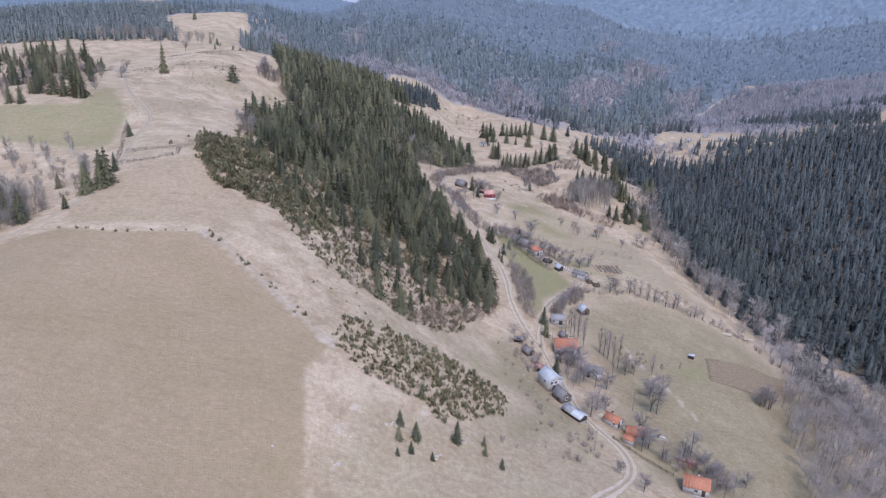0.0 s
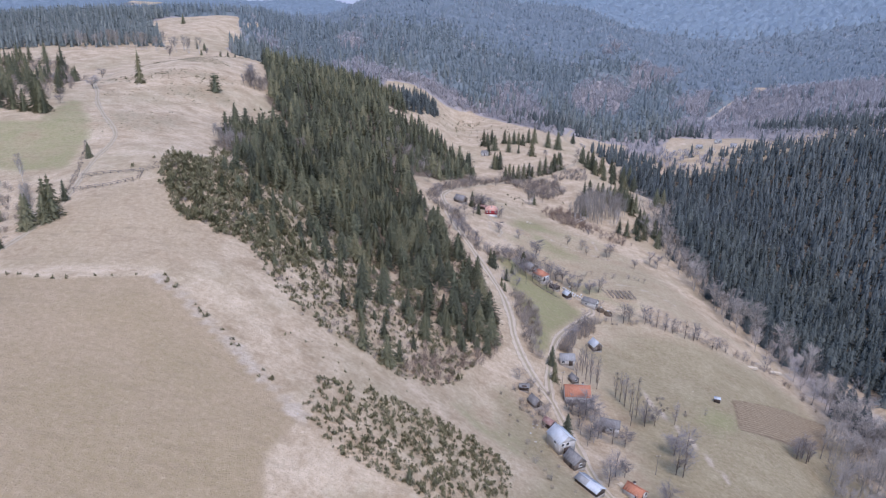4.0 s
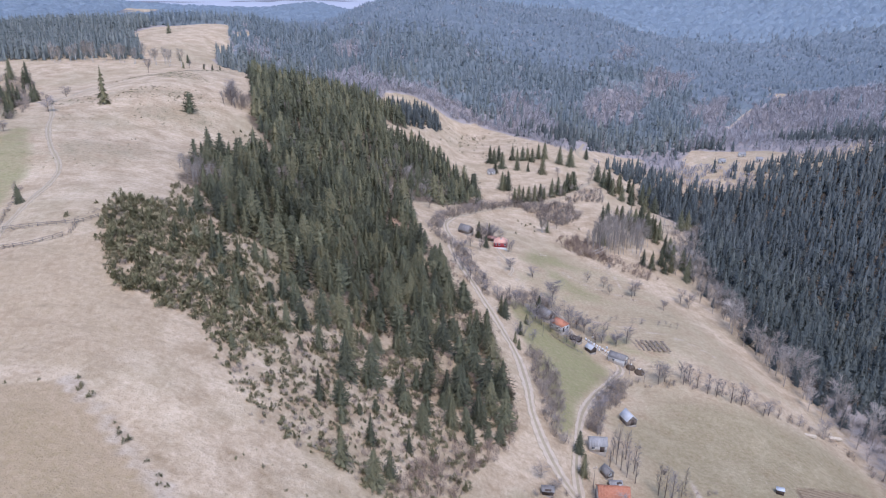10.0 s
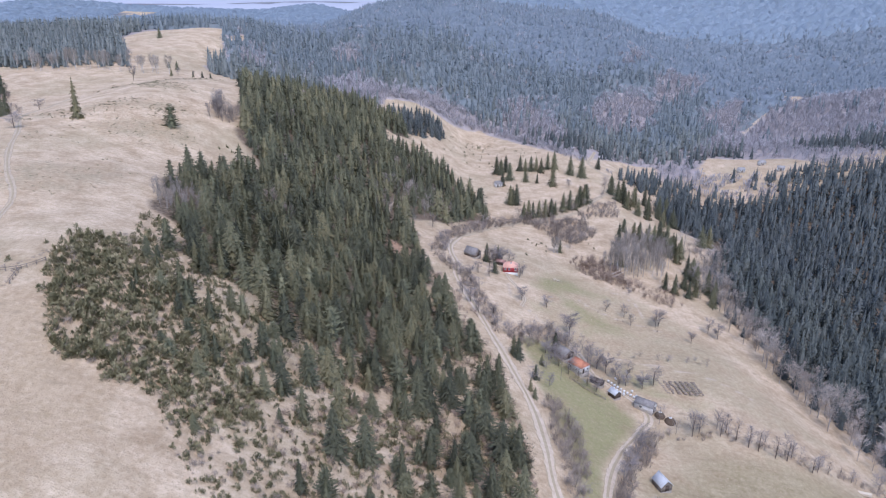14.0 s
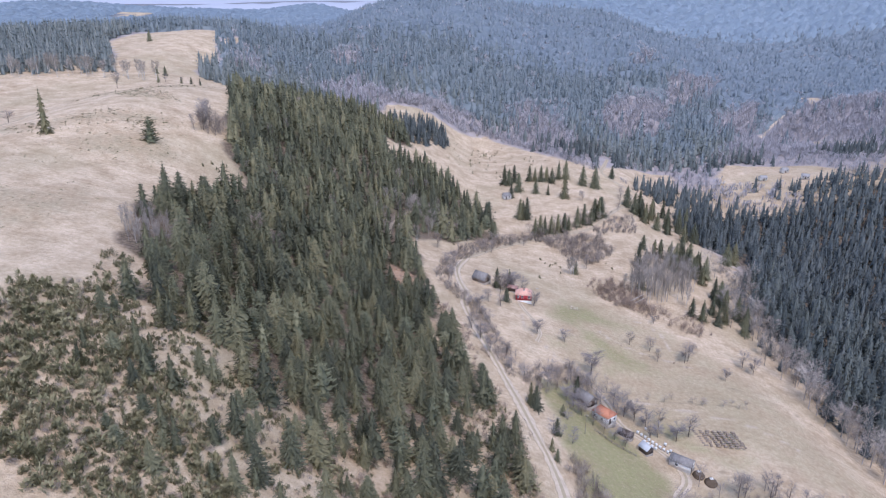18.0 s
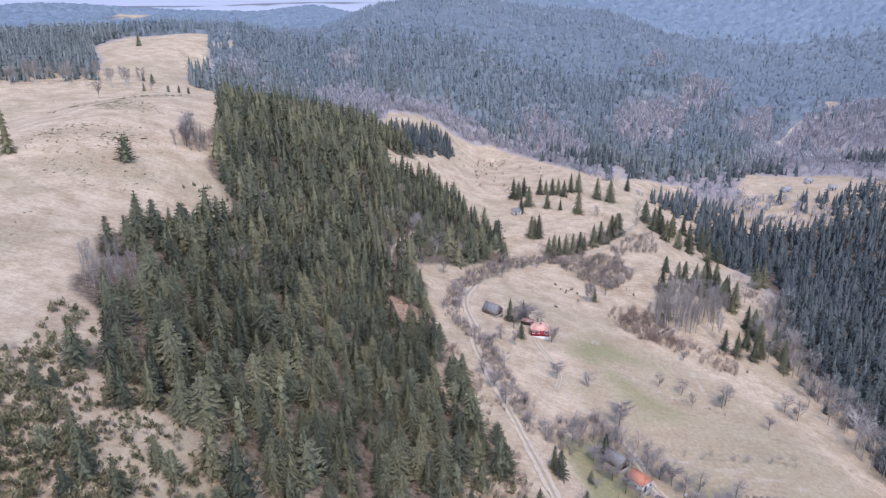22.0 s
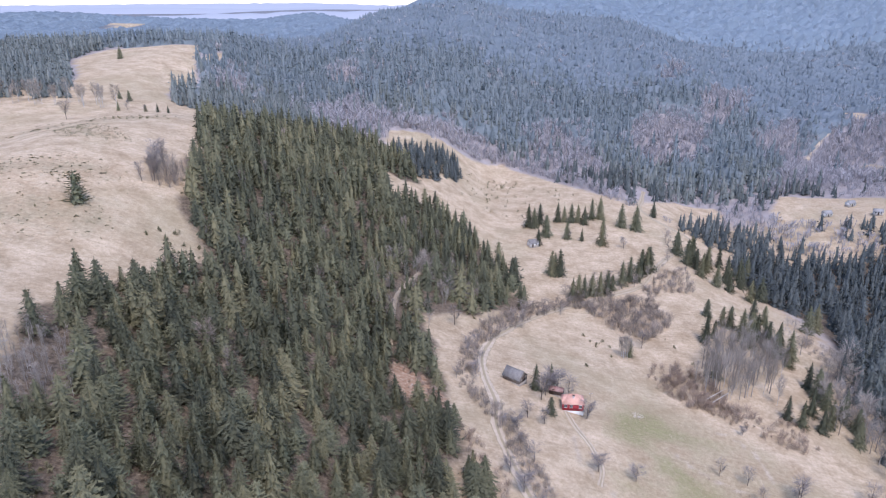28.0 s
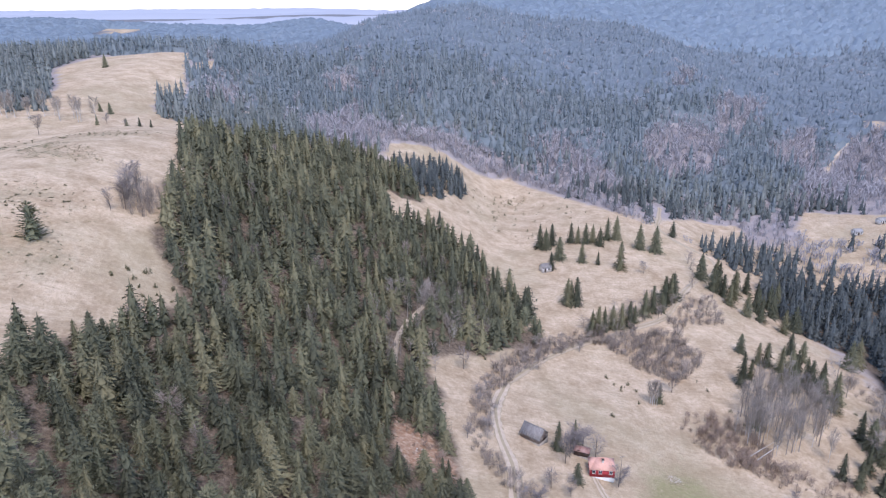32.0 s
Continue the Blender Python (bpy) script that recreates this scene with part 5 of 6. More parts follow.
thicket("road_slope_bushes", ROAD_SLOPE, 4.5, 1.6, TWIGS, "low grey-brown bushes on the slope over the road", keep=0.5, spread=0.45)
leafless("yard_trees", sow([(44, 92), (54, 95), (57, 88), (52, 74), (47, 66), (45, 78)], 4.6, 0.8), 5.5, 0.38, "dark leafless trees crowding between the village houses", DARK_TWIGS)
leafless("terrace_bushes", sow(strip([(56, 223), (68, 225), (83, 223), (99, 224), (111, 227)], 2.2), 3.2, 0.5), 2.4, 0.5, "low leafless bushes along the meadow terrace", TWIGS)
leafless("slope_trees", sow([(66, 36), (84, 46), (92, 36), (86, 20), (70, 26)], 5, 0.7), 5.5, 0.42, "dark leafless trees round the ruined house", DARK_TWIGS)
leafless("shed_trees", sow([(28, 104), (40, 106), (40, 86), (33, 72), (27, 84)], 5.5, 0.55), 4.0, 0.45, "grey leafless bushes round the sheds", TWIGS)
leafless("strip_trees", sow(strip([(33, 176), (38, 196), (40, 212), (56, 222)], 4), 4.2, 0.6), 4.5, 0.42, "grey leafless trees above the green strip", DARK_TWIGS)
leafless("far_grove", sow([(60, 380), (95, 402), (115, 440), (128, 460), (110, 470), (98, 440), (70, 410), (48, 392)], 6, 0.4), 6, 0.36, "grey leafless trees beside the upper road", TWIGS)
leafless("upper_road_trees", sow(strip([(14, 338), (30, 360), (60, 386), (90, 410)], 6.5), 4.2, 0.5), 5.5, 0.42, "mauve-grey leafless trees crowding the upper road", TWIGS)
thicket("gully_brush", [(68, 308), (83, 328), (93, 318), (95, 298), (79, 296)], 2.0, 3.0, RUSSET, "dense russet brush below the birch grove", keep=0.85)
leafless("gully_grove", sow([(88, 311), (96, 304), (112, 311), (126, 334), (121, 347), (106, 347), (94, 334)], 3.7, 0.8), 12.5, 0.17, "pale slender birches crowding the gully", PALE_TWIGS, BARE_SLIM)
thicket("ridge_copse", [(-128, 56), (-122, 78), (-124, 104), (-140, 128), (-172, 134), (-190, 120), (-185, 60), (-150, 40)], 4.2, 3.2, TWIGS, "grey-brown leafless copse below the ridge track", keep=0.5)
thicket("copse_birches", [(-128, 60), (-126, 80), (-145, 92), (-165, 80), (-160, 50)], 3.4, 9.0, PALE_TWIGS, "pale slender birch copse below the ridge track", slim=0.22, keep=0.7)
thicket("west_brush", [(-330, 400), (-272, 415), (-215, 330), (-190, 262), (-178, 214), (-205, 200), (-330, 260)], 5, 4.0, TWIGS, "grey leafless brush in the open western wood", keep=0.5)
thicket("village_bushes", [(30, 100), (40, 100), (38, 84), (34, 74), (28, 80)], 2.2, 2.4, TWIGS, "brown leafless bushes around the sheds", keep=0.6)
thicket("garden_bushes", [(66, 36), (78, 46), (90, 40), (86, 28), (70, 30)], 2.2, 2.6, TWIGS, "brown leafless bushes around the ruined house", keep=0.6)
thicket("bend_scrub", [(38, 20), (47, 28), (50, 36), (46, 42), (36, 30), (32, 16)], 2.2, 2.2, TWIGS, "brown leafless bushes inside the road bend", keep=0.55)
thicket("slope_bushes", [(70, 120), (84, 114), (92, 104), (86, 100), (74, 108)], 2.6, 1.8, TWIGS, "low brown brush on the old field wall", keep=0.6)
thicket("terrace_scrub", strip([(67, 266), (75, 257), (86, 254), (98, 251), (106, 240)], 2.0), 3.0, 1.0, RUSSET, "low russet scrub on the terrace bank", keep=0.4)
thicket("wood_edge_birches", [(-123, 345), (-113, 362), (-108, 340), (-114, 328)], 3.2, 6.5, TWIGS, "grey leafless saplings at the wood edge", slim=0.3)
leafless("young_birches", sow(YOUNG_BIRCHES, 2.1, 0.85), 5.2, 0.19, "pale leafless birch saplings inside the wood edge", PALE_TWIGS, BARE_SLIM)
thicket("gap_bushes", [(-18, 395), (4, 385), (8, 362), (-8, 352), (-22, 372)], 2.4, 5.5, PALE_TWIGS, "pale leafless trees between the spruces", slim=0.35)
thicket("valley_bushes", [(105, 415), (118, 425), (112, 395), (90, 385), (84, 392)], 2.4, 3.0, TWIGS, "grey bushes below the road", keep=0.7)
thicket("ridge_bracken", [(-165, 361), (-148, 360), (-136, 368), (-150, 385), (-176, 402), (-180, 385)], 1.2, 0.4, JUNIPER, "low dark heath patch on the brow", BUSHES_LOW, 1.9, 0.55)
thicket("ridge_moor", [(-195, 300), (-160, 330), (-130, 340), (-128, 320), (-165, 300), (-190, 280)], 1.8, 0.4, JUNIPER, "low brown heath in streaks over the ridge", BUSHES, 2.0, 0.3)
thicket("brow_moor", [(-215, 400), (-180, 412), (-150, 415), (-140, 440), (-180, 440), (-215, 430)], 2.8, 0.5, JUNIPER, "low brown heath below the brow", BUSHES, 1.5, 0.35)
thicket("ridge_heath", [(-150, 275), (-120, 280), (-112, 300), (-135, 320), (-152, 300)], 2.6, 0.45, JUNIPER, "scattered low heath on the ridge pasture", BUSHES, 1.4, 0.4)

hedge = [[(-121, 128), (-112, 131), (-103, 136), (-100, 144)], [(-117, 115), (-107, 119), (-100, 125), (-103, 134)], [(-137, 168), (-131, 150), (-124, 131), (-119, 114), (-117, 96), (-121, 84), (-134, 66)]]
for k, line in enumerate(hedge):
    line = smooth_line(line, 2.0)
    thicket("hedge_bank", strip(line, 0.8), 0.75, 0.5 if k < 2 else 0.7, TWIGS, "low dark hedge of dry stalks along the field edge", slim=0.7, keep=0.75)

thicket("ridge_tufts", [(-150, 180), (-120, 190), (-112, 230), (-130, 250), (-150, 220)], 2.5, 0.45, JUNIPER, "dark low tufts dotted over the ridge pasture", BUSHES_LOW, 1.2, 0.4, 0.4)
thicket("brow_tufts", [(-170, 250), (-140, 262), (-112, 280), (-118, 330), (-150, 345), (-180, 300)], 2.6, 0.45, JUNIPER, "dark low tufts dotted below the brow", BUSHES_LOW, 1.2, 0.35, 0.4)
JUNIPER_MESH = [mesh_from("juniper", v, t, JUNIPER) for v, t in BUSHES]


def junipers(group, label, spots, lo, hi):
    for x, y in spots:
        h = rng.uniform(lo, hi)
        ob = tagged(new("juniper_bush", JUNIPER_MESH[rng.integers(5)]), label, "bush", group)
        ob.matrix_basis = Matrix.Translation((x, y, float(ground(x, y)) - 0.1)) @ Matrix.Rotation(rng.uniform(0, 6.28), 4, "Z") @ Matrix.Diagonal((h * 0.62, h * 0.62, h, 1))


junipers("junipers on the slope", "olive-green juniper bush on dry grass", sow(JUNIPERS, 2.5, 0.85), 1.0, 2.7)
stand("small_junipers", BUSHES, sow(JUNIPERS, 1.6, 0.75), 1.2, 0.7, JUNIPER, "low olive junipers filling the slope patch", "bushes", 0.35, 0.1)
edge = smooth_line([(-71, 67), (-57, 56), (-46, 47), (-36, 38), (-26, 33)], 1.3)
edge = edge[np.sin(np.arange(len(edge)) * 0.62) + rng.normal(0, 0.5, len(edge)) > 0.25]
edge = edge + rng.normal(0, 0.5, edge.shape)
junipers("junipers on the field bank", "dark juniper bush on the bare field bank", edge, 0.9, 1.9)
bank = np.array([(-112, 60.5), (-107, 60), (-104, 60), (-99, 59.5), (-95, 59.3), (-92, 60), (-86, 62), (-82, 63.3), (-77, 65.5)])
junipers("junipers on the field bank", "small dark bush on the low field bank", bank, 0.8, 1.4)
junipers("junipers on the lower slope", "small juniper on dry grass below the wood", sow([(-40, 68), (-20, 64), (0, 62), (-10, 54), (-26, 52), (-38, 58)], 3.6, 0.5), 0.5, 1.2)
junipers("junipers by the upper fence", "dark juniper along the upper field edge", np.array([(-101, 152), (-99, 150), (-96, 151), (-93, 154), (-90, 152), (-88, 156), (-94, 148), (-86, 150), (-103, 148), (-84, 156), (-106, 137)]), 1.0, 2.0)
junipers("junipers on the meadow", "dark juniper bush on the bright meadow", np.array([(51, 341), (53, 339), (54.5, 340), (52.5, 337), (56, 342), (49, 346), (58, 338), (84, 348), (86, 342), (57, 330), (90, 330), (92, 322), (140, 338), (143, 330), (128, 385), (45, 318)]), 0.9, 1.8)
clumps = np.concatenate([np.array(c) + rng.normal(0, sp, (k, 2)) for c, sp, k in (((11, 604), 5, 9), ((30, 606), 5, 7), ((22, 562), 6, 12), ((33, 560), 4, 10), ((42, 570), 5, 7), ((20, 535), 6, 9), ((64, 586), 4, 5))])
scattered = sow([(-40, 530), (30, 480), (60, 500), (90, 510), (60, 556), (20, 575), (-20, 565)], 7.5, 0.5)
stand("far_meadow_junipers", BUSHES_LOW, np.concatenate([clumps, scattered]), 1.7, 0.62, JUNIPER, "tiny dark junipers dotted over the far bright meadow", "bushes", 0.35, 0.1)
junipers("junipers by the wood notch", "dark juniper by the notch in the wood", np.array([(-100, 300), (-97, 297), (-94, 300), (-92, 296), (-103, 303), (-98, 305), (-90, 302), (-95, 293), (-105, 298), (-88, 296)]), 1.0, 2.4)

# ---- buildings ----
def solid(name, mat, *boxes):
    """One mesh of bevel-free blocks given as (x0, y0, z0, x1, y1, z1)."""
    V, F = [], []
    for x0, y0, z0, x1, y1, z1 in boxes:
        b = len(V)
        V += [(x, y, z) for z in (z0, z1) for x, y in ((x0, y0), (x1, y0), (x1, y1), (x0, y1))]
        F += [tuple(b + i for i in f) for f in ((3, 2, 1, 0), (4, 5, 6, 7), (0, 1, 5, 4), (1, 2, 6, 5), (2, 3, 7, 6), (3, 0, 4, 7))]
    return mesh_from(name, V, F, mat)


def slab(name, mat, a, b, c, d, thick=0.12):
    """A thick sheet with the four corners given, downwards by its thickness."""
    top = [Vector(p) for p in (a, b, c, d)]
    n = (top[1] - top[0]).cross(top[3] - top[0]).normalized() * thick
    V = [tuple(p) for p in top] + [tuple(p - n) for p in top]
    return mesh_from(name, V, [(0, 1, 2, 3), (7, 6, 5, 4), (0, 4, 5, 1), (1, 5, 6, 2), (2, 6, 7, 3), (3, 7, 4, 0)], mat)


def battens(ob, mat, a, b, c, d, count):
    """Raised battens or tile rolls running up a roof slope, each a part of the building."""
    a, b, c, d = (Vector(p) for p in (a, b, c, d))
    n = (b - a).cross(d - a).normalized()
    for k in range(count):
        u0, u1 = (k + 0.38) / count, (k + 0.62) / count
        V = [tuple(p.lerp(q, u) + n * (h + 0.005)) for p, q in ((a, b), (d, c)) for u, h in ((u0, 0.0), ((u0 + u1) / 2, 0.03), (u1, 0.0))]
        part("roof_batten", mesh_from("roof_batten", V, [(0, 1, 4, 3), (1, 2, 5, 4)], mat), ob)


def building(name, label, x, y, turn, long, wide, tall, rise, wall, roof, windows=(), door=None, hip=0.0, chimney=None, plinth=None, gable=None, over=0.25, group="", gable_mat=None, second_roof=None, patch=None, tilt=0.0):
    """A house or shed: long side along its x, eaves on +-y. windows: (side, along, height); sides s, n, e, w."""
    ob = new(name)
    L, W = long / 2, wide / 2
    corners = [(x + sx * L * math.cos(turn) - sy * W * math.sin(turn), y + sx * L * math.sin(turn) + sy * W * math.cos(turn)) for sx in (-1, 1) for sy in (-1, 1)]
    z0 = float(max(ground(px, py) for px, py in corners)) - 0.25
    drop = z0 - float(min(ground(px, py) for px, py in corners)) + 0.6
    part("plinth", solid("plinth", plinth or FOUNDATION, (-L, -W, -drop, L, W, 0.25)), ob)
    t = 0.2
    part("wall", solid("wall", wall, (-L, -W, 0.25, L, -W + t, tall)), ob)
    part("wall", solid("wall", wall, (-L, W - t, 0.25, L, W, tall)), ob)
    part("wall", solid("wall", wall, (-L, -W + t, 0.25, -L + t, W - t, tall)), ob)
    part("wall", solid("wall", wall, (L - t, -W + t, 0.25, L, W - t, tall)), ob)
    o, h = over, hip * L
    drop_eave = rise * o / W
    e, r = tall - drop_eave + 0.06, tall + rise + 0.06
    A, B, C, D = (-L - o, -W - o, e), (L + o, -W - o, e), (L + o, W + o, e), (-L - o, W + o, e)
    R0, R1 = (-L - o + h * 1.0, 0, r), (L + o - h * 1.0, 0, r)
    part("roof_slope", slab("roof_slope", roof, A, B, R1, R0), ob)
    part("roof_slope", slab("roof_slope", second_roof or roof, C, D, R0, R1), ob)
    if hip:
        for p, q, s in ((D, A, R0), (B, C, R1)):
            top, n = [Vector(v) for v in (p, q, s)], Vector((0, 0, 0.12))
            part("roof_slope", mesh_from("roof_slope", [tuple(v) for v in top] + [tuple(v - n) for v in top], [(0, 1, 2), (5, 4, 3), (0, 3, 4), (0, 4, 1), (1, 4, 5), (1, 5, 2), (2, 5, 3), (2, 3, 0)], roof), ob)
    else:
        for sx in (-1, 1):
            xo, xi = sx * L, sx * (L - t)
            V = [(xo, -W, tall), (xo, W, tall), (xo, 0, tall + rise), (xi, -W, tall), (xi, W, tall), (xi, 0, tall + rise)]
            part("gable", mesh_from("gable", V, [(0, 1, 2), (5, 4, 3), (0, 3, 4), (0, 4, 1), (1, 4, 5), (1, 5, 2), (2, 5, 3), (2, 3, 0)], gable_mat or wall), ob)
        for slope in ((A, B, R1, R0), (C, D, R0, R1)):
            battens(ob, roof, *slope, max(5, int(long / 0.7)))
    if patch:
        lift = Vector((0, 0, 0.05))
        M0, M1 = (Vector(A) + Vector(B)) / 2 + lift, (Vector(R0) + Vector(R1)) / 2 + lift
        part("roof_patch", slab("roof_patch", patch, tuple(Vector(A) + lift), tuple(M0), tuple(M1), tuple(Vector(R0) + lift), 0.04), ob, "darker old sheets over half the roof")
        N0, N1 = (Vector(C) + Vector(D)) / 2 + lift, (Vector(R0) + Vector(R1)) / 2 + lift
        part("roof_patch", slab("roof_patch", roof, tuple(Vector(C) + lift), tuple(N0), tuple(N1), tuple(Vector(R1) + lift), 0.04), ob, "bright new sheets over half the roof")
    part("ridge_cap", solid("ridge_cap", roof, (R0[0], -0.14, r - 0.06, R1[0], 0.14, r + 0.07)), ob)
    for side, along, height in windows:
        place_opening(ob, "window", side, along, height, 0.8, 0.9, L, W)
    if door:
        place_opening(ob, "door", door[0], door[1], 1.1, door[2] if len(door) > 2 else 0.95, 1.95, L, W)
    if chimney:
        cx, cy, ch = chimney
        c = part("chimney", solid("chimney", CREAM, (cx - 0.28, cy - 0.28, tall, cx + 0.28, cy + 0.28, tall + rise + ch)), ob, "short plastered chimney")
        part("chimney_cap", solid("chimney_cap", DARK_WOOD, (cx - 0.36, cy - 0.36, tall + rise + ch, cx + 0.36, cy + 0.36, tall + rise + ch + 0.1)), c)
    ob.matrix_basis = Matrix.Translation((x, y, z0)) @ Matrix.Rotation(turn, 4, "Z") @ Matrix.Rotation(tilt, 4, "X")
    return tagged(ob, label, "house" if "house" in name else "shed", group)


def place_opening(ob, kind, side, along, height, w, h, L, W):
    """A framed window or a plank door, set a little proud of the wall."""
    def box(a0, a1, z0, z1, d0, d1):
        if side in "sn":
            s = -1 if side == "s" else 1
            lo, hi = sorted((s * (W + d0), s * (W + d1)))
            return (a0, lo, z0, a1, hi, z1)
        s = 1 if side == "e" else -1
        lo, hi = sorted((s * (L + d0), s * (L + d1)))
        return (lo, a0, z0, hi, a1, z1)

    z0 = height + 0.25
    if kind == "window":
        f = part("window", solid("window", WHITE, box(along - w / 2 - 0.08, along + w / 2 + 0.08, z0 - 0.08, z0 + h + 0.08, 0.0, 0.05)), ob, "white-framed window")
        part("pane", solid("pane", PANE, box(along - w / 2, along - 0.03, z0, z0 + h, 0.052, 0.07), box(along + 0.03, along + w / 2, z0, z0 + h, 0.052, 0.07)), f)
        part("sill", solid("sill", WHITE, box(along - w / 2 - 0.12, along + w / 2 + 0.12, z0 - 0.14, z0 - 0.085, 0.0, 0.14)), f)
    else:
        d = part("door", solid("door", DARK_WOOD, box(along - w / 2, along + w / 2, 0.26, 0.26 + h, 0.0, 0.06)), ob, "dark plank door")
        part("handle", solid("handle", IRON, box(along + w / 2 - 0.16, along + w / 2 - 0.1, 1.2, 1.35, 0.061, 0.1)), d)


rad = math.radians
V_ = "village houses"
building("house", "plastered village house with an orange tiled gable roof", 49, 98.5, rad(-4), 8.2, 6.6, 3.0, 2.3, CREAM, ORANGE_TILE, (("s", -2.4, 0.9), ("s", 0.2, 0.9), ("s", 2.5, 0.9), ("e", 1.2, 1.0)), ("e", -1.5), chimney=(1.8, 0.9, 0.5), group=V_)
building("house", "two-storey plastered house with a pale sheet-metal roof", 38, 66.5, rad(-66), 6.6, 5.4, 3.9, 2.1, CREAM, TIN, (("e", 0, 2.6), ("e", -1.6, 2.6), ("s", 1.0, 2.4), ("n", 0.5, 2.4)), ("e", 0, 2.2), group=V_)
building("wooden_barn", "weathered wooden barn with a grey board gable", 40.6, 58.4, rad(-62), 4.8, 4.0, 2.2, 1.9, OLD_WOOD, SHINGLE, (("e", 0, 0.9),), ("s", 0.8), group=V_)
building("long_shed", "low wooden shed with a patched sheet roof", 42.6, 47.8, rad(-55), 7.6, 3.3, 1.5, 0.8, DARK_WOOD, TIN, (), ("e", 0), second_roof=OLD_TIN, patch=OLD_TIN, group=V_)
building("tool_shed", "small dark shed with a rusty sheet roof", 36.5, 78, rad(-50), 3.2, 2.6, 2.0, 0.9, DARK_WOOD, RUST, (), ("e", 0), group=V_)
building("wooden_shed", "grey wooden shed with a steep board roof", 33.5, 88.5, rad(-62), 3.9, 3.0, 1.6, 1.5, OLD_WOOD, SHINGLE, (), ("e", 0), group=V_)
building("wood_store", "small open-fronted wooden store with a grey roof", 30.8, 96, rad(-6), 3.0, 2.2, 1.6, 0.6, DARK_WOOD, SHINGLE, (), ("s", 0, 1.6), group=V_)
building("stone_barn", "plastered barn with a dull grey sheet roof", 50, 122.5, rad(-4), 5.2, 4.2, 2.4, 1.6, CREAM, OLD_TIN, (("s", -1.5, 0.9),), ("s", 1.2, 1.4), group=V_)
building("garden_shed", "little wooden garden shed with a pale gable", 50.5, 111, rad(-70), 3.0, 2.5, 1.9, 1.0, OLD_WOOD, SHINGLE, (("e", 0, 0.8),), group=V_)
building("chicken_house", "low wooden coop with a grey lean roof", 52, 107, rad(0), 3.4, 1.8, 1.4, 0.4, DARK_WOOD, OLD_TIN, (), ("s", 0.6), group=V_)
building("hay_barn", "small hay barn with a bright metal roof on the open slope", 66, 145.5, rad(-72), 4.4, 3.8, 2.2, 1.9, OLD_WOOD, TIN, (), ("e", 0.2, 1.3), group=V_)
building("cottage_house", "whitewashed cottage with a sagging shingle roof", 57, 84, rad(-18), 6.0, 4.2, 2.5, 1.5, PLASTER, SHINGLE, (("s", 0.6, 0.9), ("e", 0.4, 0.9)), ("s", -1.6), group=V_)
building("house", "low white house with an orange hipped tile roof", 55.2, 48.6, rad(-48), 5.0, 3.6, 2.0, 1.3, PLASTER, ORANGE_TILE, (("e", 0.9, 0.9), ("s", 1.4, 0.9)), ("e", -0.8), chimney=(-1.0, 0.6, 0.3), group=V_)
building("house", "orange-roofed brick house by the road bend", 60.8, 43.2, rad(-12), 5.6, 4.6, 2.3, 1.5, CREAM, ORANGE_TILE, (("s", 1.6, 0.9), ("e", 0, 0.9)), ("s", -0.6), hip=0.35, chimney=(1.2, 0.8, 0.4), group=V_)
building("house_annex", "small orange-roofed annex against the brick house", 57.8, 39.8, rad(-30), 3.2, 2.4, 1.7, 0.8, CREAM, ORANGE_TILE, (), ("e", 0), group=V_)
building("house", "house with a broad orange tile roof below the road", 72.4, 23.2, rad(-20), 6.8, 5.4, 2.5, 1.8, CREAM, ORANGE_TILE, (("s", 0, 0.9), ("w", 0, 0.9)), ("s", 2), chimney=(0.4, 0.9, 0.5), group=V_)
F_ = "farm buildings"
building("farmhouse", "white farmhouse with a weathered orange hipped roof", 51.5, 203, rad(-52), 6.2, 4.8, 3.0, 1.7, PLASTER, ORANGE_TILE, (("e", 1.2, 0.9), ("s", -1.8, 0.9), ("s", 1.0, 0.9)), ("e", -0.9), hip=0.45, group=F_)
building("grey_barn", "long grey shingled barn behind the farmhouse", 47, 210.5, rad(-56), 6.0, 4.2, 2.2, 1.8, OLD_WOOD, SHINGLE, (), ("e", 0, 1.4), group=F_)
building("low_shed", "low tumbledown shed beside the lane", 57.5, 197.5, rad(-40), 4.5, 2.4, 1.5, 0.5, DARK_WOOD, DARK_WOOD, (), ("e", 0), group=F_)
building("store_hut", "dark wooden hut with a bright sheet roof by the lane", 62.5, 191.5, rad(-60), 3.4, 2.9, 2.0, 1.1, DARK_WOOD, TIN, (), ("e", 0), group=F_)
building("bee_house", "long white-walled bee house with a grey slate roof", 72.5, 187, rad(-38), 6.6, 3.8, 2.5, 1.4, PLASTER, SHINGLE, (("s", -1.0, 0.8), ("e", 1.0, 0.8)), ("e", -0.5), group=F_)
building("red_house", "red-boarded cottage on a white base with a salmon hipped roof", 33, 281.5, rad(-6), 6.8, 5.4, 2.8, 1.9, RED_WALL, PINK_TILE, (("s", -2.4, 1.2), ("s", -0.6, 1.2), ("s", 2.3, 1.2), ("e", 0.5, 1.2)), ("n", 0), hip=0.62, chimney=(0.1, -0.9, 0.1), plinth=PLASTER, group="hillside houses")
building("plank_barn", "leaning old barn with a grey plank roof", 15.3, 293.5, rad(-40), 6.6, 4.8, 1.9, 2.3, OLD_WOOD, SHINGLE, (), ("e", 0.3, 1.5), group="hillside houses", tilt=rad(2))
building("rusty_shed", "small dark board shed with a rusty roof", 29, 289.5, rad(-22), 4.4, 2.6, 1.9, 0.7, DARK_WOOD, RUST, (), ("s", -0.8), group="hillside houses")
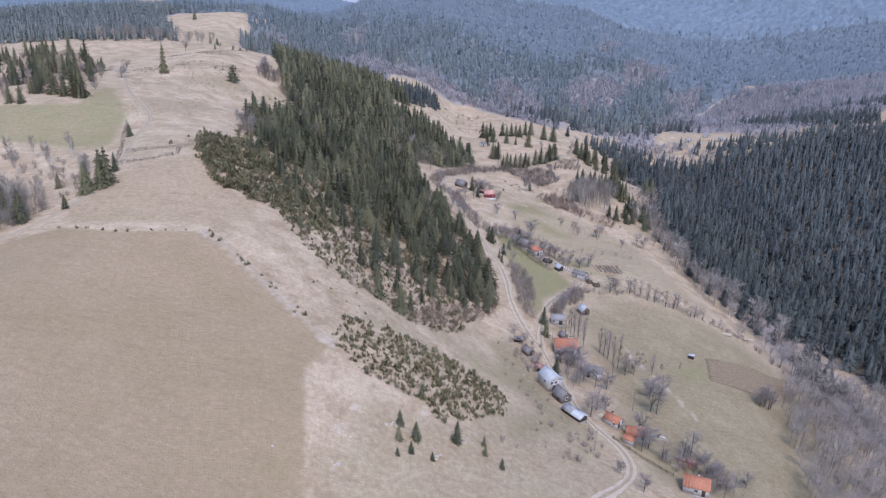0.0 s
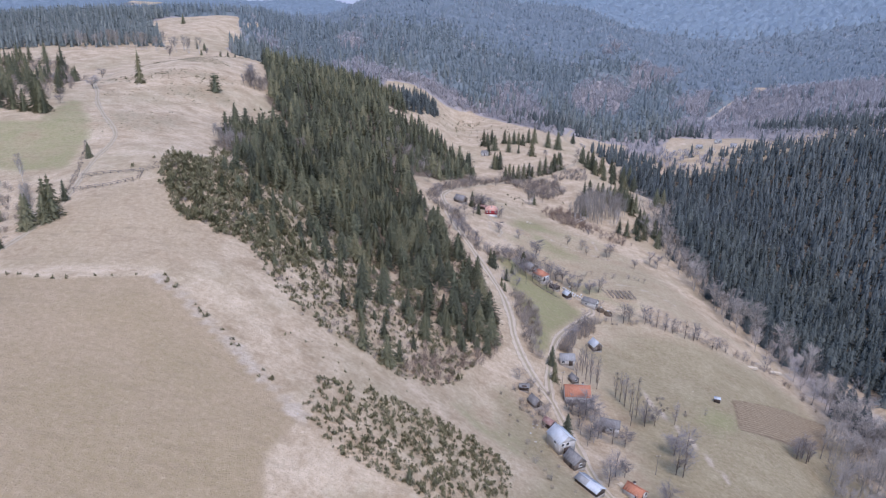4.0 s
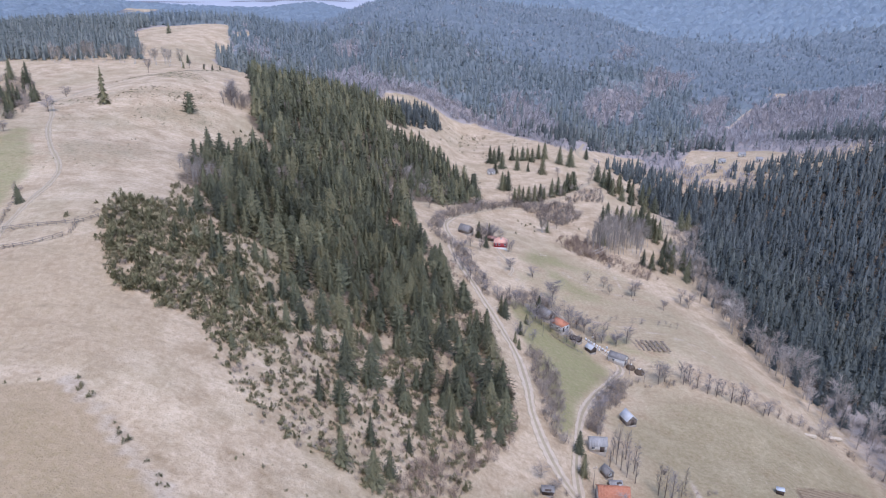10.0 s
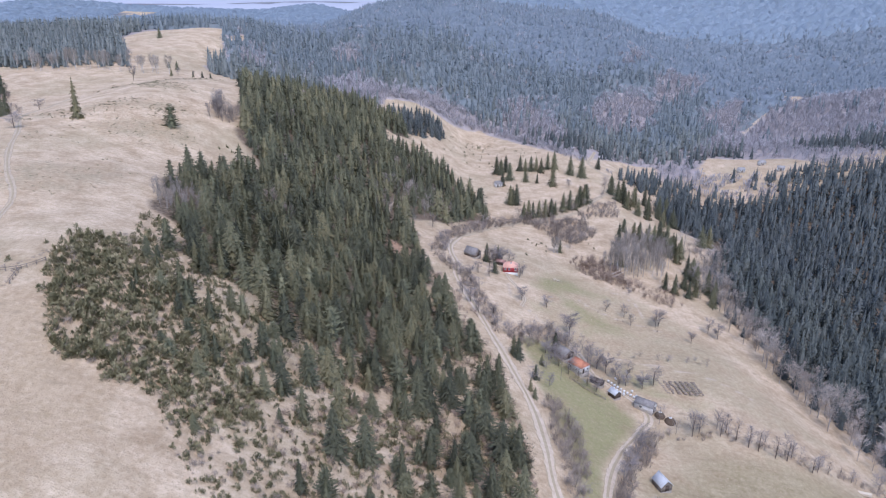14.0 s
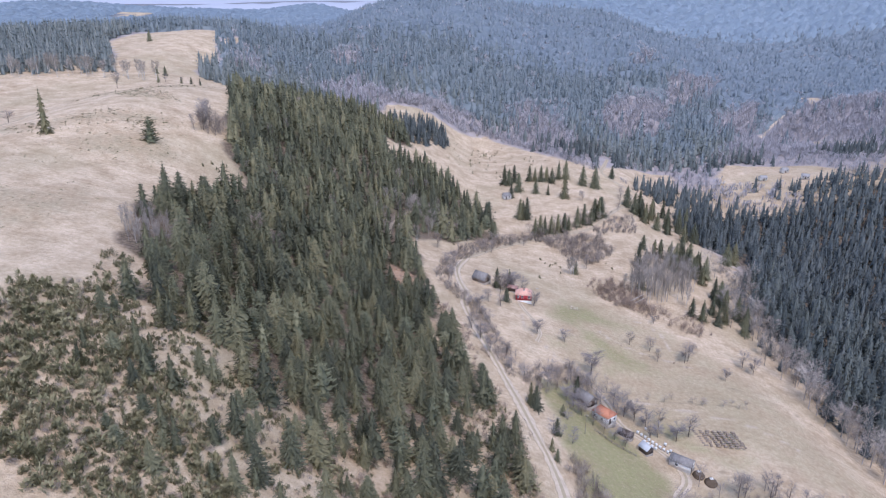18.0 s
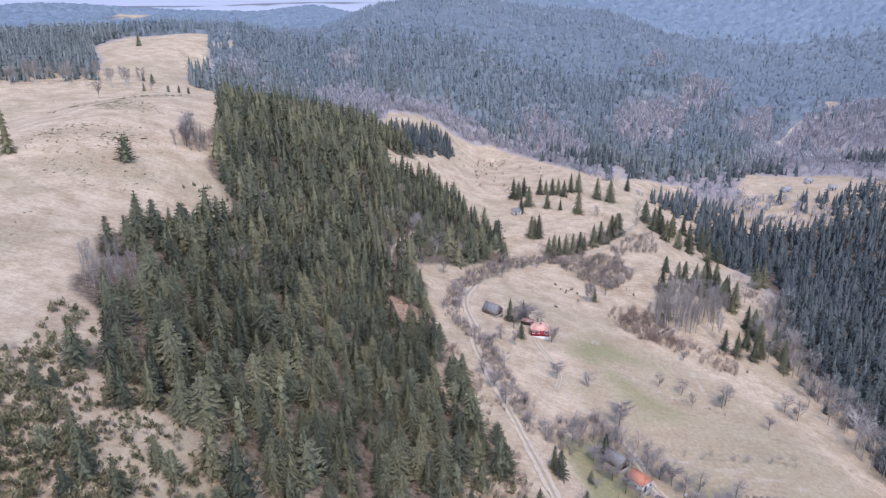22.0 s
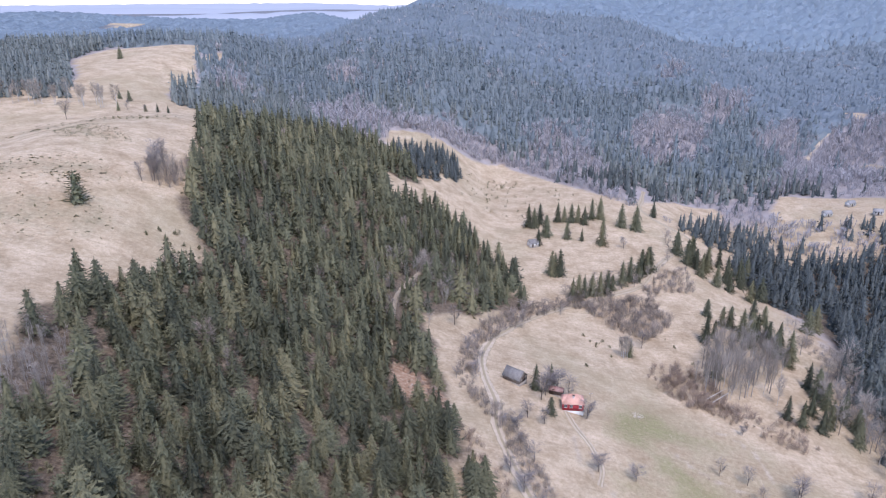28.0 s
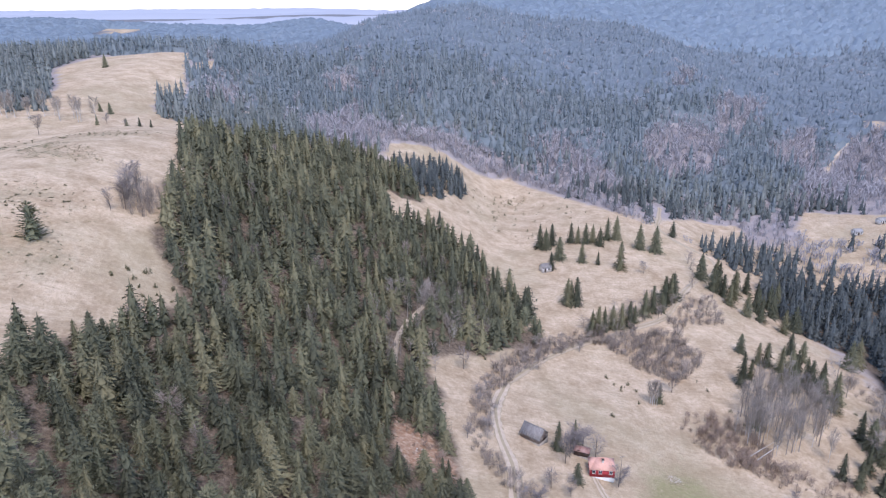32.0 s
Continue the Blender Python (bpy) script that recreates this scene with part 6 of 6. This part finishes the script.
for fx, fy, ft in ((264, 535, 10), (270, 514, -20), (242, 522, 5)):
    building("far_house", "small white house on the distant terrace", fx, fy, rad(ft), 5.2, 3.8, 2.3, 1.6, PLASTER, OLD_TIN, (("s", -1.6, 0.9), ("s", 1.6, 0.9)), ("s", 0), group="distant houses")
building("far_house", "old stone farm house in the meadow trees", 39, 443, rad(20), 5.0, 3.8, 2.4, 1.8, PLASTER, SHINGLE, (("s", 1, 0.9),), ("s", -1), group="distant houses")

# ---- farm and field things ----
def at_ground(ob, x, y, turn=0.0, lift=0.0):
    ob.matrix_basis = Matrix.Translation((x, y, float(ground(x, y)) + lift)) @ Matrix.Rotation(turn, 4, "Z")
    return ob


def beehive(x, y, turn):
    ob = new("beehive")
    part("stand", solid("stand", DARK_WOOD, (-0.3, -0.25, -0.3, -0.2, 0.25, 0.25), (0.2, -0.25, -0.3, 0.3, 0.25, 0.25)), ob)
    part("body", solid("body", WHITE, (-0.32, -0.28, 0.251, 0.32, 0.28, 0.95)), ob)
    part("lid", solid("lid", WHITE, (-0.38, -0.34, 0.952, 0.38, 0.34, 1.05)), ob)
    part("entrance", solid("entrance", DARK_WOOD, (-0.2, -0.31, 0.3, 0.2, -0.281, 0.36)), ob)
    return tagged(at_ground(ob, x, y, turn), "white wooden beehive in the farm garden", "beehive", "beehives in rows")


for k in range(9):
    beehive(62.5 + k * 0.95, 201.2 - k * 1.0, rad(-45))
for k in range(4):
    beehive(63.5 + k * 1.0, 196.8 - k * 0.9, rad(-45))
for bx, by in ((70.5, 197.2), (71.3, 194.0), (73.2, 191.8), (66.0, 204.0)):
    beehive(bx, by, rad(-45))


def haystack(x, y, r, h, cap):
    n, V, F = 18, [], []
    prof = ((1.0, 0.0), (1.06, 0.18), (1.0, 0.42), (0.82, 0.66), (0.5, 0.86), (0.16, 0.98))
    for q, u in prof:
        for k in range(n):
            a = 6.283 * k / n
            w = q * r * (1 + 0.05 * math.sin(3 * a + 7 * u) + rng.normal(0, 0.02))
            V.append((math.cos(a) * w, math.sin(a) * w, u * h - 0.4))
    for i in range(len(prof) - 1):
        for k in range(n):
            a, b = i * n + k, i * n + (k + 1) % n
            F.append((a, b, b + n, a + n))
    ob = new("haystack")
    part("hay_mound", mesh_from("hay_mound", V, F, HAY, True), ob)
    if cap:
        part("cover_sheet", solid("cover_sheet", WHITE, (-0.5, -0.45, h - 0.47, 0.5, 0.45, h - 0.36)), ob, "white plastic cover sheet")
    part("pole", solid("pole", OLD_WOOD, (-0.05, -0.05, h - 0.6, 0.05, 0.05, h + 0.35)), ob)
    return tagged(at_ground(ob, x, y), "dark old haystack round a pole by the bee house", "haystack", "haystacks")


haystack(76.8, 183.8, 1.8, 2.2, True)
haystack(79.6, 181.0, 1.9, 2.3, True)


def fence(name, points, label, gap=2.4, tall=1.15, rails=2, mat=OLD_WOOD):
    line = smooth_line(points, gap)
    ob = new(name)
    for x, y in line:
        z = float(ground(x, y))
        h = tall * rng.uniform(0.88, 1.1)
        part("post", solid("post", mat, (x - 0.06, y - 0.06, z - 0.3, x + 0.06, y + 0.06, z + h)), ob)
    for (ax, ay), (bx, by) in zip(line, line[1:]):
        za, zb = float(ground(ax, ay)), float(ground(bx, by))
        for k in range(rails):
            u = tall * (0.45 + 0.42 * k)
            a, b = Vector((ax, ay, za + u)), Vector((bx, by, zb + u))
            s = (b - a).cross(Vector((0, 0, 1))).normalized() * 0.07
            up = Vector((0, 0, 0.06))
            V = [tuple(p) for p in (a + s - up, b + s - up, b + s + up, a + s + up, a + s * 2 - up, b + s * 2 - up, b + s * 2 + up, a + s * 2 + up)]
            part("rail", mesh_from("rail", V, [(0, 1, 2, 3), (7, 6, 5, 4), (3, 2, 6, 7), (0, 4, 5, 1), (0, 3, 7, 4), (1, 5, 6, 2)], mat), ob)
    return tagged(ob, label, "fence")


fence("rail_fence", [(-120, 117), (-109, 117), (-99.5, 125.5)], "weathered rail fence along the upper field")
fence("rail_fence", [(-121, 130), (-113, 130.5), (-101, 133), (-97, 140)], "weathered rail fence along the upper pasture")
fence("rail_fence", [(-101, 133), (-99.5, 125.5)], "short weathered rail fence closing the fold", 1.9)
fence("plank_fence", [(45.5, 100), (44.8, 94), (46.5, 88)], "grey plank fence in front of the orange-roofed house", 1.6, 1.2, 2)
fence("garden_fence", [(53, 40), (58, 35), (63, 31.5), (68, 28.5)], "dark garden fence beside the road bend", 1.9, 1.1, 2, DARK_WOOD)
fence("garden_fence", [(47, 196), (53, 191), (59, 188)], "grey garden fence below the farmhouse", 2.0, 1.0, 2)


def pole(x, y, h, label):
    ob = new("utility_pole")
    part("post", mesh_from("post", *(np.array(a) for a in (lambda v: (np.array(v[0]) * (1, 1, h), v[1]))(stem(seeded, 0.12, 8, 1.0))), OLD_WOOD, True), ob)
    part("crossarm", solid("crossarm", OLD_WOOD, (-0.6, -0.06, h - 0.7, 0.6, 0.06, h - 0.58)), ob)
    for k in (-0.5, 0.5):
        part("insulator", solid("insulator", WHITE, (k - 0.05, -0.05, h - 0.578, k + 0.05, 0.05, h - 0.42)), ob)
    return tagged(at_ground(ob, x, y, rng.uniform(-0.4, 0.4), -0.3), label, "pole", "utility poles")


for px, py in ((39, 283), (43, 192), (45, 104), (66, 64), (45, 30)):
    pole(px, py, 7.5, "slender weathered wooden utility pole")


def log_heap(name, label, x, y, turn, count, length, r, mat, group=""):
    ob = new(name)
    rows, k = [], 0
    per = max(3, int(math.sqrt(count) * 1.6))
    for i in range(count):
        row, col = divmod(i, per)
        cx, cz = (col - per / 2 + 0.5 * (row % 2)) * 2.05 * r, r + row * 1.75 * r
        n, V = 7, []
        for e in (-0.5, 0.5):
            for j in range(n):
                a = 6.283 * j / n
                V.append(((e + rng.normal(0, 0.02)) * length, cx + math.cos(a) * r, cz + math.sin(a) * r))
        F = [(j, (j + 1) % n, (j + 1) % n + n, j + n) for j in range(n)]
        me = mesh_from("log", V, F, mat)
        part("log", me, ob)
    return tagged(at_ground(ob, x, y, turn, -0.05), label, "log pile", group)


log_heap("plank_stack", "pale stack of sawn planks at the wood edge", 143, 168, rad(-20), 14, 5.0, 0.16, CUT_WOOD, "sawn timber stacks")
log_heap("plank_stack", "pale stack of sawn planks at the wood edge", 158, 176, rad(-14), 16, 6.0, 0.16, CUT_WOOD, "sawn timber stacks")
log_heap("firewood_pile", "small pale firewood pile near the white cottage", 52.5, 53, rad(30), 10, 1.6, 0.14, CUT_WOOD)


def lying_trunk(x, y, turn, length, label):
    v, t = stem(seeded, 0.2, 7, length)
    ob = tagged(new("fallen_birch", mesh_from("fallen_birch", np.array(v), np.array(t), BIRCH_BARK, True)), label, "log", "fallen birches")
    ob.matrix_basis = Matrix.Translation((x, y, float(ground(x, y)) + 1.2)) @ Matrix.Rotation(turn, 4, "Z") @ Matrix.Rotation(rad(76), 4, "Y")


lying_trunk(85.5, 303.5, rad(24), 10.5, "white leaning birch trunk fallen across the gully bushes")
lying_trunk(87.5, 302.2, rad(27), 10.0, "white leaning birch trunk fallen across the gully bushes")

brush = new("brush_pile")
for k in range(60):
    a, q = rng.uniform(0, 6.28), rng.uniform(0.2, 1.0)
    x, y = math.cos(a) * q * 2.6, math.sin(a) * q * 1.7
    d = rng.uniform(0, 6.28)
    ln = rng.uniform(0.8, 2.0)
    dz = float(ground(56 + x, 286.5 + y) - ground(56, 286.5))
    v, t = sliver((x, y, dz + 0.15 + 0.3 * rng.random()), (x + math.cos(d) * ln, y + math.sin(d) * ln, dz + 0.2 + 0.4 * rng.random()), 0.09)
    part("branch", mesh_from("branch", v, t, CUT_WOOD), brush)
tagged(at_ground(brush, 56, 286.5), "pale flat heap of cut branches on the grass", "brush pile")

cart = new("field_hut")
part("box", solid("box", DARK_WOOD, (-1.1, -0.8, 0.3, 1.1, 0.8, 1.7)), cart)
part("roof", solid("roof", TIN, (-1.25, -0.95, 1.702, 1.25, 0.95, 1.82)), cart, "pale sheet roof")
for sx in (-0.8, 0.8):
    for sy in (-0.6, 0.6):
        part("foot", solid("foot", OLD_WOOD, (sx - 0.1, sy - 0.1, -0.5, sx + 0.1, sy + 0.1, 0.298)), cart)
tagged(at_ground(cart, 106.5, 118.8, rad(-20)), "small dark field hut with a pale sheet roof", "hut")

# pale rubble and boards left below the road
rubble = new("rubble_heap")
for k in range(26):
    a, q, w = rng.uniform(0, 6.28), rng.uniform(0, 1) ** 0.6, rng.uniform(0.12, 0.38)
    x, y = math.cos(a) * q * 3.2, math.sin(a) * q * 1.6
    z = float(ground(71.6 + x, 50.5 + y) - ground(71.6, 50.5))
    part("block", solid("block", (STONE, WHITE, CUT_WOOD, DARK_WOOD)[k % 4], (x - w, y - w * 0.6, z - 0.1, x + w, y + w * 0.6, z + w * 0.8)), rubble)
tagged(at_ground(rubble, 71.6, 50.5), "scattered heap of pale rubble and old boards", "rubble")

# ruined red-framed house below the road
ruin = new("ruined_house")
for bx in ((-3, -2.2, -1.2, -2.8, 2.2, 1.2), (-2.8, 2.0, -1.2, 3, 2.2, 1.0), (-2.8, -2.2, -1.2, -0.5, -2.0, 0.9)):
    part("wall", solid("wall", RUST, bx), ruin)
for k in range(5):
    part("beam", solid("beam", RED_WALL, (-2.7 + k * 1.3, -2.1, 1.21, -2.55 + k * 1.3, 2.1, 1.33)), ruin)
tagged(at_ground(ruin, 75.2, 36.4, rad(-14)), "roofless ruined house with faded red beams", "ruin")

# low ridge of the dug garden beds beside the bee house
for k in range(8):
    bed = solid("garden_bed", BED_SOIL, *[(j * 2.1 + rng.uniform(-0.3, 0.3), -0.3, -0.3, j * 2.1 + rng.uniform(0.8, 1.6), 0.3, 0.06) for j in range(7)])
    ob = tagged(new("garden_bed", bed), "row of dark dug garden beds on the grass", "garden bed", "garden beds", "structure")
    at_ground(ob, 82.5 + k * 0.2, 207 - k * 1.1, rad(-5))

# turned furrows of the small ploughed field
fv, ff = [], []
for k in range(23):
    y0 = 102.5 + k * 1.5
    xs = np.arange(106, 162, 1.5)
    ys = y0 + (xs - 106) * 0.16
    keep = inside(PLOUGH, xs, ys)
    xs, ys = xs[keep], ys[keep]
    for xa, ya in zip(xs, ys):
        b = len(fv)
        for px in (xa, xa + 1.5):
            py = ya + (px - xa) * 0.16
            for dy, dz in ((-0.55, -0.05), (0.0, 0.28 + 0.08 * math.sin(px * 2.1 + k)), (0.55, -0.05)):
                fv.append((px, py + dy, float(ground(px, py + dy)) + dz))
        ff += [(b, b + 3, b + 4, b + 1), (b + 1, b + 4, b + 5, b + 2)]
tagged(new("furrows", mesh_from("furrows", fv, ff, FURROW)), "brown ploughed furrows across the small field", "field", kind="stuff")

# stones scattered on the pale patches and banks
pebble_v = [(math.cos(a) * (1 - abs(z) * 0.4), math.sin(a) * (1 - abs(z) * 0.4), z) for z in (-0.5, 0.1, 0.5) for a in np.linspace(0, 5.6, 6)]
pebble_f = [(i * 6 + k, i * 6 + (k + 1) % 6, (i + 1) * 6 + (k + 1) % 6, (i + 1) * 6 + k) for i in range(2) for k in range(6)] + [(12, 13, 14, 15), (12, 15, 16, 17)]
STONE_MESH = mesh_from("stone", pebble_v, pebble_f, STONE)
for k in range(46):
    cx, cy, cr = ROCKS[rng.integers(len(ROCKS))] if k < 30 else (*[(33, 70), (31, 76), (-18, 275), (46, 60), (-14, 270)][rng.integers(5)], 2.0)
    x, y, s = cx + rng.normal(0, cr * 0.7), cy + rng.normal(0, cr * 0.7), rng.uniform(0.15, 0.5)
    ob = tagged(new("field_stone", STONE_MESH), "pale limestone lump on bare ground", "stone", "field stones")
    ob.matrix_basis = Matrix.Translation((x, y, float(ground(x, y)))) @ Matrix.Rotation(rng.uniform(0, 6.28), 4, "Z") @ Matrix.Diagonal((s, s * 0.8, s * 0.6, 1))

# dry tussocks over the rough grass
def tussocks(name, outline, gap, keep, holes=()):
    s = without(sow(outline, gap, keep), *holes)
    s = clear_of(clear_of(s, ROAD, 3.0), LANE, 2.4)
    return stand(name, TUFTS, s, 0.42, 0.85, DRY_GRASS, "dry straw grass tussocks on the rough slope", "grass", 0.35, 0.05)


DRY_GRASS = foliage("dry_grass", ((0.30, 0.23, 0.16), (0.42, 0.335, 0.25), (0.54, 0.45, 0.35), (0.66, 0.57, 0.46)))
TUFTS = [shrub(seeded, 4, 1.4) for _ in range(4)]
tussocks("grass_lower_slope", [(-30, 52), (-26, -40), (34, -20), (40, 10), (48, 40), (40, 60), (34, 92), (26, 112), (10, 88), (-8, 62)], 1.5, 0.75, (BIG_FIELD,))
tussocks("grass_scrub", SCRUB, 1.6, 0.7)
tussocks("grass_bank", [(20, 190), (8, 222), (-4, 258), (-14, 300), (-8, 335), (2, 318), (2, 290), (8, 255), (16, 224), (24, 196)], 1.4, 0.75)
tussocks("grass_valley", [(56, 20), (60, 100), (80, 160), (150, 160), (150, 100), (110, 40)], 3.0, 0.5, (PLOUGH,))
tussocks("grass_meadow", [(40, 300), (20, 340), (60, 375), (100, 350), (90, 310), (130, 270), (100, 230), (60, 240)], 2.4, 0.5)
